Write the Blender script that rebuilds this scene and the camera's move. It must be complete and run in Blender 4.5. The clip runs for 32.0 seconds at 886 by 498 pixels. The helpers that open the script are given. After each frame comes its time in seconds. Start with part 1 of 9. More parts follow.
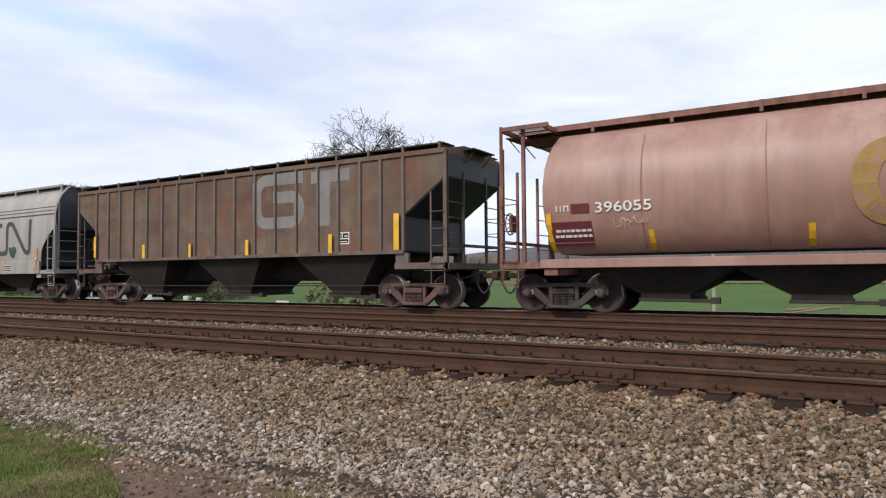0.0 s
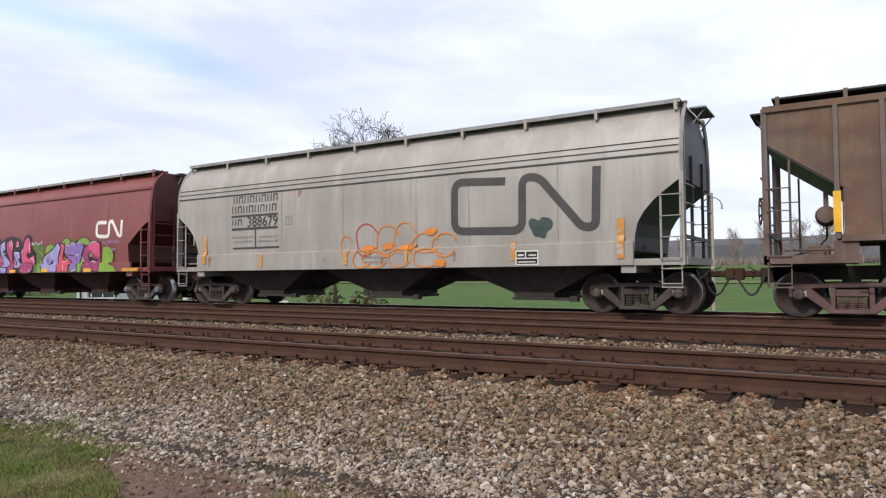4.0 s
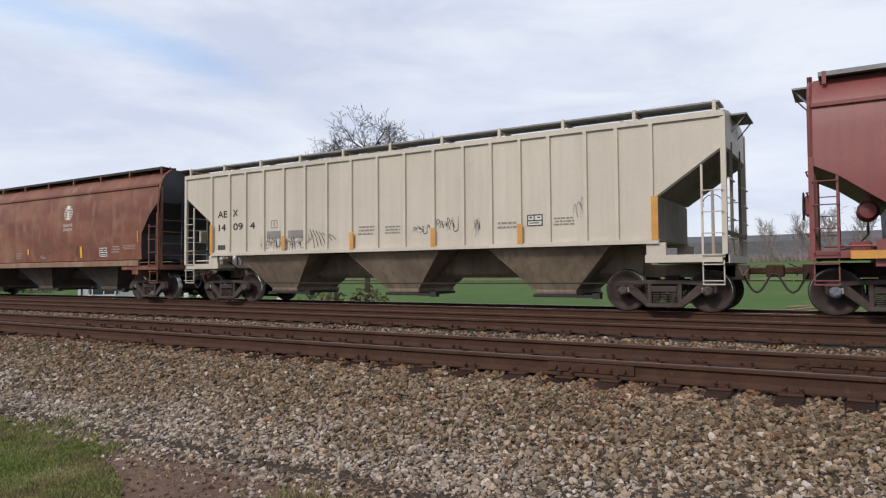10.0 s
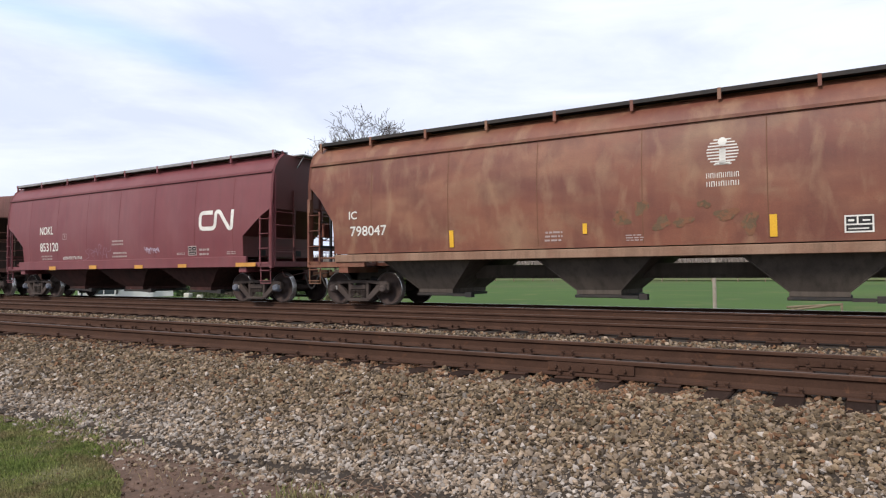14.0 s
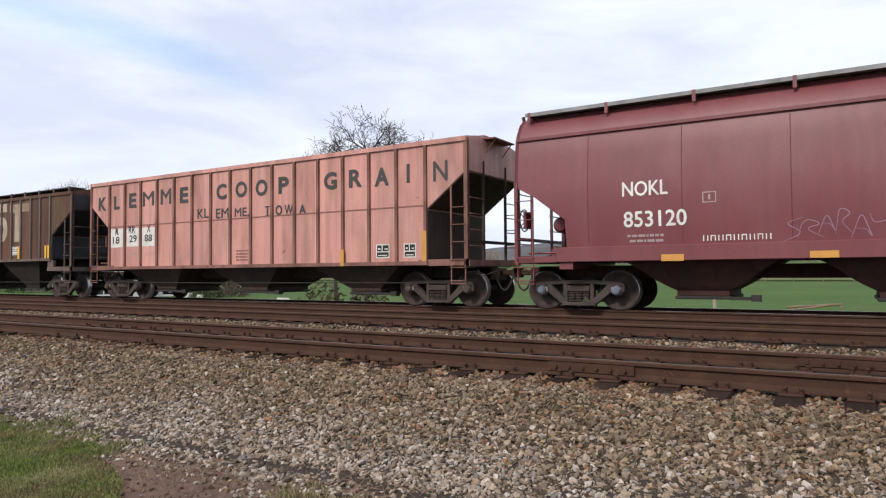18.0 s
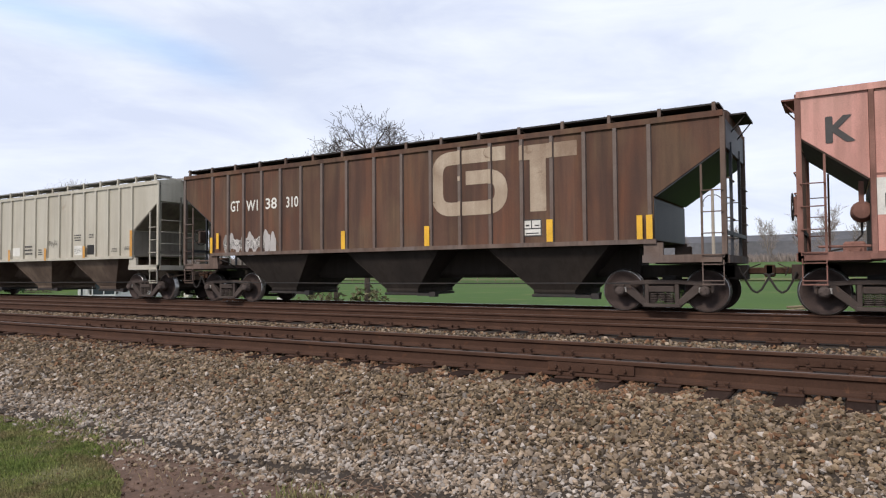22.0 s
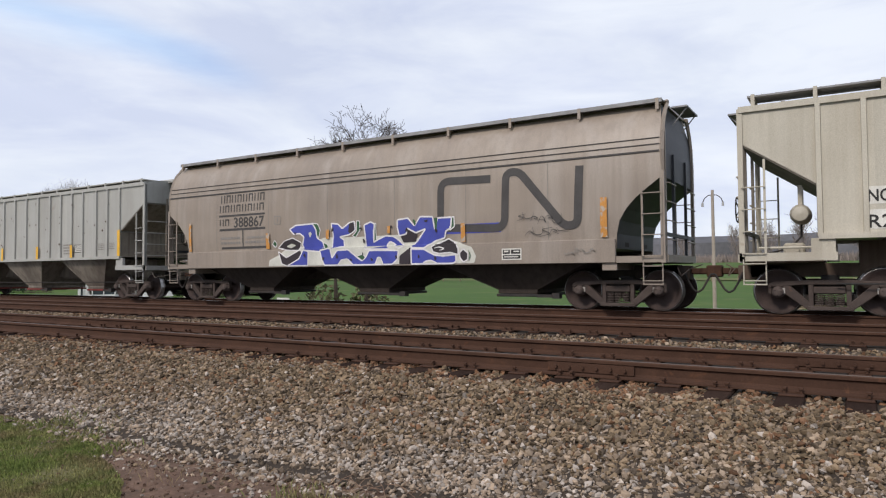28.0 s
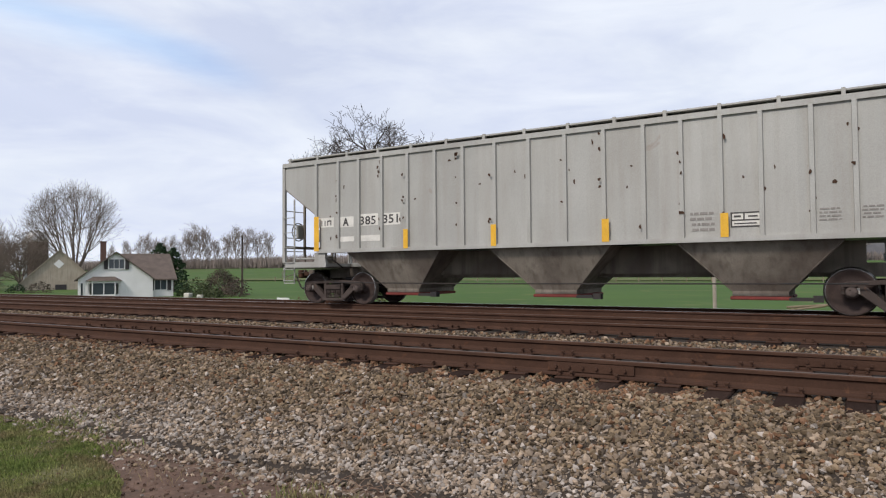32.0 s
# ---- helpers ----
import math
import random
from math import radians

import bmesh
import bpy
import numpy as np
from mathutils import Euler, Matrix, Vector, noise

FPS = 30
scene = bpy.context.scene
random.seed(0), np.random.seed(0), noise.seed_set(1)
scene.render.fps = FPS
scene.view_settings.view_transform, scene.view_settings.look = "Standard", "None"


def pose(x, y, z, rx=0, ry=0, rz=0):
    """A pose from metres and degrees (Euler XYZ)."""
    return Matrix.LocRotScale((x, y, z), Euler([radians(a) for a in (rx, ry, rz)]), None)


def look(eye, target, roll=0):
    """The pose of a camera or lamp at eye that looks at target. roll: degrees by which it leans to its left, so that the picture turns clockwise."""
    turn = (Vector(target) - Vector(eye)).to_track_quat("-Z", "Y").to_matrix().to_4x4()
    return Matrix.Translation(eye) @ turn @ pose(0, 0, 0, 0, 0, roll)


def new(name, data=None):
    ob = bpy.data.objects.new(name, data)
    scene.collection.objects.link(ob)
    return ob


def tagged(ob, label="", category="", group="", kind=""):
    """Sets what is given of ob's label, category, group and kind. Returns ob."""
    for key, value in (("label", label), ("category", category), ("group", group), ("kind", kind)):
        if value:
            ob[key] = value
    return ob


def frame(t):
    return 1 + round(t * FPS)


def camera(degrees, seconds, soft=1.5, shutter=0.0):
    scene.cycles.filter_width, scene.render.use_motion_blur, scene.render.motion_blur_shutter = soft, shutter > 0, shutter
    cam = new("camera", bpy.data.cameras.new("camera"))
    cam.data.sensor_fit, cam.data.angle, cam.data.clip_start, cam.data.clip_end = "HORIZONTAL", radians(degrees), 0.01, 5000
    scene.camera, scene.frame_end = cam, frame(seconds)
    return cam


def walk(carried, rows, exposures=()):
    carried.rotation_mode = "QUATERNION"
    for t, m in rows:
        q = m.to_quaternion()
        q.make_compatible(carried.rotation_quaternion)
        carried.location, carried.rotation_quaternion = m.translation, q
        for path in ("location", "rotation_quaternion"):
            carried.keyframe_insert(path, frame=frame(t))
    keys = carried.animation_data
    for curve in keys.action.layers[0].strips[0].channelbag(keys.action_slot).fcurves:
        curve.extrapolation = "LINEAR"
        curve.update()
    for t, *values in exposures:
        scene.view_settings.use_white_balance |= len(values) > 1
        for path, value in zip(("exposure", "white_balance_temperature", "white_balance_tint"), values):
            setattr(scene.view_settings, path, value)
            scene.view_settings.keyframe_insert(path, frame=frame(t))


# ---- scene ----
# The camera stands on the grass beside three tracks; x runs along the tracks, y across them, z = 0 is the near rail's top.
cam = camera(67.586, 32.0, soft=1.2)


def aim(dx=0.0, dy=0.0):
    """The camera's pose, with its aim shifted by small angles in degrees."""
    return pose(0, -6.573, 0.902) @ pose(0, 0, 0, 0, 0, 31.329 + dx) @ pose(0, 0, 0, 91.959 + dy, 0, 0) @ pose(0, 0, 0, 0, 0, -0.464)


walk(cam, [(0, aim(-0.05, 0.25)), (1.2, aim(-0.05, 0.25)), (1.8, aim(-0.05, 0.31)), (3.5, aim(-0.08, 0.31)), (4.6, aim(-0.03, 0.1)), (5.4, aim()), (12, aim()), (20, aim()), (32, aim())],
     exposures=[(0, -0.06), (1.5, -0.04), (3, 0.02), (5, -0.02), (6.5, -0.07), (9, -0.10), (10, -0.27), (11, -0.31), (12, -0.25), (13, -0.13), (14, 0.0), (17, -0.02), (18, -0.06), (19, -0.15), (20, -0.25), (21, -0.20), (22, -0.10), (23, -0.03), (24, -0.03), (25, -0.13), (28, -0.22), (32, -0.22)])

# ---- light ----
SUN_AZ, SUN_EL = 190.0, 40.0   # compass-like angle from +y towards +x, and elevation, in degrees
world = bpy.data.worlds.new("sky")
scene.world = world
world.use_nodes = True
wt = world.node_tree
wt.nodes.clear()
w_out = wt.nodes.new("ShaderNodeOutputWorld")
w_bg = wt.nodes.new("ShaderNodeBackground")
w_sky = wt.nodes.new("ShaderNodeTexSky")
w_sky.sky_type, w_sky.sun_disc = "NISHITA", False
w_sky.sun_elevation, w_sky.sun_rotation = radians(SUN_EL), radians(SUN_AZ)
w_sky.air_density, w_sky.dust_density, w_sky.ozone_density = 1.0, 0.5, 1.6
w_co = wt.nodes.new("ShaderNodeTexCoord")
w_map = wt.nodes.new("ShaderNodeMapping")
w_map.inputs["Scale"].default_value = (1.3, 1.3, 4.5)
w_map.inputs["Rotation"].default_value = (0.0, radians(9), radians(20))
w_noise = wt.nodes.new("ShaderNodeTexNoise")
w_noise.inputs["Scale"].default_value = 1.5
w_noise.inputs["Detail"].default_value = 7.0
w_noise.inputs["Distortion"].default_value = 0.5
w_ramp = wt.nodes.new("ShaderNodeValToRGB")
w_ramp.color_ramp.elements[0].position, w_ramp.color_ramp.elements[0].color = 0.30, (0.87, 0.87, 0.87, 1)
w_ramp.color_ramp.elements[1].position, w_ramp.color_ramp.elements[1].color = 0.60, (0.98, 0.98, 0.98, 1)
w_mix = wt.nodes.new("ShaderNodeMix")
w_mix.data_type = "RGBA"
w_bg.inputs["Strength"].default_value = 0.1
wt.links.new(w_co.outputs["Generated"], w_map.inputs["Vector"])
wt.links.new(w_map.outputs["Vector"], w_noise.inputs["Vector"])
wt.links.new(w_noise.outputs["Fac"], w_ramp.inputs["Fac"])
# a thin blue gap between the clouds: a soft band about a great circle, ending where the clouds close
def sky_math(op, a, b=None):
    k = wt.nodes.new("ShaderNodeMath")
    k.operation = op
    for i, v in enumerate((a, b)):
        if v is None:
            continue
        if isinstance(v, float):
            k.inputs[i].default_value = v
        else:
            wt.links.new(v, k.inputs[i])
    return k.outputs[0]


def sky_dot(v):
    k = wt.nodes.new("ShaderNodeVectorMath")
    k.operation = "DOT_PRODUCT"
    k.inputs[1].default_value = v
    wt.links.new(w_co.outputs["Generated"], k.inputs[0])
    return k.outputs["Value"]


def sky_band(v, lo, hi):
    k = wt.nodes.new("ShaderNodeMapRange")
    k.interpolation_type = "SMOOTHSTEP"
    k.inputs["From Min"].default_value, k.inputs["From Max"].default_value = lo, hi
    wt.links.new(v, k.inputs["Value"])
    return k.outputs["Result"]


w_off = sky_math("ADD", sky_dot((-0.3361, 0.0484, -0.9406)), sky_math("MULTIPLY", sky_math("SUBTRACT", w_noise.outputs["Fac"], 0.5), 0.10))
w_gap = sky_math("MULTIPLY", sky_band(sky_math("ABSOLUTE", w_off), 0.045, 0.0), sky_band(sky_dot((-0.8077, 0.4974, 0.3165)), 0.972, 0.997))
w_veil = wt.nodes.new("ShaderNodeMix")
w_veil.data_type = "RGBA"
w_veil.inputs["A"].default_value = (9.25, 9.82, 11.25, 1)
w_veil.inputs["B"].default_value = (7.0, 8.7, 11.5, 1)
wt.links.new(w_gap, w_veil.inputs["Factor"])
# thicker and thinner cloud: long soft rolls with small puffs on them
w_long = wt.nodes.new("ShaderNodeMapping")
w_long.inputs["Scale"].default_value = (1.6, 1.6, 6.0)
w_long.inputs["Rotation"].default_value = (0.0, radians(14), radians(-25))
w_roll = wt.nodes.new("ShaderNodeTexNoise")
w_roll.inputs["Scale"].default_value, w_roll.inputs["Detail"].default_value, w_roll.inputs["Roughness"].default_value, w_roll.inputs["Distortion"].default_value = 2.1, 9.0, 0.56, 0.35
wt.links.new(w_co.outputs["Generated"], w_long.inputs["Vector"])
wt.links.new(w_long.outputs["Vector"], w_roll.inputs["Vector"])
w_shade = wt.nodes.new("ShaderNodeMix")
w_shade.data_type, w_shade.blend_type = "RGBA", "MULTIPLY"
w_shade.inputs["Factor"].default_value = 1.0
w_tone = wt.nodes.new("ShaderNodeValToRGB")
w_tone.color_ramp.elements[0].position, w_tone.color_ramp.elements[0].color = 0.36, (0.87, 0.89, 0.96, 1)
w_tone.color_ramp.elements[1].position, w_tone.color_ramp.elements[1].color = 0.62, (1.10, 1.095, 1.06, 1)
wt.links.new(w_roll.outputs["Fac"], w_tone.inputs["Fac"])
wt.links.new(w_veil.outputs["Result"], w_shade.inputs["A"])
wt.links.new(w_tone.outputs["Color"], w_shade.inputs["B"])
wt.links.new(w_shade.outputs["Result"], w_mix.inputs["B"])
wt.links.new(w_ramp.outputs["Color"], w_mix.inputs["Factor"])
wt.links.new(w_sky.outputs["Color"], w_mix.inputs["A"])
wt.links.new(w_mix.outputs["Result"], w_bg.inputs["Color"])
wt.links.new(w_bg.outputs["Background"], w_out.inputs["Surface"])

sun_data = bpy.data.lights.new("sun", "SUN")
sun_data.energy, sun_data.angle, sun_data.color = 2.75, radians(9.0), (1.0, 0.915, 0.845)
sun = new("sun", sun_data)
sun_dir = Vector((math.sin(radians(SUN_AZ)) * math.cos(radians(SUN_EL)), math.cos(radians(SUN_AZ)) * math.cos(radians(SUN_EL)), math.sin(radians(SUN_EL))))
sun.matrix_world = look(sun_dir * 60, (0, 0, 0))

# ---- materials ----
TRACK_Y, TRACK_Z = 9.173, -0.006   # centre line and rail top of the train's track
GAUGE = 1.51                     # between the rail heads' middles


def surface(name, base, second=None, rough=0.7, metal=0.0, spots=None, spot_level=0.62, scale=1.0, bump=0.15, streak=0.0, per_object=0.0, per_island=0.0, stretch=(1, 1, 1), fine=60.0, second_level=0.5, grime=None, grime_level=0.55, washes=(), panels=0.0):
    """A painted, worn or natural surface: two tones, spots, upright streaks, grain and relief at real size."""
    m = bpy.data.materials.new(name)
    m.use_nodes = True
    t = m.node_tree
    n, ln = t.nodes, t.links.new
    b = n["Principled BSDF"]
    b.inputs["Roughness"].default_value, b.inputs["Metallic"].default_value = rough, metal
    b.inputs["Specular IOR Level"].default_value = 0.5 if rough < 0.6 else 0.22
    co = n.new("ShaderNodeTexCoord")
    mp = n.new("ShaderNodeMapping")
    mp.inputs["Scale"].default_value = stretch
    ln(co.outputs["Object"], mp.inputs["Vector"])

    def noise_at(s, detail=5.0, vec=None, distort=0.0):
        k = n.new("ShaderNodeTexNoise")
        k.inputs["Scale"].default_value, k.inputs["Detail"].default_value, k.inputs["Distortion"].default_value = s, detail, distort
        ln((vec or mp.outputs["Vector"]), k.inputs["Vector"])
        return k.outputs["Fac"]

    def band(v, lo, hi):
        r = n.new("ShaderNodeMapRange")
        r.inputs["From Min"].default_value, r.inputs["From Max"].default_value = lo, hi
        ln(v, r.inputs["Value"])
        return r.outputs["Result"]

    def mix(fac, a, c, mode="MIX"):
        x = n.new("ShaderNodeMix")
        x.data_type, x.blend_type = "RGBA", mode
        if isinstance(fac, float):
            x.inputs["Factor"].default_value = fac
        else:
            ln(fac, x.inputs["Factor"])
        for sock, v in (("A", a), ("B", c)):
            if isinstance(v, tuple):
                x.inputs[sock].default_value = (*v, 1) if len(v) == 3 else v
            else:
                ln(v, x.inputs[sock])
        return x.outputs["Result"]

    colour = tuple(base)
    second = second or tuple(c * 0.78 for c in base)
    colour = mix(band(noise_at(1.3 * scale, 6.0, distort=0.4), second_level - 0.14, second_level + 0.2), colour, tuple(second))
    # stains: (colour, amount, level, how fine along, how fine upright)
    for tint, amount, level, along, up in washes:
        wm = n.new("ShaderNodeMapping")
        wm.inputs["Scale"].default_value = (along, along, up)
        wm.inputs["Location"].default_value = (7.3 * amount, 3.1 * level, 5.7 * along)
        ln(co.outputs["Object"], wm.inputs["Vector"])
        wa = n.new("ShaderNodeMath")
        wa.operation = "MULTIPLY"
        wa.inputs[1].default_value = amount
        ln(band(noise_at(1.0, 7.0, wm.outputs["Vector"], 0.3), level - 0.07, level + 0.11), wa.inputs[0])
        colour = mix(wa.outputs[0], colour, tuple(tint))
    if panels:
        # each sheet between two posts has faded a little differently
        sx = n.new("ShaderNodeSeparateXYZ")
        ln(co.outputs["Object"], sx.inputs["Vector"])
        ps = n.new("ShaderNodeMath")
        ps.operation = "SNAP"
        ps.inputs[1].default_value = 0.86
        ln(sx.outputs["X"], ps.inputs[0])
        wn = n.new("ShaderNodeTexWhiteNoise")
        wn.noise_dimensions = "1D"
        ln(ps.outputs[0], wn.inputs["W"])
        pv = n.new("ShaderNodeMapRange")
        pv.inputs["To Min"].default_value, pv.inputs["To Max"].default_value = 1 - panels, 1 + panels
        ln(wn.outputs["Value"], pv.inputs["Value"])
        ph = n.new("ShaderNodeHueSaturation")
        ln(colour, ph.inputs["Color"])
        ln(pv.outputs["Result"], ph.inputs["Value"])
        colour = ph.outputs["Color"]
    if streak > 0:
        sm = n.new("ShaderNodeMapping")
        sm.inputs["Scale"].default_value = (5.0, 5.0, 0.28)
        ln(co.outputs["Object"], sm.inputs["Vector"])
        v = noise_at(1.5, 6.0, sm.outputs["Vector"])
        st = n.new("ShaderNodeMath")
        st.operation = "MULTIPLY"
        st.inputs[1].default_value = streak
        ln(band(v, 0.46, 0.72), st.inputs[0])
        colour = mix(st.outputs[0], colour, tuple(grime) if grime else tuple(c * 0.35 for c in base))
    if spots:
        colour = mix(band(noise_at(3.2 * scale, 8.0, distort=0.8), spot_level, spot_level + 0.1), colour, tuple(spots))
    g = noise_at(fine, 3.0)
    colour = mix(0.28, colour, mix(band(g, 0.3, 0.7), (0.25, 0.25, 0.25), (0.78, 0.78, 0.78)), "OVERLAY")
    if per_object or per_island:
        src = n.new("ShaderNodeObjectInfo").outputs["Random"] if per_object else n.new("ShaderNodeNewGeometry").outputs["Random Per Island"]
        amount = per_object or per_island
        hs = n.new("ShaderNodeHueSaturation")
        ln(colour, hs.inputs["Color"])
        r = n.new("ShaderNodeMapRange")
        r.inputs["To Min"].default_value, r.inputs["To Max"].default_value = 1 - amount, 1 + amount
        ln(src, r.inputs["Value"])
        ln(r.outputs["Result"], hs.inputs["Value"])
        colour = hs.outputs["Color"]
    ln(colour, b.inputs["Base Color"])
    rr = n.new("ShaderNodeMapRange")
    rr.inputs["To Min"].default_value, rr.inputs["To Max"].default_value = max(0.05, rough - 0.12), min(1.0, rough + 0.12)
    ln(g, rr.inputs["Value"])
    ln(rr.outputs["Result"], b.inputs["Roughness"])
    if bump:
        bp = n.new("ShaderNodeBump")
        bp.inputs["Strength"].default_value, bp.inputs["Distance"].default_value = bump, 0.01
        ln(noise_at(fine * 0.4, 5.0), bp.inputs["Height"])
        ln(bp.outputs["Normal"], b.inputs["Normal"])
    return m


def plain(name, base, rough=0.6, wear=None, wear_level=0.6):
    """Paint of a stencil, a stripe or lettering, a little worn."""
    return surface(name, base, rough=rough, scale=2.0, bump=0.05, spots=wear, spot_level=wear_level)


M = {}
M["dirt_brown"] = surface("truck_grime", (0.082, 0.064, 0.056), (0.055, 0.042, 0.037), 0.9, spots=(0.105, 0.066, 0.048), scale=3, bump=0.4)
M["truck_red"] = surface("truck_red_oxide", (0.15, 0.085, 0.075), (0.085, 0.06, 0.055), 0.85, scale=3, bump=0.4)
M["wheel"] = surface("wheel_steel", (0.068, 0.048, 0.042), (0.045, 0.033, 0.030), 0.8, 0.1, scale=4, bump=0.3)
M["cap_blue"] = surface("blue_grey_bearing_cap", (0.20, 0.22, 0.27), (0.12, 0.125, 0.14), 0.7, scale=6, bump=0.2)
M["cap_grime"] = surface("grimy_bearing_cap", (0.11, 0.085, 0.075), (0.07, 0.055, 0.05), 0.85, scale=6, bump=0.2)
M["adapter"] = surface("pale_bearing_adapter", (0.50, 0.49, 0.46), (0.36, 0.34, 0.31), 0.7, scale=8, bump=0.2)
M["tread"] = surface("wheel_tread", (0.45, 0.44, 0.43), (0.3, 0.29, 0.28), 0.3, 0.9, scale=4, bump=0.1)
M["black_steel"] = surface("black_steel", (0.035, 0.034, 0.034), (0.055, 0.045, 0.04), 0.8, scale=3, bump=0.3)
M["rail_rust"] = surface("rail_rust", (0.072, 0.037, 0.024), (0.052, 0.027, 0.018), 0.95, spots=(0.098, 0.046, 0.026), scale=2, bump=0.5)
M["rail_top"] = surface("rail_head_worn", (0.115, 0.078, 0.058), (0.085, 0.058, 0.043), 0.55, 0.3, scale=3, bump=0.1)
M["rail_shiny"] = surface("rail_head_polished", (0.5, 0.49, 0.48), (0.4, 0.38, 0.37), 0.3, 0.9, scale=3, bump=0.05)
M["tie"] = surface("tie_timber", (0.036, 0.022, 0.017), (0.026, 0.016, 0.012), 1.0, spots=(0.018, 0.014, 0.012), scale=3, bump=0.8, stretch=(4, 1, 4), per_object=0.35)
M["tie"].node_tree.nodes["Principled BSDF"].inputs["Specular IOR Level"].default_value = 0.04
M["yellow"] = plain("yellow_reflective_strip", (0.80, 0.44, 0.03), 0.4)
M["orange_strip"] = plain("faded_orange_strip", (0.62, 0.30, 0.06), 0.5)
M["white_paint"] = plain("white_stencil", (0.78, 0.76, 0.70), 0.6)
M["black_paint"] = plain("black_stencil", (0.035, 0.033, 0.032), 0.6)
M["grey_paint"] = plain("dark_grey_stencil", (0.075, 0.07, 0.068), 0.6)


# ---- mesh tools ----
def part(name, bm, mat, parent=None, label="", smooth=False, place=None):
    """Links a bmesh as one mesh object, under a thing or a part."""
    me = bpy.data.meshes.new(name)
    bm.to_mesh(me)
    bm.free()
    return link(name, me, mat, parent, label, smooth, place)


def link(name, me, mat, parent=None, label="", smooth=False, place=None):
    if mat is not None and not me.materials:
        me.materials.append(mat)
    if smooth:
        me.shade_smooth()
        me.set_sharp_from_angle(angle=radians(32))
    ob = new(name, me)
    if parent is not None:
        ob.parent = parent
    if place is not None:
        ob.matrix_basis = place
    if label:
        tagged(ob, label)
    return ob


def box(bm, x0, x1, y0, y1, z0, z1):
    v = [bm.verts.new(p) for p in ((x0, y0, z0), (x1, y0, z0), (x1, y1, z0), (x0, y1, z0), (x0, y0, z1), (x1, y0, z1), (x1, y1, z1), (x0, y1, z1))]
    for f in ((3, 2, 1, 0), (4, 5, 6, 7), (0, 1, 5, 4), (1, 2, 6, 5), (2, 3, 7, 6), (3, 0, 4, 7)):
        bm.faces.new([v[i] for i in f])
    return v


def bevel(bm, r, seg=1):
    bmesh.ops.bevel(bm, geom=list(bm.edges), offset=r, segments=seg, affect="EDGES", clamp_overlap=True)
    return bm


def bar(bm, a, b, r=0.016, n=6):
    """A round bar from a to b."""
    a, b = Vector(a), Vector(b)
    d = (b - a)
    q = d.to_track_quat("Z", "Y").to_matrix()
    rings = []
    for p in (a, b):
        rings.append([bm.verts.new(p + q @ Vector((r * math.cos(2 * math.pi * i / n), r * math.sin(2 * math.pi * i / n), 0))) for i in range(n)])
    for i in range(n):
        bm.faces.new((rings[0][i], rings[0][(i + 1) % n], rings[1][(i + 1) % n], rings[1][i]))
    bm.faces.new(rings[0][::-1])
    bm.faces.new(rings[1])


def bent(bm, pts, r=0.016, n=6):
    for a, b in zip(pts, pts[1:]):
        bar(bm, a, b, r, n)


def prism(bm, poly, y0, y1):
    """A polygon in x and z, pulled from y0 to y1."""
    a = [bm.verts.new((x, y0, z)) for x, z in poly]
    b = [bm.verts.new((x, y1, z)) for x, z in poly]
    n = len(poly)
    for i in range(n):
        bm.faces.new((a[i], a[(i + 1) % n], b[(i + 1) % n], b[i]))
    bm.faces.new(a[::-1])
    bm.faces.new(b)
    bmesh.ops.recalc_face_normals(bm, faces=list(bm.faces))


def stack(bm, levels, cap=True):
    """A hull built of level outlines: each (z, x_left, x_right, half_width)."""
    rings = [[bm.verts.new(p) for p in ((xl, -w, z), (xr, -w, z), (xr, w, z), (xl, w, z))] for z, xl, xr, w in levels]
    for r0, r1 in zip(rings, rings[1:]):
        for i in range(4):
            j = (i + 1) % 4
            bm.faces.new((r0[i], r0[j], r1[j], r1[i]))
    if cap:
        bm.faces.new(rings[0][::-1])
        bm.faces.new(rings[-1])


def lathe(bm, profile, n=24, y0=0.0):
    """A body turned about the y axis; profile: (radius, y)."""
    rings = [[bm.verts.new((r * math.cos(2 * math.pi * i / n), y0 + y, r * math.sin(2 * math.pi * i / n))) for i in range(n)] for r, y in profile]
    for r0, r1 in zip(rings, rings[1:]):
        for i in range(n):
            j = (i + 1) % n
            bm.faces.new((r0[i], r0[j], r1[j], r1[i]))
    bm.faces.new(rings[0])
    bm.faces.new(rings[-1][::-1])
    bmesh.ops.recalc_face_normals(bm, faces=list(bm.faces))


def mesh_of(bm, name):
    me = bpy.data.meshes.new(name)
    bm.to_mesh(me)
    bm.free()
    return me


def thing(name, label, category, group="", place=None):
    e = new(name)
    e.empty_display_size = 0.3
    if place is not None:
        e.matrix_basis = place
    return tagged(e, label, category, group)


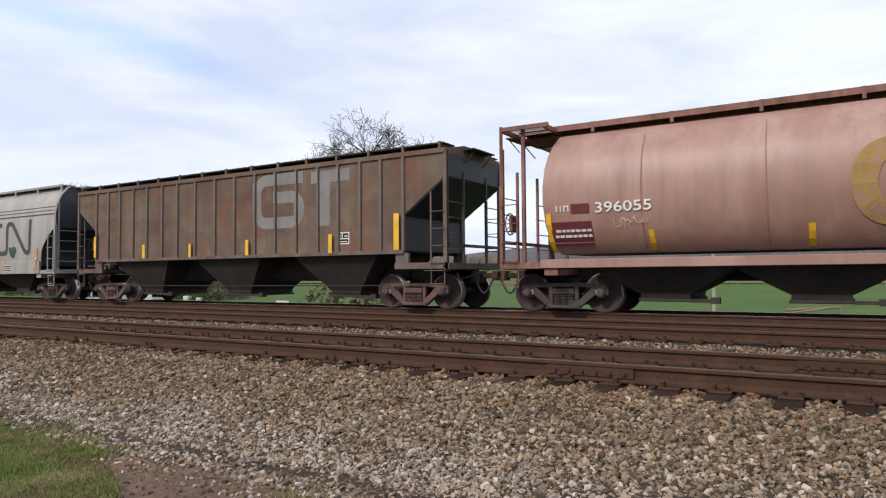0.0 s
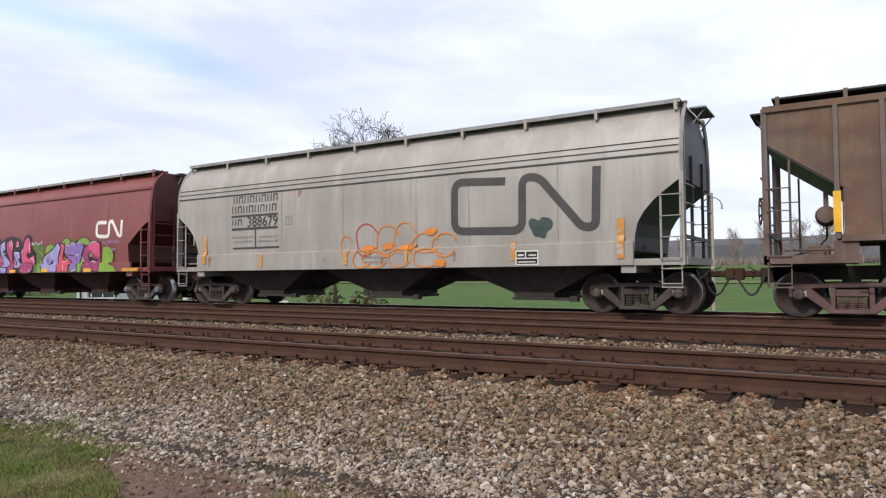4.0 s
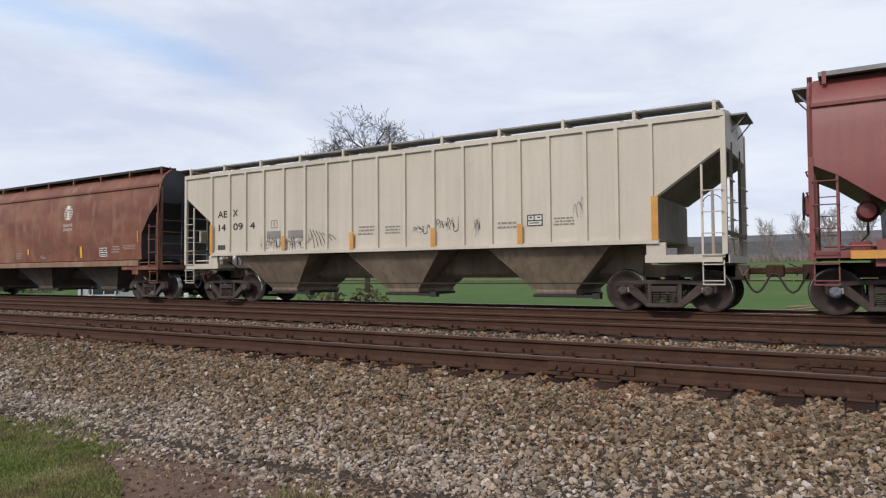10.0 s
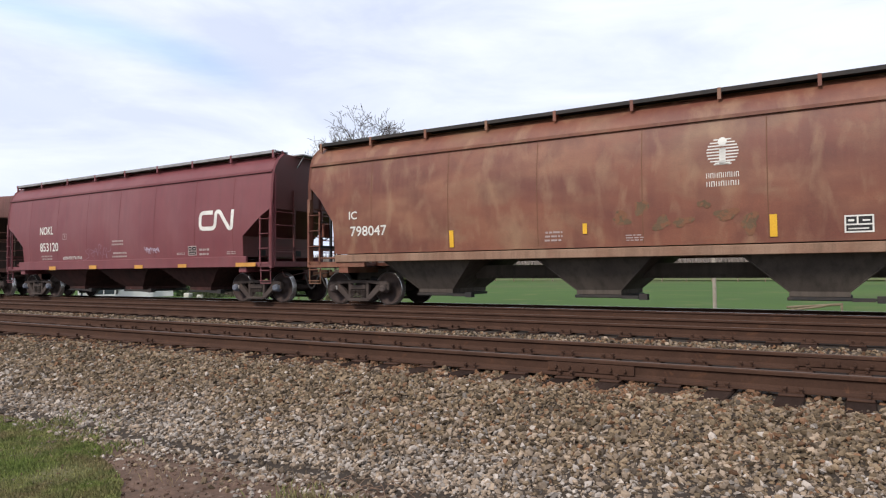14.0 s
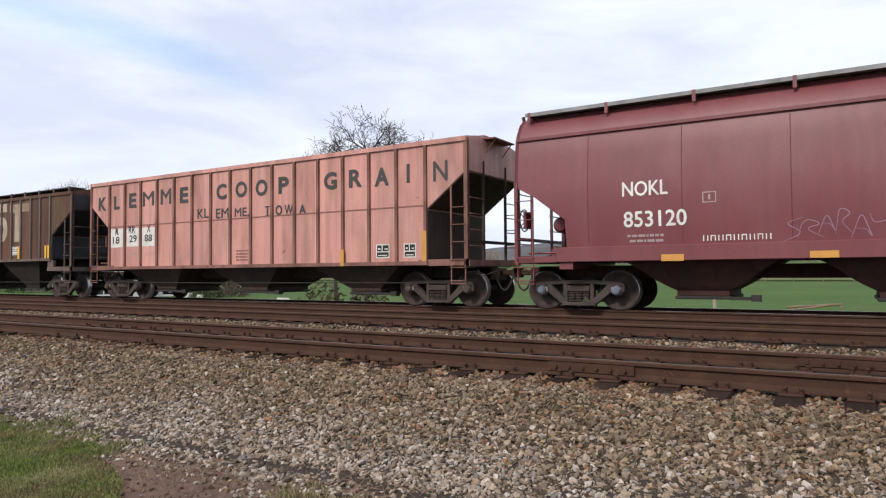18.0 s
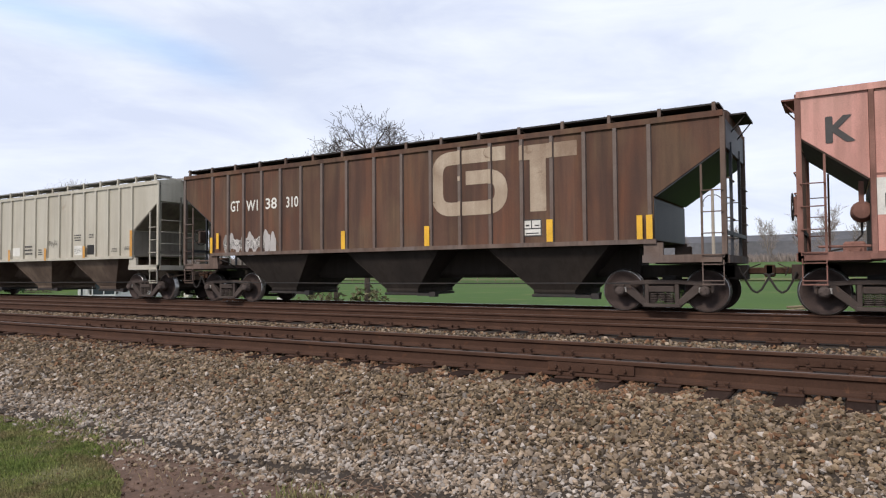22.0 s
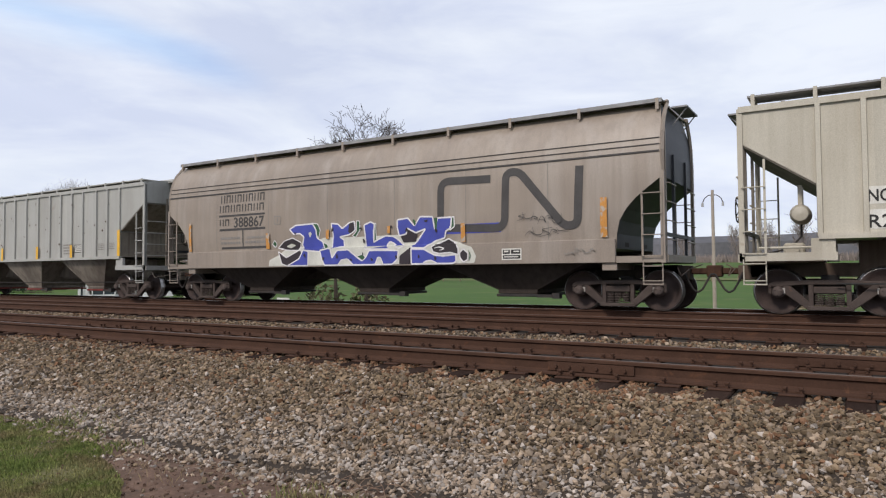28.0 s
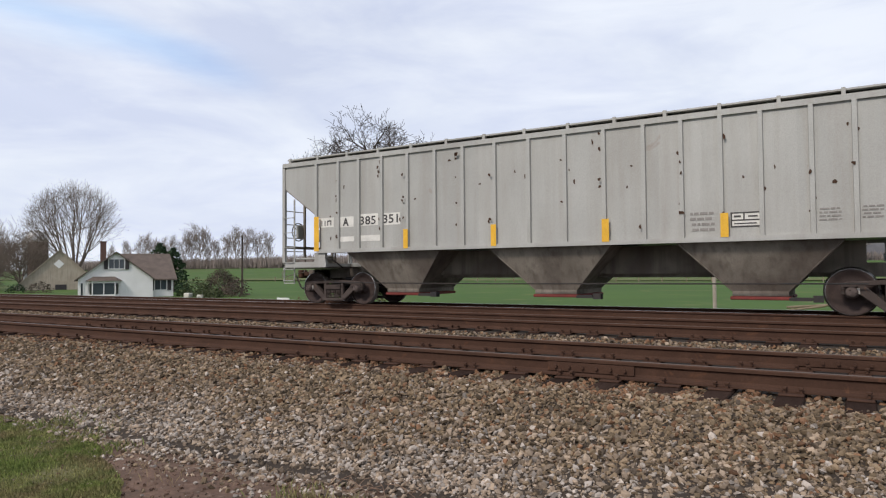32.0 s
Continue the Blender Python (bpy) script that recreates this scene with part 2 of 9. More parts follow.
# ---- lettering in the built-in font, made once ----
GLYPHS = {}
for words in ("06", "09", "14", "18", "29", "310", "351", "38", "385", "388679", "388867", "396055", "4", "59", "798047", "853120", "853203", "88", "A", "AE", "C", "CANT", "E", "EM", "G", "GT", "I", "IC", "K", "KL", "L", "M", "ME,", "N", "NO", "NOKL", "O", "P", "R", "R2", "RR", "STOP WONT", "STOP!", "W", "W1", "X"):
    cu = bpy.data.curves.new("lettering", "FONT")
    cu.body, cu.size, cu.offset, cu.resolution_u = words, 1.0, 0.022 if words in "KLEOCPGRAI" and len(words) == 1 else 0.0, 3
    ob = new("lettering", cu)
    GLYPHS[words] = bpy.data.meshes.new_from_object(ob.evaluated_get(bpy.context.evaluated_depsgraph_get()))
    GLYPHS[words].materials.clear()
    bpy.data.objects.remove(ob)
    bpy.data.curves.remove(cu)


# ---- ground ----
def ground_height(x, y):
    """The lie of the land: a verge, the ballasted bed, the far field below it."""
    pts = ((-60, -0.78), (-4, -0.77), (-2.5, -0.74), (-0.80, -0.235), (2.35, -0.215), (2.9, -0.25), (3.4, -0.20), (6.6, -0.17), (7.2, -0.21), (11.0, -0.20), (12.3, -0.8), (13.8, -1.5), (60, -1.6), (110, -1.4), (250, 3.2), (300, 4.8), (420, 6.0), (1500, 18.0), (4000, 18.0))
    for (a, za), (b, zb) in zip(pts, pts[1:]):
        if a <= y <= b:
            k = (y - a) / (b - a)
            return za + (zb - za) * k
    return pts[0][1] if y < pts[0][0] else pts[-1][1]


def sheet(xs, ys, height):
    bm = bmesh.new()
    grid = [[bm.verts.new((x, y, height(x, y))) for x in xs] for y in ys]
    for j in range(len(ys) - 1):
        for i in range(len(xs) - 1):
            bm.faces.new((grid[j][i], grid[j][i + 1], grid[j + 1][i + 1], grid[j + 1][i]))
    return bm


M["field"] = surface("field_grass", (0.054, 0.105, 0.012), (0.043, 0.086, 0.010), 0.9, scale=0.06, bump=0.6, fine=14, spots=(0.085, 0.110, 0.024), spot_level=0.58, washes=(((0.085, 0.082, 0.028), 0.6, 0.54, 0.02, 0.0), ((0.038, 0.085, 0.010), 0.6, 0.55, 0.07, 0.0)))
M["verge"] = surface("verge_soil", (0.140, 0.086, 0.060), (0.098, 0.060, 0.043), 0.95, scale=1.6, bump=1.0, fine=30, spots=(0.19, 0.140, 0.112), spot_level=0.6, washes=(((0.085, 0.056, 0.040), 0.7, 0.53, 5.0, 5.0), ((0.18, 0.115, 0.085), 0.5, 0.55, 11.0, 11.0)))
M["clod"] = surface("soil_clod", (0.125, 0.078, 0.055), (0.088, 0.055, 0.040), 0.98, scale=5, bump=0.6, fine=40, per_island=0.4)
# bed kept darker than its stones: shade of the gaps is in its colour
M["ballast"] = surface("ballast_bed", (0.05, 0.038, 0.029), (0.035, 0.027, 0.021), 0.95, scale=3, bump=1.0, fine=22)
M["stone"] = surface("ballast_stone", (0.178, 0.128, 0.080), (0.132, 0.097, 0.062), 0.95, scale=5, bump=0.3, fine=50, per_island=0.66)
M["stone_grey"] = surface("ballast_stone_grey", (0.245, 0.187, 0.135), (0.178, 0.136, 0.100), 0.95, scale=5, bump=0.3, fine=50, per_island=0.66)
M["stone_rusty"] = surface("ballast_stone_rusty", (0.178, 0.096, 0.053), (0.132, 0.074, 0.043), 0.95, scale=5, bump=0.3, fine=50, per_island=0.5)
M["stone_pale"] = surface("ballast_stone_pale", (0.345, 0.297, 0.252), (0.262, 0.224, 0.192), 0.95, scale=5, bump=0.3, fine=50, per_island=0.5)

xs = [-3000, -1200, -600, -300, -160, -90, -60, -45, -36] + [-32 + i for i in range(48)] + [20, 40, 90, 200, 600, 1500, 3000]
ys = [-3000, -600, -120, -40, -20, -12, -8, -6.5, -5.5, -4.8, -4, -3.2, -2.5, -1.6, -0.8, 0.5, 2.35, 2.9, 3.4, 5, 6.6, 7.2, 9, 11.0, 12.3, 13.8, 18, 25, 40, 60, 110, 180, 250, 420, 800, 1500, 3000]


def rolling(x, y):
    far = min(1.0, max(0.0, (y - 14) / 60))
    return ground_height(x, y) + far * 0.5 * noise.noise((x * 0.012, y * 0.02, 0.3)) + (0.03 * noise.noise((x * 0.6, y * 0.6, 0)) if -12 < y < -2.4 else 0.0)


tagged(part("ground", sheet(xs, ys, lambda x, y: rolling(x, y) - (0.08 if -8.5 < y < -2.3 else 0.0)), M["field"], smooth=True), "green field and verge reaching to the horizon", "ground", kind="structure")
soil = part("verge_soil", sheet([-34 + 0.5 * i for i in range(104)], [-9, -7.5, -6.3, -5.3, -4.6, -4.0, -3.2, -2.5, -2.2], lambda x, y: rolling(x, y) + (0.006 if -8.9 < y < -2.3 else -0.05)), M["verge"])
tagged(soil, "bare brown soil strip beside the ballast", "soil", kind="structure")


def bed(x, y):
    return rolling(x, y) + 0.012


tagged(part("ballast_bed", sheet([-400, -120, -60, -45, -36] + [-32 + i for i in range(48)] + [30, 60], [-2.55, -1.6, -0.8, 0.5, 2.35, 2.9, 3.4, 5, 6.6, 7.2, 9, 11.0, 12.3], bed), M["ballast"]), "crushed stone ballast bed under three tracks", "ballast", kind="structure")


# ---- rails and ties ----
MID_Y, MID_Z = 4.202, 0.03   # near rail of the track in the middle

RAIL = ((-0.07, -0.176), (0.07, -0.176), (0.07, -0.160), (0.02, -0.145), (0.009, -0.125), (0.009, -0.050), (0.036, -0.036), (0.037, -0.010), (0.028, 0.0), (-0.028, 0.0), (-0.037, -0.010), (-0.036, -0.036), (-0.009, -0.050), (-0.009, -0.125), (-0.02, -0.145), (-0.07, -0.160))


def rail_mesh(name):
    bm = bmesh.new()
    xs = (-400.0, -80.0, -20.0, 40.0)
    rings = [[bm.verts.new((x, y, z)) for y, z in RAIL] for x in xs]
    n = len(RAIL)
    for a, b in zip(rings, rings[1:]):
        for i in range(n):
            f = bm.faces.new((a[i], b[i], b[(i + 1) % n], a[(i + 1) % n]))
            f.material_index = 1 if i in (8,) else 0
    bm.faces.new(rings[0])
    bm.faces.new(rings[-1][::-1])
    bmesh.ops.recalc_face_normals(bm, faces=list(bm.faces))
    return mesh_of(bm, name)


def joint_bar(parent, x, side=-1):
    bm = bmesh.new()
    y = side * 0.022
    box(bm, x - 0.45, x + 0.45, min(y, y + side * 0.016), max(y, y + side * 0.016), -0.135, -0.045)
    for i in range(6):
        bx = x - 0.36 + 0.144 * i
        bar(bm, (bx, y, -0.09), (bx, y + side * 0.045, -0.09), 0.018, 6)
    part("joint_bar", bm, M["rail_rust"], parent)


near_me, far_me = rail_mesh("rail_near_track"), rail_mesh("rail_far_track")
for me, top in ((near_me, "rail_top"), (far_me, "rail_shiny")):
    me.materials.append(M["rail_rust"])
    me.materials.append(M[top])
RAILS = []
for name, me, y, z in (("rail", near_me, 0.0, 0.0), ("rail", near_me, GAUGE, 0.0), ("rail", near_me, MID_Y, MID_Z), ("rail", near_me, MID_Y + GAUGE, MID_Z), ("rail", far_me, TRACK_Y - GAUGE / 2, TRACK_Z), ("rail", far_me, TRACK_Y + GAUGE / 2, TRACK_Z)):
    r = new(name, me)
    r.matrix_basis = pose(0, y, z)
    tagged(r, "rusty brown steel rail spiked to timber ties", "rail", "rails of three tracks", "structure")
    RAILS.append(r)
joint_bar(RAILS[0], -2.25)
joint_bar(RAILS[1], -0.02)

bm = bmesh.new()
box(bm, -0.11, 0.11, -1.33, 1.33, -0.17, 0.0)
bevel(bm, 0.012)
tie_me = mesh_of(bm, "tie")
tie_me.materials.append(M["tie"])
bm = bmesh.new()
box(bm, -0.10, 0.10, -0.16, 0.16, 0.0, 0.018)
bevel(bm, 0.005)
plate_me = mesh_of(bm, "tie_plate")
plate_me.materials.append(M["rail_rust"])
bm = bmesh.new()
box(bm, -0.011, 0.011, -0.011, 0.011, 0.0, 0.045)
box(bm, -0.02, 0.02, -0.025, 0.018, 0.038, 0.055)
spike_me = mesh_of(bm, "spike")
spike_me.materials.append(M["rail_rust"])
rng = random.Random(3)
TIE_X = []
TRACKS = ((GAUGE / 2, 0.0, 66, 34), (MID_Y + GAUGE / 2, MID_Z, 66, 26), (TRACK_Y, TRACK_Z, 60, 0))
for cy, cz, count, spiked in TRACKS:
    for i in range(count):
        x = 3.76 - 0.525 * i + rng.uniform(-0.05, 0.05)
        if cy < 1:
            TIE_X.append(x)
        tie = new("railway_tie", tie_me)
        tie.matrix_basis = pose(x, cy + rng.uniform(-0.07, 0.07), cz - 0.196 + rng.uniform(-0.006, 0.004), 0, 0, rng.uniform(-1.2, 1.2))
        tagged(tie, "dark weathered timber railway tie half buried in ballast", "railway tie", "ties under the tracks")
        for s in (-1, 1):
            y = cy + s * GAUGE / 2 - tie.location.y
            link("tie_plate", plate_me, None, tie, place=pose(0, y, 0.001))
            if i < spiked:
                for sx in (-0.06, 0.06):
                    if cy < 1 and s < 0 and rng.random() < 0.55:
                        continue
                    link("spike", spike_me, None, tie, place=pose(sx + rng.uniform(-0.015, 0.015), y - 0.085, 0.016 + rng.uniform(0, 0.015), 0, 0, rng.uniform(-15, 15)))
bm = bmesh.new()
for cy, cz, count, spiked in TRACKS:
    for i in range(150):
        x = 3.76 - 0.525 * (count + i)
        box(bm, x - 0.11, x + 0.11, cy - 1.33, cy + 1.33, cz - 0.36, cz - 0.196)
tagged(part("distant_ties", bm, M["tie"]), "dark timber ties further along the tracks", "railway ties", kind="stuff")


# ---- freight cars ----
# Every car is built about its middle: x along the train, y across (the near side is negative), z = 0 on the rail.
AXLE = 1.778
WHEEL_R = 0.457


def shared_truck_meshes():
    out = {}
    # side frame: a cast bow with two openings and a spring pocket
    bm = bmesh.new()
    # built of members so that the windows go through
    def member(poly, y0, y1):
        prism(bm, poly, y0, y1)
    member([(-1.07, 0.53), (-1.05, 0.61), (-0.96, 0.655), (-0.70, 0.665), (-0.36, 0.69), (0.36, 0.69), (0.70, 0.665), (0.96, 0.655), (1.05, 0.61), (1.07, 0.53), (0.80, 0.565), (0.40, 0.595), (-0.40, 0.595), (-0.80, 0.565)], -0.07, 0.07)
    for s in (-1, 1):
        member([(s * 0.70, 0.60), (s * 0.80, 0.60), (s * 0.80, 0.44), (s * 0.38, 0.11), (s * 0.30, 0.11), (s * 0.32, 0.24)], -0.065, 0.065)
        member([(s * 0.27, 0.15), (s * 0.36, 0.15), (s * 0.36, 0.62), (s * 0.27, 0.62)], -0.06, 0.06)
        member([(s * 1.00, 0.60), (s * 1.07, 0.58), (s * 1.06, 0.42), (s * 1.00, 0.40)], -0.06, 0.06)
        member([(s * 0.78, 0.60), (s * 1.02, 0.60), (s * 1.00, 0.55), (s * 0.80, 0.55)], -0.085, 0.06)
    member([(-0.40, 0.10), (0.40, 0.10), (0.37, 0.18), (-0.37, 0.18)], -0.10, 0.10)
    out["side_frame"] = bevel_mesh(bm, "side_frame", 0.012)
    bm = bmesh.new()
    box(bm, -0.27, 0.27, -0.09, 0.09, 0.42, 0.56)
    out["bolster_end"] = bevel_mesh(bm, "bolster_end", 0.02)
    # a coil spring as stacked rings
    bm = bmesh.new()
    for k in range(6):
        z = 0.205 + k * 0.037
        for i in range(10):
            a, b = 2 * math.pi * i / 10, 2 * math.pi * (i + 1) / 10
            bar(bm, (0.075 * math.cos(a), 0.075 * math.sin(a), z), (0.075 * math.cos(b), 0.075 * math.sin(b), z + 0.0037), 0.012, 4)
    out["spring"] = mesh_of(bm, "spring")
    bm = bmesh.new()
    lathe(bm, [(0.03, -0.13), (0.085, -0.125), (0.105, -0.09), (0.11, 0.0), (0.13, 0.02), (0.13, 0.08), (0.05, 0.09)], 16)
    for i in range(3):
        a = 2 * math.pi * i / 3
        bar(bm, (0.06 * math.cos(a), -0.12, 0.06 * math.sin(a)), (0.06 * math.cos(a), -0.145, 0.06 * math.sin(a)), 0.016, 6)
    out["bearing_cap"] = mesh_of(bm, "bearing_cap")
    bm = bmesh.new()
    R = WHEEL_R
    lathe(bm, [(0.09, -0.10), (0.13, -0.095), (0.15, -0.03), (0.24, -0.005), (0.35, -0.028), (0.385, -0.065), (0.44, -0.068), (R, -0.06), (R + 0.002, 0.035), (R + 0.026, 0.05), (R + 0.024, 0.072), (0.40, 0.075), (0.36, 0.03), (0.22, 0.045), (0.14, 0.06), (0.09, 0.07)], 40)
    me = mesh_of(bm, "wheel")
    out["wheel"] = me
    bm = bmesh.new()
    lathe(bm, [(0.075, -1.02), (0.085, -0.7), (0.09, 0.0), (0.085, 0.7), (0.075, 1.02)], 12)
    out["axle"] = mesh_of(bm, "axle")
    bm = bmesh.new()
    box(bm, -0.028, 0.028, -0.05, 0.05, 0.42, 0.53)
    out["bearing_adapter"] = bevel_mesh(bm, "bearing_adapter", 0.006)
    bm = bmesh.new()
    box(bm, -0.22, 0.22, -0.92, 0.92, 0.44, 0.64)
    box(bm, -0.16, 0.16, -0.30, 0.30, 0.64, 0.78)
    out["bolster"] = bevel_mesh(bm, "bolster", 0.02)
    bm = bmesh.new()
    box(bm, -0.03, 0.03, -0.8, 0.8, 0.30, 0.40)
    out["brake_beam"] = mesh_of(bm, "brake_beam")
    bm = bmesh.new()
    prism(bm, [(0.415, 0.24), (0.46, 0.24), (0.44, 0.50), (0.405, 0.50)], -0.06, 0.06)
    out["brake_shoe"] = mesh_of(bm, "brake_shoe")
    return out


def bevel_mesh(bm, name, r):
    bmesh.ops.bevel(bm, geom=list(bm.edges), offset=r, segments=1, affect="EDGES", clamp_overlap=True)
    return mesh_of(bm, name)


TRUCK = shared_truck_meshes()
TRUCK_LOOKS = {}


def truck_mesh(kind, mat):
    """One mesh of a truck part per material."""
    key = (kind, mat.name)
    if key not in TRUCK_LOOKS:
        me = TRUCK[kind].copy()
        me.materials.append(mat)
        if kind in ("wheel", "axle", "bearing_cap"):
            me.shade_smooth()
            if kind == "wheel":
                me.materials.append(M["tread"])
                for poly in me.polygons:
                    r = math.hypot(poly.center.x, poly.center.z)
                    poly.material_index = 1 if r > 0.443 else 0
        TRUCK_LOOKS[key] = me
    return TRUCK_LOOKS[key]


WHEELSETS = []


def trucks(car, half, frame_mat, cap_mat=None):
    """Two four-wheel trucks: wheelsets, side frames with springs and caps, bolsters, brake gear."""
    for cx in (-half + 0.09, half + 0.02):
        for sx in (-1, 1):
            axle = link("wheelset", truck_mesh("axle", M["wheel"]), None, car, place=pose(cx + sx * AXLE / 2, 0, WHEEL_R))
            link("wheel", truck_mesh("wheel", M["wheel"]), None, axle, place=pose(0, -0.755, 0))
            link("wheel", truck_mesh("wheel", M["wheel"]), None, axle, place=pose(0, 0.755, 0, 0, 0, 180))
            for s in (-1, 1):
                link("bearing_cap", truck_mesh("bearing_cap", cap_mat or M["cap_grime"]), None, axle, place=pose(0, s * 1.03, 0, 0, 0, 0 if s < 0 else 180))
            WHEELSETS.append(axle)
        link("bolster", truck_mesh("bolster", M["black_steel"]), None, car, place=pose(cx, 0, 0))
        for s in (-1, 1):
            beam = link("brake_beam", truck_mesh("brake_beam", M["black_steel"]), None, car, place=pose(cx + s * 0.40, 0, 0, 0, 0, 0 if s > 0 else 180))
            for w in (-0.755, 0.755):
                link("brake_shoe", truck_mesh("brake_shoe", M["black_steel"]), None, beam, place=pose(-0.40, w, 0))
        for s in (-1, 1):
            fr = link("side_frame", truck_mesh("side_frame", frame_mat), None, car, place=pose(cx, s * 0.99, 0))
            link("bolster_end", truck_mesh("bolster_end", frame_mat), None, fr, place=pose(0, 0, 0))
            for dx in (-0.79, 0.79):
                link("bearing_adapter", truck_mesh("bearing_adapter", M["adapter"]), None, fr, place=pose(dx + 0.005, s * 0.035, 0))
            for dx in (-0.17, 0.0, 0.17):
                link("spring", truck_mesh("spring", frame_mat), None, fr, place=pose(dx, s * 0.03, 0))


def coupler(car, x, s, mat):
    """Draft gear with a knuckle, hose and cut lever, at the car's end."""
    bm = bmesh.new()
    box(bm, min(x, x - s * 0.9), max(x, x - s * 0.9), -0.22, 0.22, 0.68, 1.0)
    bevel(bm, 0.015)
    d = part("draft_sill", bm, mat, car)
    bm = bmesh.new()
    box(bm, min(x, x + s * 0.38), max(x, x + s * 0.38), -0.07, 0.07, 0.80, 0.94)
    box(bm, min(x + s * 0.34, x + s * 0.52), max(x + s * 0.34, x + s * 0.52), -0.16, 0.12, 0.74, 1.0)
    bevel(bm, 0.025)
    part("coupler_knuckle", bm, M["rail_rust"], car, "rusty cast coupler knuckle")
    bm = bmesh.new()
    pts = [Vector((x - s * 0.1, -0.30, 0.85)) + Vector((s * 0.62 * k, 0.02, -0.42 * math.sin(math.pi * min(1, k * 1.15)) - 0.05 * k)) for k in (0, 0.15, 0.3, 0.45, 0.6, 0.75, 0.9, 1.0)]
    bent(bm, pts, 0.025, 6)
    part("air_hose", bm, M["black_steel"], car, "black rubber air hose")
    bm = bmesh.new()
    bent(bm, [(x - s * 0.02, -1.35, 0.95), (x + s * 0.04, -1.30, 0.78), (x + s * 0.04, -0.4, 0.92), (x + s * 0.25, -0.1, 1.02)], 0.013, 5)
    part("cut_lever", bm, mat, car)


def ladder(car, x0, x1, y, z0, z1, rungs, mat, name="ladder", post=True, r=0.0125, top=None):
    """Upright stiles in the side's plane, with rungs standing proud."""
    bm = bmesh.new()
    if post:
        for x in (x0, x1):
            r_ = 0.011 if name == "stirrup_step" else 0.021
            box(bm, x - r_, x + r_, y - 0.012, y + 0.02, z0, z1)
    if name == "stirrup_step":
        box(bm, x0 - 0.013, x1 + 0.013, y - 0.012, y + 0.02, z0 - 0.025, z0)
    st = part(name, bm, mat, car)
    for i in range(rungs):
        z = z0 + 0.06 + ((top or z1) - z0 - 0.15) * i / max(1, rungs - 1)
        bm = bmesh.new()
        bent(bm, [(x0, y, z), (x0, y - 0.05, z), (x1, y - 0.05, z), (x1, y, z)], r, 5)
        part("rung", bm, mat, st)


def end_gear(car, x, s, mat, w, z_top, z_floor, dark=None):
    """End posts, cross rails, end ladder and brake wheel over the end platform."""
    dark = dark or mat
    for y in (-w + 0.05, -w * 0.42, w * 0.42, w - 0.05):
        bm = bmesh.new()
        box(bm, x - 0.03, x + 0.03, y - 0.03, y + 0.03, z_floor, z_top if abs(y) > 1 else z_top - 0.45)
        part("end_post", bm, mat if abs(y) > 1 else dark, car)
    for z in (1.55, 1.95, 2.35, 2.75):
        bm = bmesh.new()
        bent(bm, [(x + s * 0.02, -w + 0.08, z), (x + s * 0.07, -w + 0.10, z), (x + s * 0.07, -w * 0.42 - 0.05, z), (x + s * 0.02, -w * 0.42, z)], 0.015, 5)
        part("end_rung", bm, mat, car)
        bm = bmesh.new()
        bent(bm, [(x + s * 0.02, w - 0.08, z), (x + s * 0.07, w - 0.10, z), (x + s * 0.07, w * 0.42 + 0.05, z), (x + s * 0.02, w * 0.42, z)], 0.015, 5)
        part("end_rung", bm, mat, car)
    bm = bmesh.new()
    box(bm, x - 0.02, x + 0.03, -w + 0.05, w - 0.05, 1.62, 1.70)
    part("cross_rail", bm, dark, car)


def brake_wheel(car, x, s, mat):
    bm = bmesh.new()
    for i in range(16):
        a, b = 2 * math.pi * i / 16, 2 * math.pi * (i + 1) / 16
        bar(bm, (x + s * 0.12, -0.75 + 0.27 * math.cos(a), 2.15 + 0.27 * math.sin(a)), (x + s * 0.12, -0.75 + 0.27 * math.cos(b), 2.15 + 0.27 * math.sin(b)), 0.016, 5)
    for i in range(5):
        a = 2 * math.pi * i / 5
        bar(bm, (x + s * 0.08, -0.75, 2.15), (x + s * 0.12, -0.75 + 0.27 * math.cos(a), 2.15 + 0.27 * math.sin(a)), 0.012, 5)
    part("brake_wheel", bm, M["black_steel"], car, "spoked hand-brake wheel")
    bm = bmesh.new()
    box(bm, min(x, x + s * 0.09), max(x, x + s * 0.09), -0.90, -0.60, 1.95, 2.35)
    bevel(bm, 0.02)
    part("brake_housing", bm, mat, car)


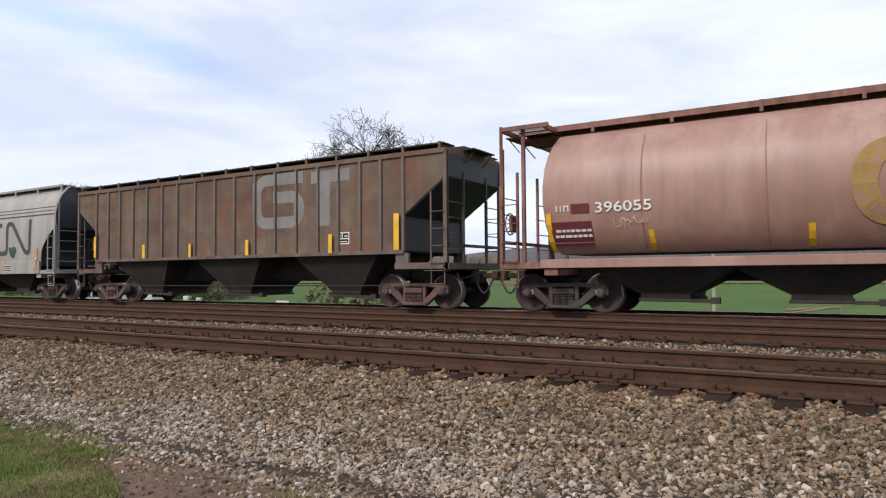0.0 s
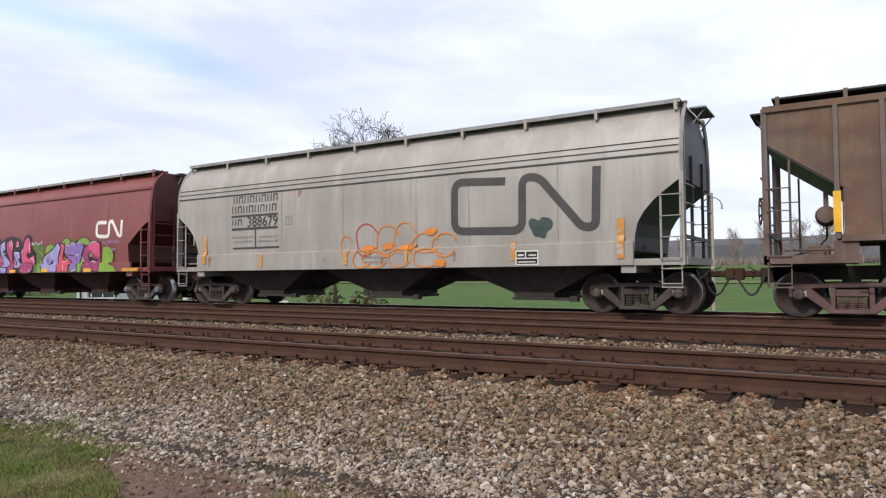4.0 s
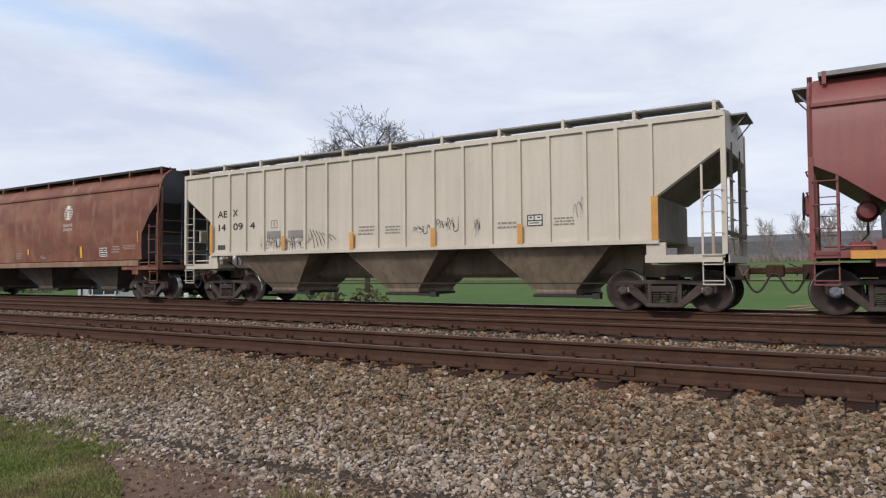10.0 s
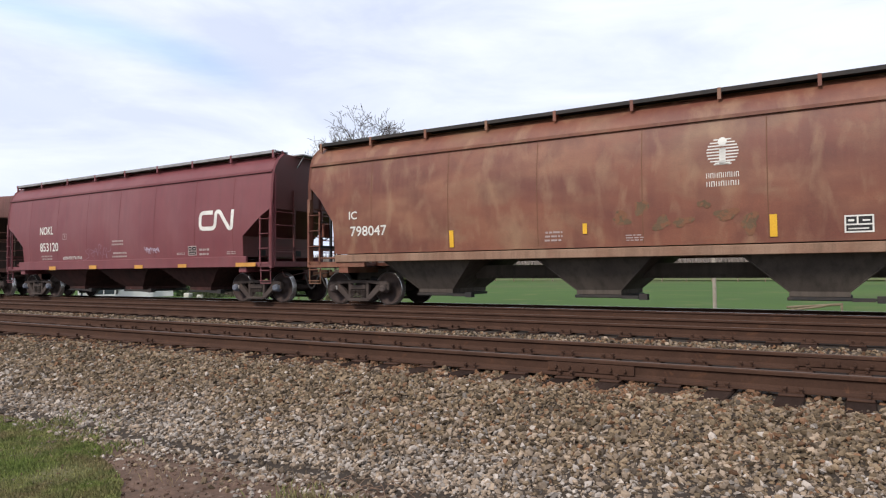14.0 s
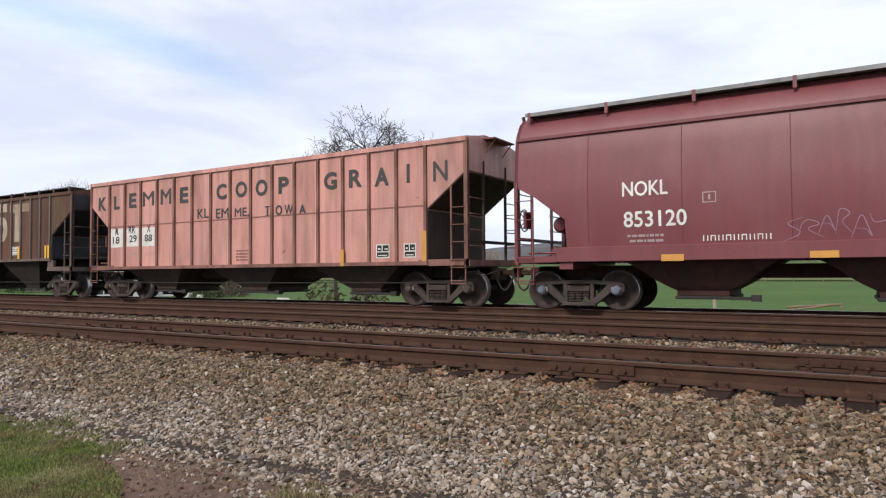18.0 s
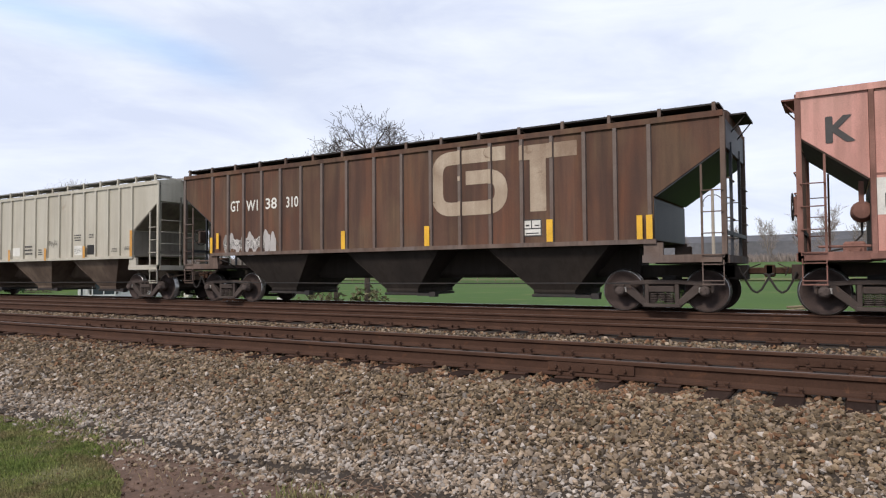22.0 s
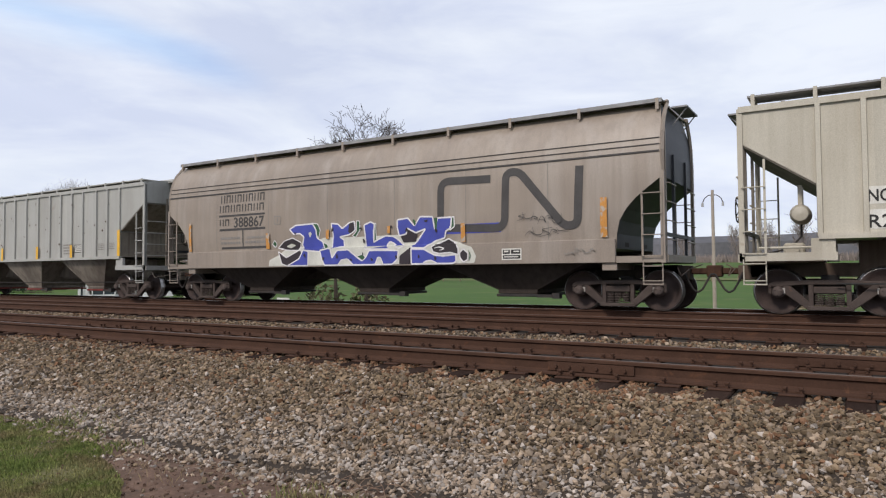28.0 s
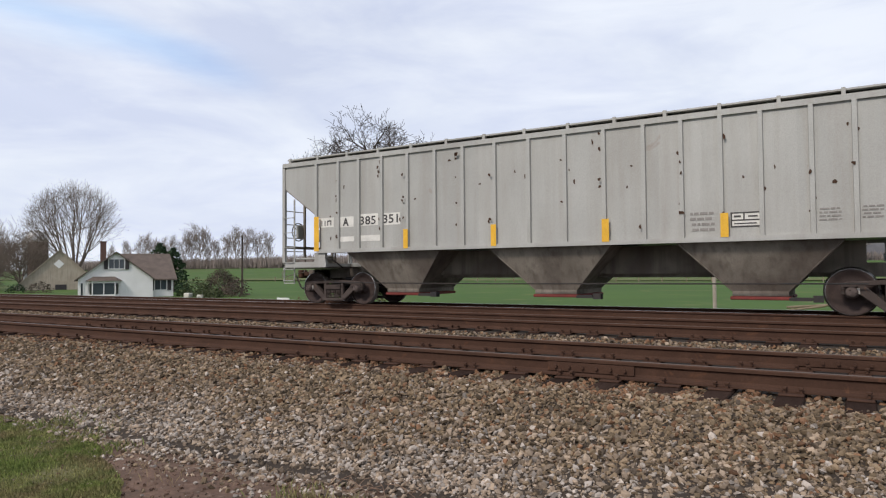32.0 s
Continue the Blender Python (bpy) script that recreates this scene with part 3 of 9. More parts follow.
def brake_tank(car, x, mat):
    bm = bmesh.new()
    prof = [(0.02, -0.38), (0.14, -0.35), (0.19, -0.26), (0.19, 0.26), (0.14, 0.35), (0.02, 0.38)]
    lathe(bm, prof, 16)
    bmesh.ops.translate(bm, verts=bm.verts, vec=(x + 0.1, -0.80, 1.98))
    part("air_reservoir", bm, mat, car, "rounded air brake reservoir", smooth=True)
    for y in (-1.02, -0.58):
        bm = bmesh.new()
        box(bm, x + 0.06, x + 0.14, y - 0.02, y + 0.02, 2.14, 2.55)
        part("reservoir_hanger", bm, mat, car)
    bm = bmesh.new()
    box(bm, x - 0.22, x + 0.16, -0.95, -0.55, 1.18, 1.42)
    bevel(bm, 0.04)
    lathe_at = [(x - 0.03, -1.02, 1.30), (x - 0.03, -0.95, 1.30)]
    bar(bm, lathe_at[0], lathe_at[1], 0.10, 12)
    part("brake_valve", bm, mat, car)
    for k, pts in enumerate(([(x + 0.1, -0.9, 1.36), (x + 0.42, -0.9, 1.28), (x + 0.55, -0.6, 1.05)], [(x + 0.1, -0.75, 1.79), (x + 0.1, -0.8, 1.55), (x - 0.02, -0.8, 1.42)], [(x - 0.2, -0.7, 1.3), (x - 0.55, -0.7, 1.22), (x - 0.7, -0.4, 1.08)], [(x - 0.62, -1.3, 1.32), (x + 0.6, -1.3, 1.32)])):
        bm = bmesh.new()
        bent(bm, pts, 0.02 if k < 3 else 0.028, 6)
        part("brake_pipe", bm, M["black_steel"] if k < 3 else mat, car)


def hopper(car, x, mat, top_half, z_top=1.5, w_top=1.45, z_bot=0.36, half=0.52, w_bot=0.92, gate=None, bell=False):
    bm = bmesh.new()
    rings = [(z_bot, half, w_bot), (z_bot + 0.1, half, w_bot)]
    if bell:
        for k in (0.12, 0.25, 0.4, 0.55, 0.7, 0.82, 0.92, 1.0):
            rings.append((z_bot + 0.1 + (z_top - z_bot - 0.1) * k, half + (top_half - half) * (k + 0.035 * math.sin(2 * math.pi * k)), w_bot + (w_top - w_bot) * k ** 0.8))
    else:
        rings.append((z_top, top_half, w_top))
    stack(bm, [(z, x - r, x + r, w) for z, r, w in rings])
    h = part("hopper", bm, mat, car, smooth=bell)
    if not bell:
        # a folded seam down each edge of the near slope sheet
        for s in (-1, 1):
            bm = bmesh.new()
            bent(bm, [(x + s * half, -w_bot - 0.004, z_bot + 0.1), (x + s * top_half, -w_top - 0.004, z_top)], 0.014, 4)
            part("hopper_seam", bm, mat, h)
    bm = bmesh.new()
    box(bm, x - half - 0.04, x + half + 0.04, -w_bot - 0.04, w_bot + 0.04, z_bot - 0.08, z_bot - 0.01)
    bevel(bm, 0.015)
    g = part("outlet_gate", bm, gate or M["black_steel"], h)
    bm = bmesh.new()
    bar(bm, (x + half, -w_bot - 0.02, z_bot - 0.05), (x + half + 0.55, -w_bot - 0.02, z_bot - 0.05), 0.03, 6)
    box(bm, x + half + 0.42, x + half + 0.60, -w_bot - 0.1, -w_bot + 0.08, z_bot - 0.11, z_bot + 0.02)
    box(bm, x + half + 0.02, x + half + 0.40, -w_bot - 0.07, -w_bot + 0.05, z_bot - 0.09, z_bot - 0.02)
    part("gate_shaft", bm, M["black_steel"], h)


def roof_walk(car, x0, x1, y, z, mat, w=0.30, step=1.05, post_h=0.22, post_mat=None, lip=0.0):
    """A running board along the roof's edge on small brackets."""
    bm = bmesh.new()
    box(bm, x0, x1, y - w / 2, y + w / 2, z - 0.035, z)
    if lip:
        for t in (-1, 1):
            box(bm, x0, x1, y + t * w / 2 - 0.01, y + t * w / 2 + 0.01, z - lip, z + 0.015)
    for i in range(int((x1 - x0) / 0.25)):
        box(bm, x0 + 0.25 * i, x0 + 0.25 * i + 0.02, y - w / 2 + 0.02, y + w / 2 - 0.02, z, z + 0.012)
    part("running_board", bm, mat, car)
    n = max(2, int((x1 - x0) / step))
    for i in range(n + 1):
        x = x0 + 0.1 + (x1 - x0 - 0.2) * i / n
        bm = bmesh.new()
        box(bm, x - 0.035, x + 0.035, y - w / 2 - 0.016, y - w / 2 + 0.04, z - post_h, z + 0.022)
        box(bm, x - 0.03, x + 0.03, y - w / 2, y + w / 2 + 0.25, z - 0.09, z - 0.045)
        part("board_bracket", bm, post_mat or mat, car)


def end_walk(car, x, s, mat, z, w=1.0):
    bm = bmesh.new()
    box(bm, min(x, x + s * 0.34), max(x, x + s * 0.34), -w, w, z - 0.035, z)
    for y in (-w * 0.8, w * 0.8):
        bar(bm, (x, y, z - 0.4), (x + s * 0.3, y, z - 0.04), 0.016, 5)
    part("end_platform_walk", bm, mat, car)


def hatches(car, half, z, mat, w=0.32, n=10):
    for i in range(n):
        x = -half + 0.7 + (2 * half - 1.4) * i / (n - 1)
        bm = bmesh.new()
        box(bm, x - 0.6, x + 0.6, -w, w, z, z + 0.10)
        bevel(bm, 0.03)
        part("roof_hatch", bm, mat, car)
        if i % 2 == 0:
            bm = bmesh.new()
            box(bm, x - 0.04, x + 0.04, -w - 0.05, w + 0.05, z + 0.10, z + 0.14)
            part("hatch_lock", bm, mat, car)


POST_X = (-6.9, -6.17, -5.48, -4.7, -3.92, -3.1, -2.3, -1.4, -0.45, 0.45, 1.35, 2.2, 3.05, 3.88, 4.63, 5.4, 6.1, 6.83)


POST_X_EVEN = (-6.95, -6.14, -5.42, -4.64, -3.81, -2.97, -2.15, -1.27, -0.38, 0.51, 1.41, 2.27, 3.04, 3.80, 4.53, 5.40, 6.10, 6.84)


def ribbed_car(name, label, centre, half=7.95, tc=6.65, ribs=15, paint=None, rib_mat=None, eave=4.10, roof=None, board=None, under=None, trim=None, truck_mat=None, end_mat=None, cap_mat=None, gate=None, bottom=1.53, sl_top=3.40, sl_bot=2.46, side_walk=True, board_up=0.22, end_top=None, board_step=1.07, posts=POST_X):
    """A three-bay covered hopper with upright side posts and sloped ends."""
    car = thing(name, label, "hopper car", "cars of the freight train", pose(centre, TRACK_Y, TRACK_Z))
    car["half"] = half
    W = 1.52
    inner = tc + 0.0
    bm = bmesh.new()
    stack(bm, [(bottom, -inner, inner, W), (sl_bot, -inner, inner, W), (sl_top, -half, half, W), (eave, -half, half, W)])
    body = part("body", bm, paint, car)
    # end sheets: a plate on the upright end, darker sheets on the slope and the bay's end
    for s in (-1, 1):
        x0, x1 = s * (half + 0.004), s * (half + 0.026)
        bm = bmesh.new()
        box(bm, min(x0, x1), max(x0, x1), -W + 0.06, W - 0.06, sl_top + 0.01, eave - 0.11)
        part("end_sheet", bm, end_top or paint, car)
        bm = bmesh.new()
        for z0, z1 in ((sl_bot + 0.02, sl_top - 0.02),):
            k = (half - inner) / (sl_top - sl_bot)
            e0, e1 = inner + k * (z0 - sl_bot), inner + k * (z1 - sl_bot)
            prism(bm, [(s * (e0 + 0.005), z0 - 0.005), (s * (e1 + 0.005), z1 - 0.005), (s * (e1 + 0.022), z1 - 0.022), (s * (e0 + 0.022), z0 - 0.022)], -W + 0.02, W - 0.02)
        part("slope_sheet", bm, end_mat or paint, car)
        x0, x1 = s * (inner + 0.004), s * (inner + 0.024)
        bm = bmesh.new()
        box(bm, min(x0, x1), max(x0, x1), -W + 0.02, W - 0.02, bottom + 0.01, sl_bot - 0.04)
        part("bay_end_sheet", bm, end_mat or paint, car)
    # roof: low arch
    bm = bmesh.new()
    prof = [(-W - 0.05, eave - 0.10), (-W - 0.05, eave + 0.02), (-0.9, eave + 0.13), (-0.35, eave + 0.17), (0.35, eave + 0.17), (0.9, eave + 0.13), (W + 0.05, eave + 0.02), (W + 0.05, eave - 0.10)]
    a = [bm.verts.new((-half - 0.02, y, z)) for y, z in prof]
    b = [bm.verts.new((half + 0.02, y, z)) for y, z in prof]
    for i in range(len(prof) - 1):
        bm.faces.new((a[i], b[i], b[i + 1], a[i + 1]))
    bm.faces.new(a)
    bm.faces.new(b[::-1])
    part("roof", bm, roof or paint, car)
    hatches(car, half, eave + 0.17, board or roof or paint)
    for s in (-1, 1):
        if side_walk:
            roof_walk(car, -half + 0.15, half - 0.05, s * (W - 0.28), eave + board_up, board or M["black_steel"], 0.60, board_step, board_up - 0.02, trim or rib_mat)
        end_walk(car, s * half, s, board or trim or paint, eave + 0.12, 0.6)
    # side posts
    bm = bmesh.new()
    box(bm, -0.05, 0.05, -0.062, 0.0, bottom - 0.02, eave - 0.10)
    for v in bm.verts:
        if v.co.y < -0.05:
            v.co.x *= 0.8
    rib_me = mesh_of(bm, "side_post")
    rib_me.materials.append(rib_mat or paint)
    for i in range(ribs):
        x = posts[i] if ribs == 18 else -inner + 0.03 + (2 * inner - 0.06) * i / (ribs - 1)
        for s in (-1, 1):
            link("side_post", rib_me, None, car, place=pose(x, s * W, 0, 0, 0, 0 if s < 0 else 180))
    # bottom rail and end sills
    for s in (-1, 1):
        bm = bmesh.new()
        box(bm, -inner - 0.05, inner + 0.05, s * (W + 0.03) - 0.05, s * (W + 0.03) + 0.05, bottom - 0.07, bottom + 0.03)
        part("side_sill", bm, trim or rib_mat or paint, car)
    for s in (-1, 1):
        bm = bmesh.new()
        x0, x1 = s * (inner - 0.25), s * (half + 0.05)
        for t in (-1, 1):
            box(bm, min(x0, x1), max(x0, x1), t * 1.50 - 0.05, t * 1.50 + 0.05, 1.06, 1.22)
            box(bm, s * (inner - 0.02) - 0.2, s * (inner - 0.02) + 0.2, t * 1.50 - 0.045, t * 1.50 + 0.045, 1.10, bottom - 0.05)
        box(bm, s * (half + 0.0) - 0.08, s * (half + 0.0) + 0.08, -1.5, 1.5, 1.04, 1.20)
        part("end_sill", bm, trim or paint, car)
        bm = bmesh.new()
        box(bm, min(s * inner, s * half), max(s * inner, s * half), -1.45, 1.45, 1.03, 1.08)
        part("end_floor", bm, under or M["black_steel"], car)
        bm = bmesh.new()
        box(bm, s * half - 0.05, s * half + 0.05, -W - 0.03, -W + 0.05, 1.06, eave - 0.02)
        part("corner_post", bm, trim or paint, car)
        bm = bmesh.new()
        box(bm, s * half - 0.05, s * half + 0.05, W - 0.05, W + 0.03, 1.06, eave - 0.02)
        part("corner_post", bm, trim or paint, car)
        xa, xb = s * (half - 0.42), s * (half - 0.02)
        ladder(car, min(xa, xb), max(xa, xb), -W - 0.02, 1.15, 3.05, 4, trim or paint, top=2.60)
        ladder(car, min(xa, xb), max(xa, xb), W + 0.02, 1.15, 3.05, 4, trim or paint, top=2.60)
        ladder(car, min(xa, xb), max(xa, xb), -W - 0.02, 0.62, 1.10, 2, trim or paint, "stirrup_step")
        end_gear(car, s * (half + 0.02), s, trim or paint, W, eave - 0.05, 1.1, end_mat)
        coupler(car, s * (half + 0.25), s, under or M["black_steel"])
    brake_wheel(car, -half - 0.05, -1, trim or paint)
    brake_tank(car, -half + 0.9, trim or paint)
    # underbody
    for hx in (-4.4, 0.0, 4.4):
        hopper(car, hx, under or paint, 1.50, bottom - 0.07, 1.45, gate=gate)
    bm = bmesh.new()
    box(bm, -inner + 0.6, inner - 0.6, -0.40, 0.40, 0.82, bottom - 0.08)
    box(bm, -half, half, -0.22, 0.22, 0.74, 1.02)
    part("centre_sill", bm, under or M["black_steel"], car)
    bm = bmesh.new()
    bent(bm, [(-inner + 0.2, -1.2, 0.62), (-1.5, -1.2, 0.60), (inner - 0.6, -1.2, 0.62)], 0.016, 5)
    part("brake_rod", bm, M["black_steel"], car)
    trucks(car, tc, truck_mat or M["dirt_brown"], cap_mat)
    return car, W


def smooth_car(name, label, centre, half, tc, levels, paint, sill_z, roof_z, strip_z=None, under=None, board=None, trim=None, truck_mat=None, end_mat=None, cap_mat=None, hoppers=(-4.4, 0, 4.4), rolled=None, deep_sill=False, sill_h=0.33, lip=0.0, bell=False, hop_half=1.6, sill_up=0.0):
    """A covered hopper with smooth bulged sides. levels: (z, how far in from the end, half width)."""
    car = thing(name, label, "hopper car", "cars of the freight train", pose(centre, TRACK_Y, TRACK_Z))
    car["half"] = half
    bm = bmesh.new()
    stack(bm, [(z, -half + e, half - e, w) for z, e, w in levels])
    part("body", bm, paint, car, smooth=True)
    W = max(w for z, e, w in levels)
    # ends: dark plates on the sloped and upright end
    for s in (-1, 1):
        bm = bmesh.new()
        for (z0, e0, w0), (z1, e1, w1) in zip(levels, levels[1:]):
            x0, x1 = s * (half - e0 + 0.005), s * (half - e1 + 0.005)
            f = bm.faces.new([bm.verts.new(p) for p in ((x0, -w0 + 0.01, z0), (x0, w0 - 0.01, z0), (x1, w1 - 0.01, z1), (x1, -w1 + 0.01, z1))])
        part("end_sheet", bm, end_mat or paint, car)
        w_top = levels[-1][2]
        bm = bmesh.new()
        box(bm, s * half - 0.045, s * half + 0.045, -W - 0.01, -W + 0.08, 1.06, 3.0)
        prism_pts = [Vector((s * half, -W + 0.03, 3.0))] + [Vector((s * half, -w + 0.0, z)) for z, e, w in levels if z > 3.0 and e < 1]
        bent(bm, prism_pts + [Vector((s * half, -(levels[-1][2] if levels[-1][1] < 1 else W - 0.08) - 0.05, roof_z))], 0.045, 4)
        part("corner_post", bm, trim or paint, car)
        bm = bmesh.new()
        prism_pts = [Vector((s * half, W - 0.03, 1.06))] + [Vector((s * half, w, z)) for z, e, w in levels if z > 2.9 and e < 1] + [Vector((s * half, (levels[-1][2] if levels[-1][1] < 1 else W - 0.03), roof_z - 0.02))]
        bent(bm, prism_pts, 0.045, 4)
        part("corner_post", bm, trim or paint, car)
        xa, xb = s * (half - 0.42), s * (half - 0.02)
        ladder(car, min(xa, xb), max(xa, xb), -W - 0.02, 1.15, 2.62, 4, trim or paint)
        ladder(car, min(xa, xb), max(xa, xb), W + 0.02, 1.15, 2.62, 4, trim or paint)
        ladder(car, min(xa, xb), max(xa, xb), -W + 0.02, 0.62, 1.08, 2, trim or paint, "stirrup_step")
        end_gear(car, s * (half + 0.02), s, trim or paint, W - 0.1, 3.9, 1.1, end_mat)
        coupler(car, s * (half + 0.25), s, under or M["black_steel"])
        end_walk(car, s * half, s, board or trim or paint, roof_z - 0.05, 0.6)
        bm = bmesh.new()
        for t in (-1, 1):
            x0, x1 = s * (half - 2.0), s * (half + 0.05)
            box(bm, min(x0, x1), max(x0, x1), t * (W - 0.05) - 0.05, t * (W - 0.05) + 0.05, sill_z, sill_z + 0.14)
        box(bm, s * half - 0.08, s * half + 0.08, -W + 0.1, W - 0.1, sill_z, sill_z + 0.16)
        part("end_sill", bm, trim or paint, car)
        bm = bmesh.new()
        box(bm, min(s * (half - 1.4), s * half), max(s * (half - 1.4), s * half), -W + 0.1, W - 0.1, sill_z - 0.02, sill_z + 0.03)
        part("end_floor", bm, under or M["black_steel"], car)
        if levels[-1][1] > 1:
            # open end cage: uprights and a grated platform on two cross beams
            for y in (-1.4, 1.4):
                bm = bmesh.new()
                box(bm, s * (half - 0.5) - 0.04, s * (half - 0.5) + 0.04, y - 0.04, y + 0.04, sill_z + 0.1, roof_z - 0.04)
                part("end_upright", bm, trim or paint, car)
            for x in (half - 0.02, half - 1.1):
                bm = bmesh.new()
                box(bm, s * x - 0.035, s * x + 0.035, -W + 0.02, W - 0.02, roof_z - 0.14, roof_z - 0.04)
                part("cross_beam", bm, trim or paint, car)
            for t in (-1, 1):
                bm = bmesh.new()
                x0, x1 = s * (half - 1.2), s * (half + 0.03)
                box(bm, min(x0, x1), max(x0, x1), t * (W - 0.04) - 0.035, t * (W - 0.04) + 0.035, roof_z - 0.12, roof_z - 0.02)
                part("side_beam", bm, trim or paint, car)
            bm = bmesh.new()
            for i in range(16):
                y = -W + 0.12 + (2 * W - 0.24) * i / 15
                x0, x1 = s * (half - 1.1), s * half
                box(bm, min(x0, x1), max(x0, x1), y - 0.02, y + 0.02, roof_z - 0.035, roof_z - 0.005)
            part("end_grating", bm, M["grating"], car, "open steel grating platform")
        else:
            # arched lightening hole each side of the centre: flat black face paints its dark inside
            for y in (-0.8, 0.8):
                bm = bmesh.new()
                e = levels[0][1]
                x0 = s * (half - e + 0.012)
                ring = [(y - 0.16, sill_z + 0.36), (y + 0.16, sill_z + 0.36)] + [(y + 0.16 * math.cos(math.pi * q / 8), sill_z + 0.62 + 0.16 * math.sin(math.pi * q / 8)) for q in range(9)]
                bm.faces.new([bm.verts.new((x0, p, z)) for p, z in ring])
                part("arched_hole", bm, M["black_steel"], car)
        bm = bmesh.new()
        box(bm, s * tc - 0.16, s * tc + 0.16, -W + 0.02, W - 0.02, sill_z - 0.16, sill_z + 0.0)
        part("body_bolster", bm, trim or paint, car)
    # side sill
    for t in (-1, 1):
        bm = bmesh.new()
        box(bm, -half + 1.0, half - 1.0, t * (W + 0.005) - 0.04, t * (W + 0.005) + 0.04, sill_z + sill_up, sill_z + sill_h)
        bevel(bm, 0.012)
        part("side_sill", bm, rolled or paint, car)
    if strip_z:
        w = next(w for z, e, w in levels if z >= strip_z - 0.05)
        for t in (-1, 1):
            bm = bmesh.new()
            box(bm, -half + 0.02, half - 0.02, t * (w + 0.01) - 0.045, t * (w + 0.01) + 0.045, strip_z - 0.035, strip_z + 0.035)
            part("eave_rail", bm, trim or paint, car)
    for hx in hoppers:
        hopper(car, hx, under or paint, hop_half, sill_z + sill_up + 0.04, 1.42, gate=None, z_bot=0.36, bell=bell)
    bm = bmesh.new()
    box(bm, -half, half, -0.22, 0.22, 0.72, 1.02)
    if deep_sill:
        box(bm, -tc + 0.6, tc - 0.6, -0.40, 0.40, 0.80, sill_z)
    part("centre_sill", bm, under or M["black_steel"], car)
    wt_ = levels[-1][2]
    bm = bmesh.new()
    box(bm, -half + 0.05, half - 0.05, -wt_ + 0.02, wt_ - 0.02, levels[-1][0], levels[-1][0] + 0.03)
    part("roof", bm, trim or paint, car)
    hatches(car, half, levels[-1][0] + 0.03, board or paint)
    for s in (-1, 1):
        roof_walk(car, -half + 0.15, half - 0.05, s * (wt_ + 0.02), roof_z, board or paint, 0.50, 1.75, 0.22, trim, lip)
    brake_wheel(car, -half - 0.05, -1, trim or paint)
    if levels[-1][1] < 1:
        brake_tank(car, -half + 0.8, trim or paint)
    trucks(car, tc, truck_mat or M["dirt_brown"], cap_mat)
    return car, W


# ---- the twelve cars ----
M["a_paint"] = surface("faded_salmon_paint", (0.34, 0.195, 0.147), (0.285, 0.155, 0.122), 0.48, scale=0.6, streak=0.3, grime=(0.17, 0.11, 0.085), bump=0.1, washes=(((0.24, 0.135, 0.10), 0.55, 0.54, 0.8, 0.35), ((0.42, 0.27, 0.22), 0.5, 0.56, 1.3, 0.3)))
M["b_paint"] = surface("brown_grimy_paint", (0.118, 0.080, 0.060), (0.145, 0.098, 0.074), 0.85, scale=0.7, streak=0.25, grime=(0.085, 0.052, 0.040), bump=0.15, panels=0.08, washes=(((0.160, 0.128, 0.094), 0.75, 0.50, 0.45, 0.85), ((0.190, 0.088, 0.052), 0.70, 0.54, 0.75, 1.0), ((0.098, 0.058, 0.050), 0.7, 0.55, 0.6, 1.2), ((0.21, 0.150, 0.100), 0.45, 0.57, 2.0, 1.6)))
M["b_rib"] = surface("brown_grimy_post", (0.165, 0.120, 0.098), (0.115, 0.075, 0.058), 0.85, scale=1.6, streak=0.5, bump=0.15, washes=(((0.17, 0.16, 0.155), 0.5, 0.56, 0.9, 0.5),))
M["b_dark"] = surface("navy_black_end", (0.022, 0.025, 0.034), (0.036, 0.037, 0.042), 0.55, scale=1, bump=0.1)
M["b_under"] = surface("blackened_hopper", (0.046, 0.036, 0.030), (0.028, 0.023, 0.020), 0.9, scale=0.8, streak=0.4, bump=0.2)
M["c_paint"] = surface("light_grey_paint", (0.335, 0.308, 0.275), (0.295, 0.270, 0.240), 0.48, scale=0.5, streak=0.3, grime=(0.23, 0.20, 0.17), bump=0.06, washes=(((0.25, 0.225, 0.195), 0.6, 0.53, 0.6, 0.4), ((0.42, 0.395, 0.365), 0.5, 0.55, 1.8, 0.25)))
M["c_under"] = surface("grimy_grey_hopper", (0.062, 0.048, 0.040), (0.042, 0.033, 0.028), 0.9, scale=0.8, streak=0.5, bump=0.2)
M["d_paint"] = surface("maroon_paint", (0.20, 0.050, 0.047), (0.228, 0.072, 0.064), 0.5, scale=0.5, streak=0.25, grime=(0.10, 0.04, 0.035), bump=0.05)
# body maroon darkened for the end sheets, their shade put into the colour
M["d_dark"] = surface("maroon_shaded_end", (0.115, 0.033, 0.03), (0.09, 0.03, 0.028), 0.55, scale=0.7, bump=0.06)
M["d_under"] = surface("maroon_grimy_hopper", (0.075, 0.031, 0.027), (0.045, 0.025, 0.022), 0.85, scale=0.8, streak=0.5, bump=0.15)
M["e_paint"] = surface("cream_paint", (0.555, 0.50, 0.412), (0.505, 0.452, 0.372), 0.48, scale=0.5, spots=(0.36, 0.29, 0.21), spot_level=0.73, streak=0.28, grime=(0.42, 0.36, 0.28), bump=0.06, panels=0.04)
M["e_under"] = surface("tan_grimy_hopper", (0.290, 0.225, 0.162), (0.203, 0.154, 0.113), 0.85, scale=0.7, streak=0.6, grime=(0.123, 0.087, 0.065), bump=0.15, washes=(((0.145, 0.109, 0.080), 0.7, 0.52, 0.8, 0.9),))
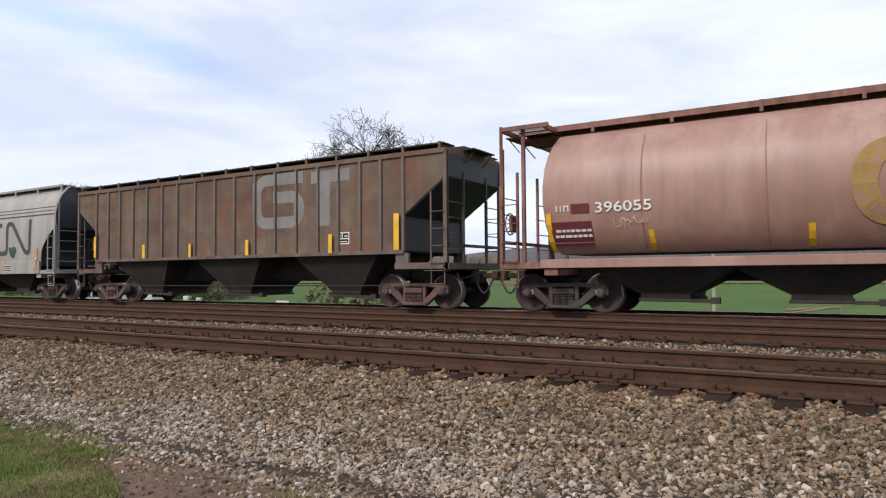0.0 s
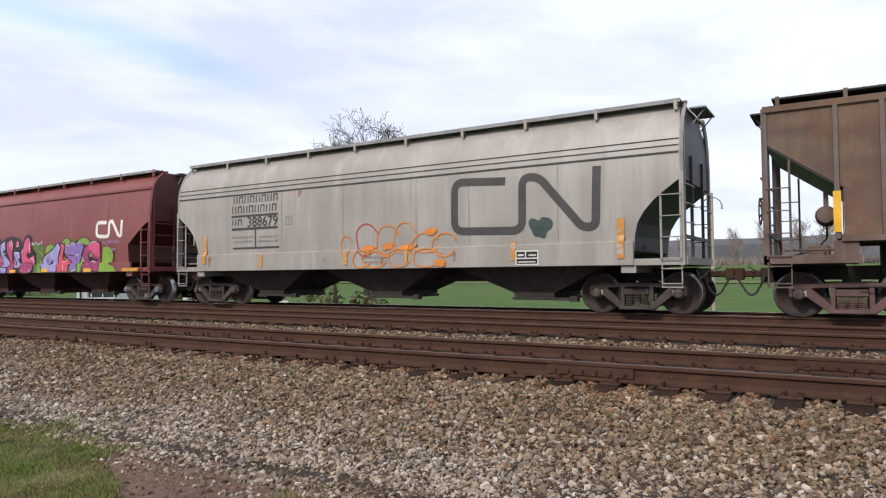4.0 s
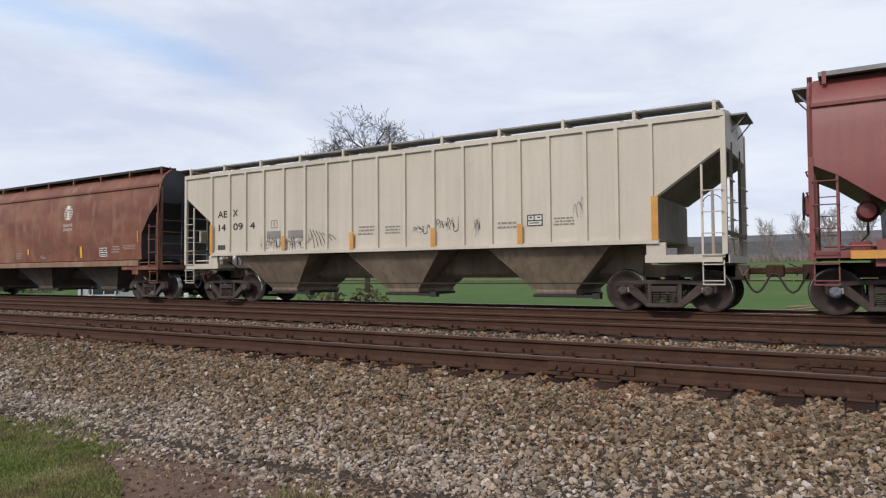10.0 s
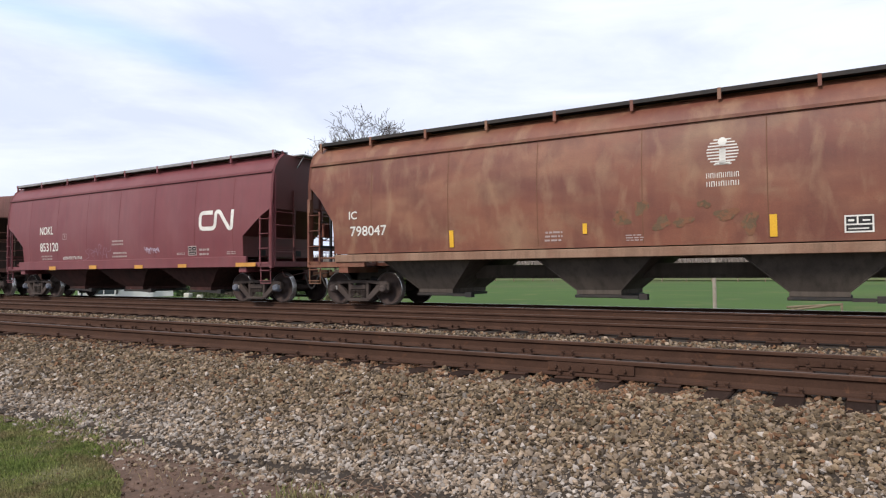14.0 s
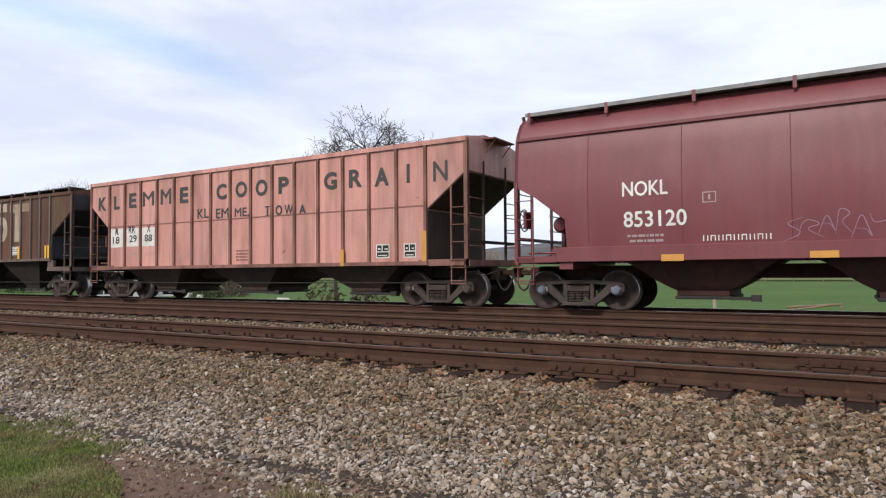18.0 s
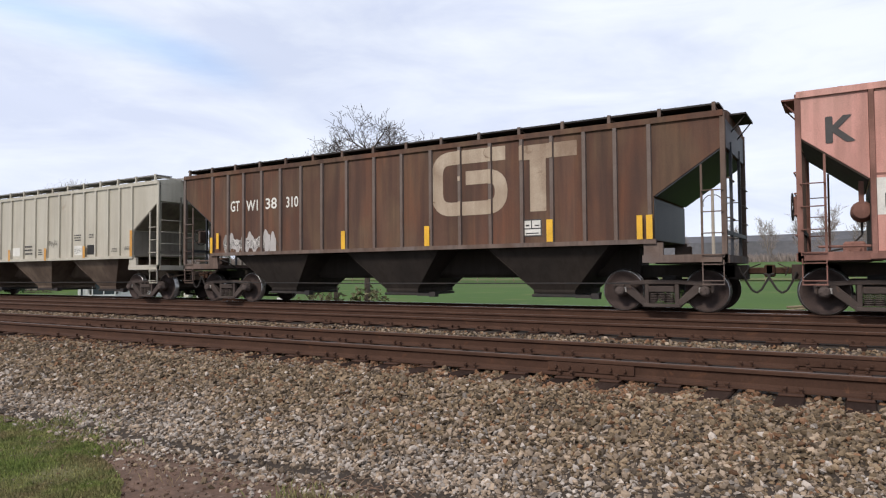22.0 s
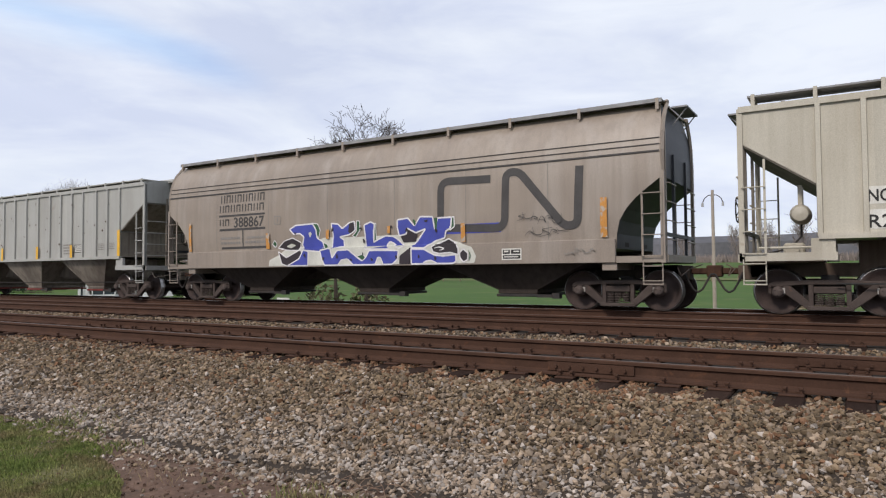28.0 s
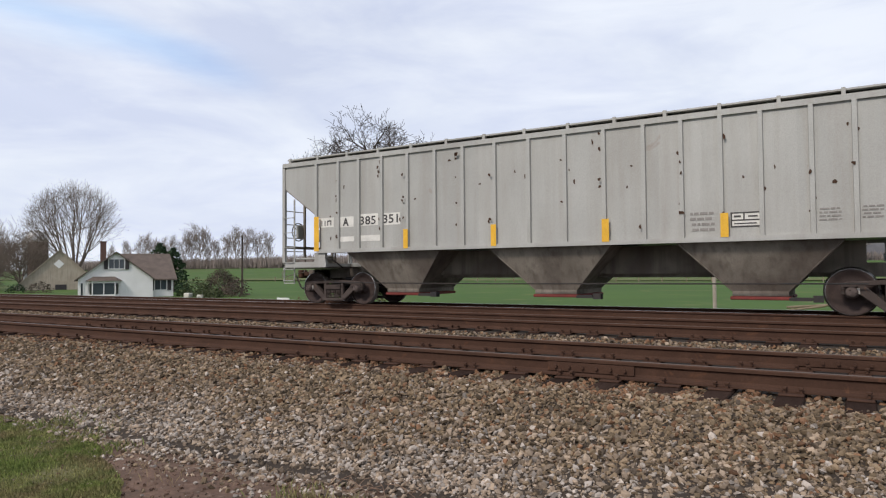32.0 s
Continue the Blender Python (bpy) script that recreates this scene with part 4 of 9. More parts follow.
# cream darkened for the shadowed slope and bay end, with streaks of grime
M["e_dark"] = surface("cream_shaded_grimy_end", (0.22, 0.20, 0.165), (0.12, 0.105, 0.09), 0.75, scale=0.8, streak=0.4, bump=0.1)
M["f_paint"] = surface("rusted_orange_brown_paint", (0.185, 0.060, 0.033), (0.215, 0.078, 0.042), 0.58, scale=0.5, streak=0.18, grime=(0.24, 0.115, 0.060), bump=0.2, washes=(((0.255, 0.116, 0.066), 0.7, 0.52, 0.33, 0.85), ((0.235, 0.150, 0.085), 0.6, 0.58, 0.6, 1.1), ((0.128, 0.035, 0.023), 0.9, 0.505, 0.36, 0.75), ((0.125, 0.040, 0.025), 0.6, 0.56, 1.6, 1.2), ((0.31, 0.185, 0.105), 0.5, 0.58, 2.4, 1.0)))
M["f_sill"] = surface("pale_rusty_sill", (0.30, 0.19, 0.13), (0.22, 0.12, 0.08), 0.8, scale=1.2, streak=0.4, bump=0.2)
M["f_under"] = surface("rusty_grimy_hopper", (0.119, 0.098, 0.080), (0.077, 0.062, 0.053), 0.85, scale=0.8, streak=0.5, bump=0.2)
M["g_paint"] = surface("maroon_plum_paint", (0.165, 0.038, 0.044), (0.19, 0.054, 0.057), 0.5, scale=0.5, streak=0.25, grime=(0.10, 0.04, 0.040), bump=0.05, washes=(((0.215, 0.085, 0.088), 0.5, 0.54, 0.7, 0.35),))
M["h_paint"] = surface("faded_pink_paint", (0.62, 0.298, 0.246), (0.55, 0.258, 0.212), 0.48, scale=0.6, streak=0.35, grime=(0.26, 0.135, 0.10), spots=(0.20, 0.09, 0.062), spot_level=0.69, bump=0.1, panels=0.10, washes=(((0.52, 0.29, 0.235), 0.6, 0.53, 1.1, 0.5), ((0.29, 0.135, 0.10), 0.6, 0.55, 2.0, 0.35)))
M["h_rib"] = surface("pink_brown_post", (0.29, 0.148, 0.118), (0.22, 0.112, 0.088), 0.8, scale=1.4, streak=0.5, bump=0.15, washes=(((0.12, 0.06, 0.045), 0.7, 0.53, 1.2, 0.9),))
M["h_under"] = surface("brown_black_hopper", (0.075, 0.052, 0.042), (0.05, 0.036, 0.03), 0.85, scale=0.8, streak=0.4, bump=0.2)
M["i_paint"] = surface("dark_brown_grimy_paint", (0.105, 0.058, 0.042), (0.125, 0.070, 0.048), 0.85, scale=0.6, streak=0.5, grime=(0.060, 0.038, 0.029), bump=0.15, panels=0.12, washes=(((0.150, 0.098, 0.060), 0.7, 0.51, 0.9, 0.5), ((0.160, 0.064, 0.036), 0.55, 0.55, 1.5, 0.45), ((0.070, 0.042, 0.034), 0.7, 0.54, 2.4, 0.3)))
M["j_paint"] = surface("pale_beige_paint", (0.49, 0.455, 0.375), (0.44, 0.405, 0.33), 0.48, scale=0.5, spots=(0.27, 0.17, 0.11), spot_level=0.72, streak=0.35, grime=(0.33, 0.28, 0.21), bump=0.06, panels=0.05, washes=(((0.36, 0.32, 0.25), 0.5, 0.55, 1.2, 0.4),))
M["k_paint"] = surface("taupe_grey_paint", (0.298, 0.246, 0.198), (0.262, 0.213, 0.170), 0.48, scale=0.5, spots=(0.21, 0.155, 0.12), spot_level=0.72, streak=0.4, grime=(0.19, 0.155, 0.128), bump=0.06, washes=(((0.215, 0.178, 0.148), 0.6, 0.53, 0.6, 0.4), ((0.36, 0.315, 0.272), 0.5, 0.55, 1.8, 0.25)))
M["l_paint"] = surface("pale_grey_paint", (0.40, 0.395, 0.365), (0.355, 0.35, 0.325), 0.48, scale=0.5, spots=(0.25, 0.19, 0.145), spot_level=0.72, streak=0.32, grime=(0.30, 0.27, 0.23), bump=0.06, panels=0.05, washes=(((0.30, 0.285, 0.255), 0.5, 0.55, 1.2, 0.4),))
M["l_under"] = surface("grey_brown_hopper", (0.30, 0.265, 0.218), (0.20, 0.172, 0.140), 0.85, scale=0.7, streak=0.6, grime=(0.098, 0.075, 0.060), bump=0.15, washes=(((0.112, 0.090, 0.075), 0.8, 0.51, 0.7, 0.8),))
M["j_under"] = surface("brown_stained_hopper", (0.203, 0.151, 0.112), (0.119, 0.085, 0.064), 0.85, scale=0.6, streak=0.6, grime=(0.077, 0.053, 0.042), bump=0.15, washes=(((0.087, 0.062, 0.048), 0.8, 0.50, 0.7, 0.8),))
M["oxide"] = surface("red_oxide_gate", (0.20, 0.045, 0.038), (0.14, 0.035, 0.03), 0.75, scale=3, bump=0.2)

M["grating"] = surface("galvanised_grating", (0.30, 0.30, 0.305), (0.20, 0.195, 0.19), 0.7, 0.0, scale=2, bump=0.2)

BULGE = [(1.42, 1.22, 1.55), (2.05, 1.2, 1.6), (2.62, 0.45, 1.6), (2.85, 0.02, 1.59), (3.51, 0.0, 1.54), (3.975, 0.0, 1.48), (4.14, 0.0, 1.42), (4.355, 0.0, 1.28), (4.528, 0.0, 1.08)]
GREY = [(1.38, 0.99, 1.56), (1.70, 0.975, 1.58), (1.98, 0.91, 1.6), (2.22, 0.77, 1.6), (2.45, 0.56, 1.6), (2.66, 0.30, 1.6), (2.88, 0.0, 1.6), (3.423, 0.0, 1.58), (3.82, 0.02, 1.5), (4.153, 0.05, 1.36), (4.435, 0.1, 1.12), (4.527, 0.12, 1.0)]
ARCH = [(1.42, 0.92, 1.55), (1.75, 0.93, 1.57), (2.32, 0.88, 1.6), (2.96, 0.43, 1.6), (3.363, 0.02, 1.58), (3.971, 0.0, 1.5), (4.158, 0.0, 1.43), (4.355, 0.0, 1.28), (4.507, 0.0, 1.08)]
TUBE = [(1.35, 1.3, 1.05), (1.6, 1.16, 1.33), (2.0, 1.1, 1.53), (2.5, 1.06, 1.6), (2.9, 1.06, 1.6), (3.313, 1.08, 1.52), (3.641, 1.12, 1.38), (3.943, 1.18, 1.15), (4.148, 1.24, 0.92), (4.228, 1.26, 0.6)]

CARS = {}
CARS["a"] = smooth_car("tank_shaped_hopper_car", "faded salmon rounded hopper car with yellow strips", 94.85, 8.2, 6.97, TUBE, M["a_paint"], 1.03, 4.42, None, M["b_under"], M["h_rib"], M["h_rib"], hoppers=(-4.6, -1.65, 1.3, 4.25), sill_h=0.2, lip=0.12)
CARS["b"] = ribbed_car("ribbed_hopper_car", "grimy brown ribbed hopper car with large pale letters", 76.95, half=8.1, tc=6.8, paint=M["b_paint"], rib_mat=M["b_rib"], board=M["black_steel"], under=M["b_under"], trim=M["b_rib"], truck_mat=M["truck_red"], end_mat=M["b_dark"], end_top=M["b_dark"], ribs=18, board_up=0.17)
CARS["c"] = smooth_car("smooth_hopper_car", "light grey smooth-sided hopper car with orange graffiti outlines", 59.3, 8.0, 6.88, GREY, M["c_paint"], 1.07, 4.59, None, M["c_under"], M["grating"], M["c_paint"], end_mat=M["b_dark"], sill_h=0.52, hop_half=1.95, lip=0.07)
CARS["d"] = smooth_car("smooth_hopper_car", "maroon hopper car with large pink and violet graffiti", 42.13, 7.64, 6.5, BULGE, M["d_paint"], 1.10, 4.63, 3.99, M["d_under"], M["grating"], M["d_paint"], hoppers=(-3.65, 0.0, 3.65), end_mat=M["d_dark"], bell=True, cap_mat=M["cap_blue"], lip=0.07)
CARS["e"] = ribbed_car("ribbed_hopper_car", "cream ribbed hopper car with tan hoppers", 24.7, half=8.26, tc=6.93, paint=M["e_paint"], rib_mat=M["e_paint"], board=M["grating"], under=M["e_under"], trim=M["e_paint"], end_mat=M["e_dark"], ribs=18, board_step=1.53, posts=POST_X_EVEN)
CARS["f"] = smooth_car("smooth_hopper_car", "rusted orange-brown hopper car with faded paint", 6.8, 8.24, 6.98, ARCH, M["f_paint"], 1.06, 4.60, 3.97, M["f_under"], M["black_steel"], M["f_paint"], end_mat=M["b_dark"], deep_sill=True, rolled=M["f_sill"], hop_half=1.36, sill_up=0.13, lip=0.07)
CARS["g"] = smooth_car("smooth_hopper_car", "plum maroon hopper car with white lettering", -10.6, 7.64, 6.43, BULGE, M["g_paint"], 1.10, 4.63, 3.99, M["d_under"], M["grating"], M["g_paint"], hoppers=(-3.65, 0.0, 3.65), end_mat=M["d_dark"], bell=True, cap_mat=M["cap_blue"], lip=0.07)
CARS["h"] = ribbed_car("ribbed_hopper_car", "faded pink grain hopper car with brown posts", -27.63, half=8.0, tc=6.85, paint=M["h_paint"], rib_mat=M["h_rib"], board=M["h_rib"], under=M["h_under"], trim=M["h_rib"], end_mat=M["h_under"], ribs=16, eave=4.25, side_walk=False, bottom=1.15, sl_top=3.42, sl_bot=2.52)
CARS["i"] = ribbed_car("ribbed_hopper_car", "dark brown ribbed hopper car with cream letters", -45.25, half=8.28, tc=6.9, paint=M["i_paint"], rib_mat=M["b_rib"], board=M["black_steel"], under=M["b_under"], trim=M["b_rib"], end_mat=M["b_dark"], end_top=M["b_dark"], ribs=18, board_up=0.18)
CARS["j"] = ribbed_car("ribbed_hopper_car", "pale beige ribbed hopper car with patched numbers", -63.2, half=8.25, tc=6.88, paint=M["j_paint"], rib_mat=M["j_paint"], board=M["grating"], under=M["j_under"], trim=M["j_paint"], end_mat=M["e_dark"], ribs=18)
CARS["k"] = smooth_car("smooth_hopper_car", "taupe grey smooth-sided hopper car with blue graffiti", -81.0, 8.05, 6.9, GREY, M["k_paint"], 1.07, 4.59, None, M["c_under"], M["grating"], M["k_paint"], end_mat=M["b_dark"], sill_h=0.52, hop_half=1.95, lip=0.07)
CARS["l"] = ribbed_car("ribbed_hopper_car", "pale grey ribbed hopper car, last of the train", -98.75, half=8.23, tc=6.85, paint=M["l_paint"], rib_mat=M["l_paint"], board=M["l_paint"], under=M["l_under"], trim=M["l_paint"], end_mat=M["l_under"], ribs=18, gate=M["oxide"], board_up=0.13, posts=POST_X_EVEN)


# ---- lettering, strips, placards and graffiti on the near sides ----
M["faded_orange"] = plain("worn_orange_strip", (0.58, 0.27, 0.07), 0.6, (0.42, 0.36, 0.30), 0.52)
M["patch_white"] = plain("white_paint_patch", (0.72, 0.70, 0.64), 0.6)
M["faint_grey"] = plain("faint_grey_stencil", (0.27, 0.25, 0.23), 0.7)
M["faint_white"] = plain("faint_white_stencil", (0.42, 0.33, 0.31), 0.7)
M["pale_grey"] = plain("pale_grey_spray", (0.45, 0.42, 0.40), 0.7)
M["chalk"] = plain("chalk_marks", (0.62, 0.45, 0.38), 0.9)
M["h_dark"] = plain("dull_rose_stencil", (0.30, 0.15, 0.12), 0.8)
M["violet_white"] = plain("violet_white_spray", (0.62, 0.55, 0.66), 0.6)
M["violet_grey"] = plain("violet_grey_spray", (0.36, 0.22, 0.28), 0.6)
M["oxide_paint"] = plain("dark_red_patch", (0.15, 0.035, 0.038), 0.6)
M["gt_grey"] = surface("worn_grey_letter", (0.225, 0.215, 0.208), (0.195, 0.180, 0.168), 0.7, scale=1.2, bump=0.05, streak=0.2, grime=(0.15, 0.115, 0.09), spots=(0.15, 0.115, 0.09), spot_level=0.66, washes=(((0.155, 0.115, 0.086), 0.7, 0.55, 0.9, 0.8), ((0.26, 0.27, 0.285), 0.5, 0.54, 0.7, 0.6)))
M["gt_cream"] = surface("worn_cream_letter", (0.42, 0.335, 0.25), (0.36, 0.28, 0.205), 0.7, scale=1.2, bump=0.05, streak=0.25, grime=(0.20, 0.13, 0.085), spots=(0.17, 0.105, 0.07), spot_level=0.64, washes=(((0.175, 0.105, 0.068), 0.8, 0.54, 0.9, 0.6), ((0.50, 0.42, 0.33), 0.5, 0.55, 0.8, 0.6)))
M["mustard"] = plain("mustard_worn_letter", (0.33, 0.205, 0.065), 0.7, (0.31, 0.18, 0.115), 0.48)

LEVELS = {"a": TUBE, "c": GREY, "d": BULGE, "f": ARCH, "g": BULGE, "k": GREY}
SILL_TOP = {"c": 1.59, "k": 1.59, "d": 1.43, "g": 1.43, "f": 1.45, "a": 1.21}


def skin(key, z):
    """The near side's distance from the car's middle at height z."""
    if key not in LEVELS:
        return 1.52
    lv = LEVELS[key]
    w_max = max(w for _, _, w in lv)
    if z < SILL_TOP[key] + 0.01:
        return w_max + 0.045
    for (z0, _, w0), (z1, _, w1) in zip(lv, lv[1:]):
        if z0 <= z <= z1:
            return w0 + (w1 - w0) * (z - z0) / (z1 - z0)
    return lv[-1][2]


def lay(key, bm, name, mat, lift=0.008, parent=None, label=""):
    """Lays a flat figure, drawn in x and z, on the car's near side."""
    lift += 0.016 if key == "a" else 0.0
    for v in bm.verts:
        v.co.y = -skin(key, v.co.z) - lift
    return part(name, bm, M[mat], parent or CARS[key][0], label)


def strip_on(key, x0, x1, z0, z1, mat):
    bm = bmesh.new()
    n = max(1, int((z1 - z0) / 0.12))
    y = 1.60 if key not in LEVELS else 0
    rows = []
    for i in range(n + 1):
        z = z0 + (z1 - z0) * i / n
        w = (y or skin(key, z) + (0.036 if key in "dk" else 0.012)) + 0.004
        rows.append([bm.verts.new(p) for p in ((x0, -w, z), (x1, -w, z), (x1, -w - 0.005, z), (x0, -w - 0.005, z))])
    for a, b in zip(rows, rows[1:]):
        for i in range(4):
            j = (i + 1) % 4
            bm.faces.new((a[i], a[j], b[j], b[i]))
    bm.faces.new(rows[0])
    bm.faces.new(rows[-1])
    bmesh.ops.recalc_face_normals(bm, faces=list(bm.faces))
    part("reflective_strip", bm, M[mat], CARS[key][0], "yellow reflective strip" if mat == "yellow" else "worn orange reflective strip")


def quad(bm, x0, x1, z0, z1):
    n = max(1, int((z1 - z0) / 0.15))
    prev = None
    for i in range(n + 1):
        z = z0 + (z1 - z0) * i / n
        row = [bm.verts.new((x0, 0, z)), bm.verts.new((x1, 0, z))]
        if prev:
            bm.faces.new((prev[0], prev[1], row[1], row[0]))
        prev = row


def patch_on(key, x0, x1, z0, z1, mat, name="paint_patch"):
    bm = bmesh.new()
    quad(bm, x0, x1, z0, z1)
    lay(key, bm, name, mat, 0.005)


def letters(key, x0, x1, z0, z1, words, mat):
    src = GLYPHS[words]
    co = np.array([v.co[:] for v in src.vertices])
    lo, hi = co.min(0), co.max(0)
    bold = 0.022 * (z1 - z0)
    verts, faces = [], []
    for k, (bx, bz) in enumerate(((-1, 0), (1, 0), (0, 1), (0, -1))):
        base = len(verts)
        for c in co:
            z = z0 + bold + (c[1] - lo[1]) / (hi[1] - lo[1]) * (z1 - z0 - 2 * bold) + bz * bold
            x = x0 + bold + (c[0] - lo[0]) / (hi[0] - lo[0]) * (x1 - x0 - 2 * bold) + bx * bold
            verts.append((x, -skin(key, z) - (0.029 if key == "a" else 0.009) - 0.0008 * k, z))
        faces += [[base + i for i in p.vertices] for p in src.polygons]
    me = bpy.data.meshes.new("lettering")
    me.from_pydata(verts, [], faces)
    link("lettering", me, M[mat], CARS[key][0])


def letter_blocks(key, x0, x1, z0, z1, n, mat):
    """A word drawn as plain upright bars of its letters' height."""
    step = (x1 - x0) / n
    z0, z1 = z0 + 0.20 * (z1 - z0), z1 - 0.16 * (z1 - z0)
    for i in range(n):
        bm = bmesh.new()
        a, b = x0 + step * (i + 0.14), x0 + step * (i + 0.84)
        t = 0.22 * (b - a)
        quad(bm, a, a + t, z0, z1)
        quad(bm, b - t, b, z0, z1)
        if i % 2:
            quad(bm, a + t, b - t, z1 - t, z1)
        lay(key, bm, "word_bar", mat, 0.009)


def small_print(key, x0, x1, z0, z1, rows, mat):
    """Unreadable small print as broken thin bars."""
    rng = random.Random(int((x0 + 20) * 100))
    bm = bmesh.new()
    h = (z1 - z0) / (rows * 1.7)
    for r in range(rows):
        z, x = z1 - (r + 0.9) * 1.7 * h, x0 + rng.uniform(0, 0.1) * (x1 - x0)
        while x < x1 - 0.03:
            w = min(rng.uniform(0.04, 0.16), x1 - x)
            quad(bm, x, x + w, z, z + h * 0.8)
            x += w + 0.025
    tagged(lay(key, bm, "small_print", mat, 0.009), kind="stuff")


def box_outline(key, x0, x1, z0, z1, mat, t=0.02):
    bm = bmesh.new()
    for a, b, c, d in ((x0, x1, z0, z0 + t), (x0, x1, z1 - t, z1), (x0, x0 + t, z0 + t, z1 - t), (x1 - t, x1, z0 + t, z1 - t), ((x0 + x1) / 2 - t, (x0 + x1) / 2 + t, z0 + 3 * t, z1 - 3 * t)):
        quad(bm, a, b, c, d)
    lay(key, bm, "test_stencil", mat, 0.009)


def placard(key, x0, x1, z0, z1, mat):
    """A framed maintenance stencil: a dark field, a rim and rules."""
    bm = bmesh.new()
    quad(bm, x0, x1, z0, z1)
    back = lay(key, bm, "stencil_panel", "black_paint" if mat != "grey_paint" else "patch_white", 0.005)
    bm = bmesh.new()
    t = 0.028
    xm, zm = x0 + (x1 - x0) * 0.42, z0 + (z1 - z0) * 0.42
    for a, b, c, d in ((x0, x1, z0, z0 + t), (x0, x1, z1 - t, z1), (x0, x0 + t, z0 + t, z1 - t), (x1 - t, x1, z0 + t, z1 - t), (xm, xm + t, zm + t, z1 - t), (x0 + t, x1 - t, zm, zm + t), (xm + 0.09, x1 - 0.06, zm + 0.07, zm + 0.10), (x0 + 0.06, xm - 0.04, zm + 0.07, zm + 0.11), (x0 + 0.06, x1 - 0.08, z0 + 0.06, z0 + 0.085)):
        if b > a and d > c:
            quad(bm, a, b, c, d)
    lay(key, bm, "stencil_rule", mat, 0.009, back)


def rounded(pts, r, n=6):
    """Rounds the corners of a path."""
    out = [Vector(pts[0])]
    for a, b, c in zip(pts, pts[1:], pts[2:]):
        a, b, c = Vector(a), Vector(b), Vector(c)
        k = min(r, (a - b).length * 0.5, (c - b).length * 0.5)
        p, q = b + (a - b).normalized() * k, b + (c - b).normalized() * k
        for i in range(n + 1):
            t = i / n
            out.append(p * (1 - t) ** 2 + b * 2 * t * (1 - t) + q * t * t)
    out.append(Vector(pts[-1]))
    return [v for i, v in enumerate(out) if i == 0 or (v - out[i - 1]).length > 1e-4]


def ribbon(bm, pts, w, taper=False, cap=False):
    """A flat band of width w along a path in x and z."""
    left, right = [], []
    run = [0.0]
    for a, b in zip(pts, pts[1:]):
        run.append(run[-1] + (b - a).length)
    for i, p in enumerate(pts):
        a, b = pts[max(0, i - 1)], pts[min(len(pts) - 1, i + 1)]
        d = (b - a).normalized()
        nrm = Vector((-d.y, d.x))
        k = w / 2 * (0.35 + 0.65 * math.sin(math.pi * min(1, max(0, i / (len(pts) - 1))))) if taper else w / 2
        if cap:
            d_end = min(run[i], run[-1] - run[i])
            if d_end < w / 2:
                k = w / 2 * math.sqrt(max(0.03, 1 - (1 - d_end / (w / 2)) ** 2))
        left.append(bm.verts.new(((p + nrm * k).x, 0, (p + nrm * k).y)))
        right.append(bm.verts.new(((p - nrm * k).x, 0, (p - nrm * k).y)))
    for i in range(len(pts) - 1):
        bm.faces.new((left[i], right[i], right[i + 1], left[i + 1]))


def dense(pts, step=0.08):
    out = []
    for a, b in zip(pts, pts[1:]):
        n = max(1, int((b - a).length / step))
        out += [a + (b - a) * i / n for i in range(n)]
    return out + [pts[-1]]


def worm(key, pts, w, mat):
    """A broad band bent into one continuous figure."""
    bm = bmesh.new()
    ribbon(bm, dense(rounded(pts, w * 1.35)), w)
    lay(key, bm, "painted_emblem", mat, 0.010, None, "broad continuous painted band emblem")


def scribble(key, x0, x1, z0, z1, mat, loops, weight):
    """A row of loose hooked spray strokes that cannot be read."""
    rng = random.Random(int((x0 + 30) * 77))
    bm = bmesh.new()
    step = (x1 - x0) / loops
    h = z1 - z0
    for i in range(loops):
        cx = x0 + step * (i + 0.5)
        lo, hi = z0 + h * rng.uniform(0.0, 0.5), z1 - h * rng.uniform(0.0, 0.4)
        kind = rng.randrange(4)
        w = step * rng.uniform(0.9, 1.7)
        if kind == 0:
            pts = [(cx - w / 2, lo), (cx - w / 4, hi), (cx + w / 2, hi - 0.2 * h), (cx - w / 4, (lo + hi) / 2), (cx + w / 2, lo)]
        elif kind == 1:
            pts = [(cx + w / 2, hi), (cx - w / 2, hi - 0.15 * h), (cx + w / 2, lo + 0.25 * h), (cx - w / 2, lo)]
        elif kind == 2:
            pts = [(cx - w / 2, hi), (cx - w / 3, lo), (cx + w / 2, lo + 0.1 * h), (cx + w / 2, hi)]
        else:
            pts = [(cx - w / 2, lo), (cx, hi), (cx + w / 2, lo), (cx + 0.2 * w, lo + 0.3 * h), (cx - 0.3 * w, lo + 0.3 * h)]
        ribbon(bm, dense(rounded(pts, 0.16, 5), 0.05), 0.006 * weight, True)
    lay(key, bm, "spray_tag", mat, 0.011 if key not in "dk" else 0.036)


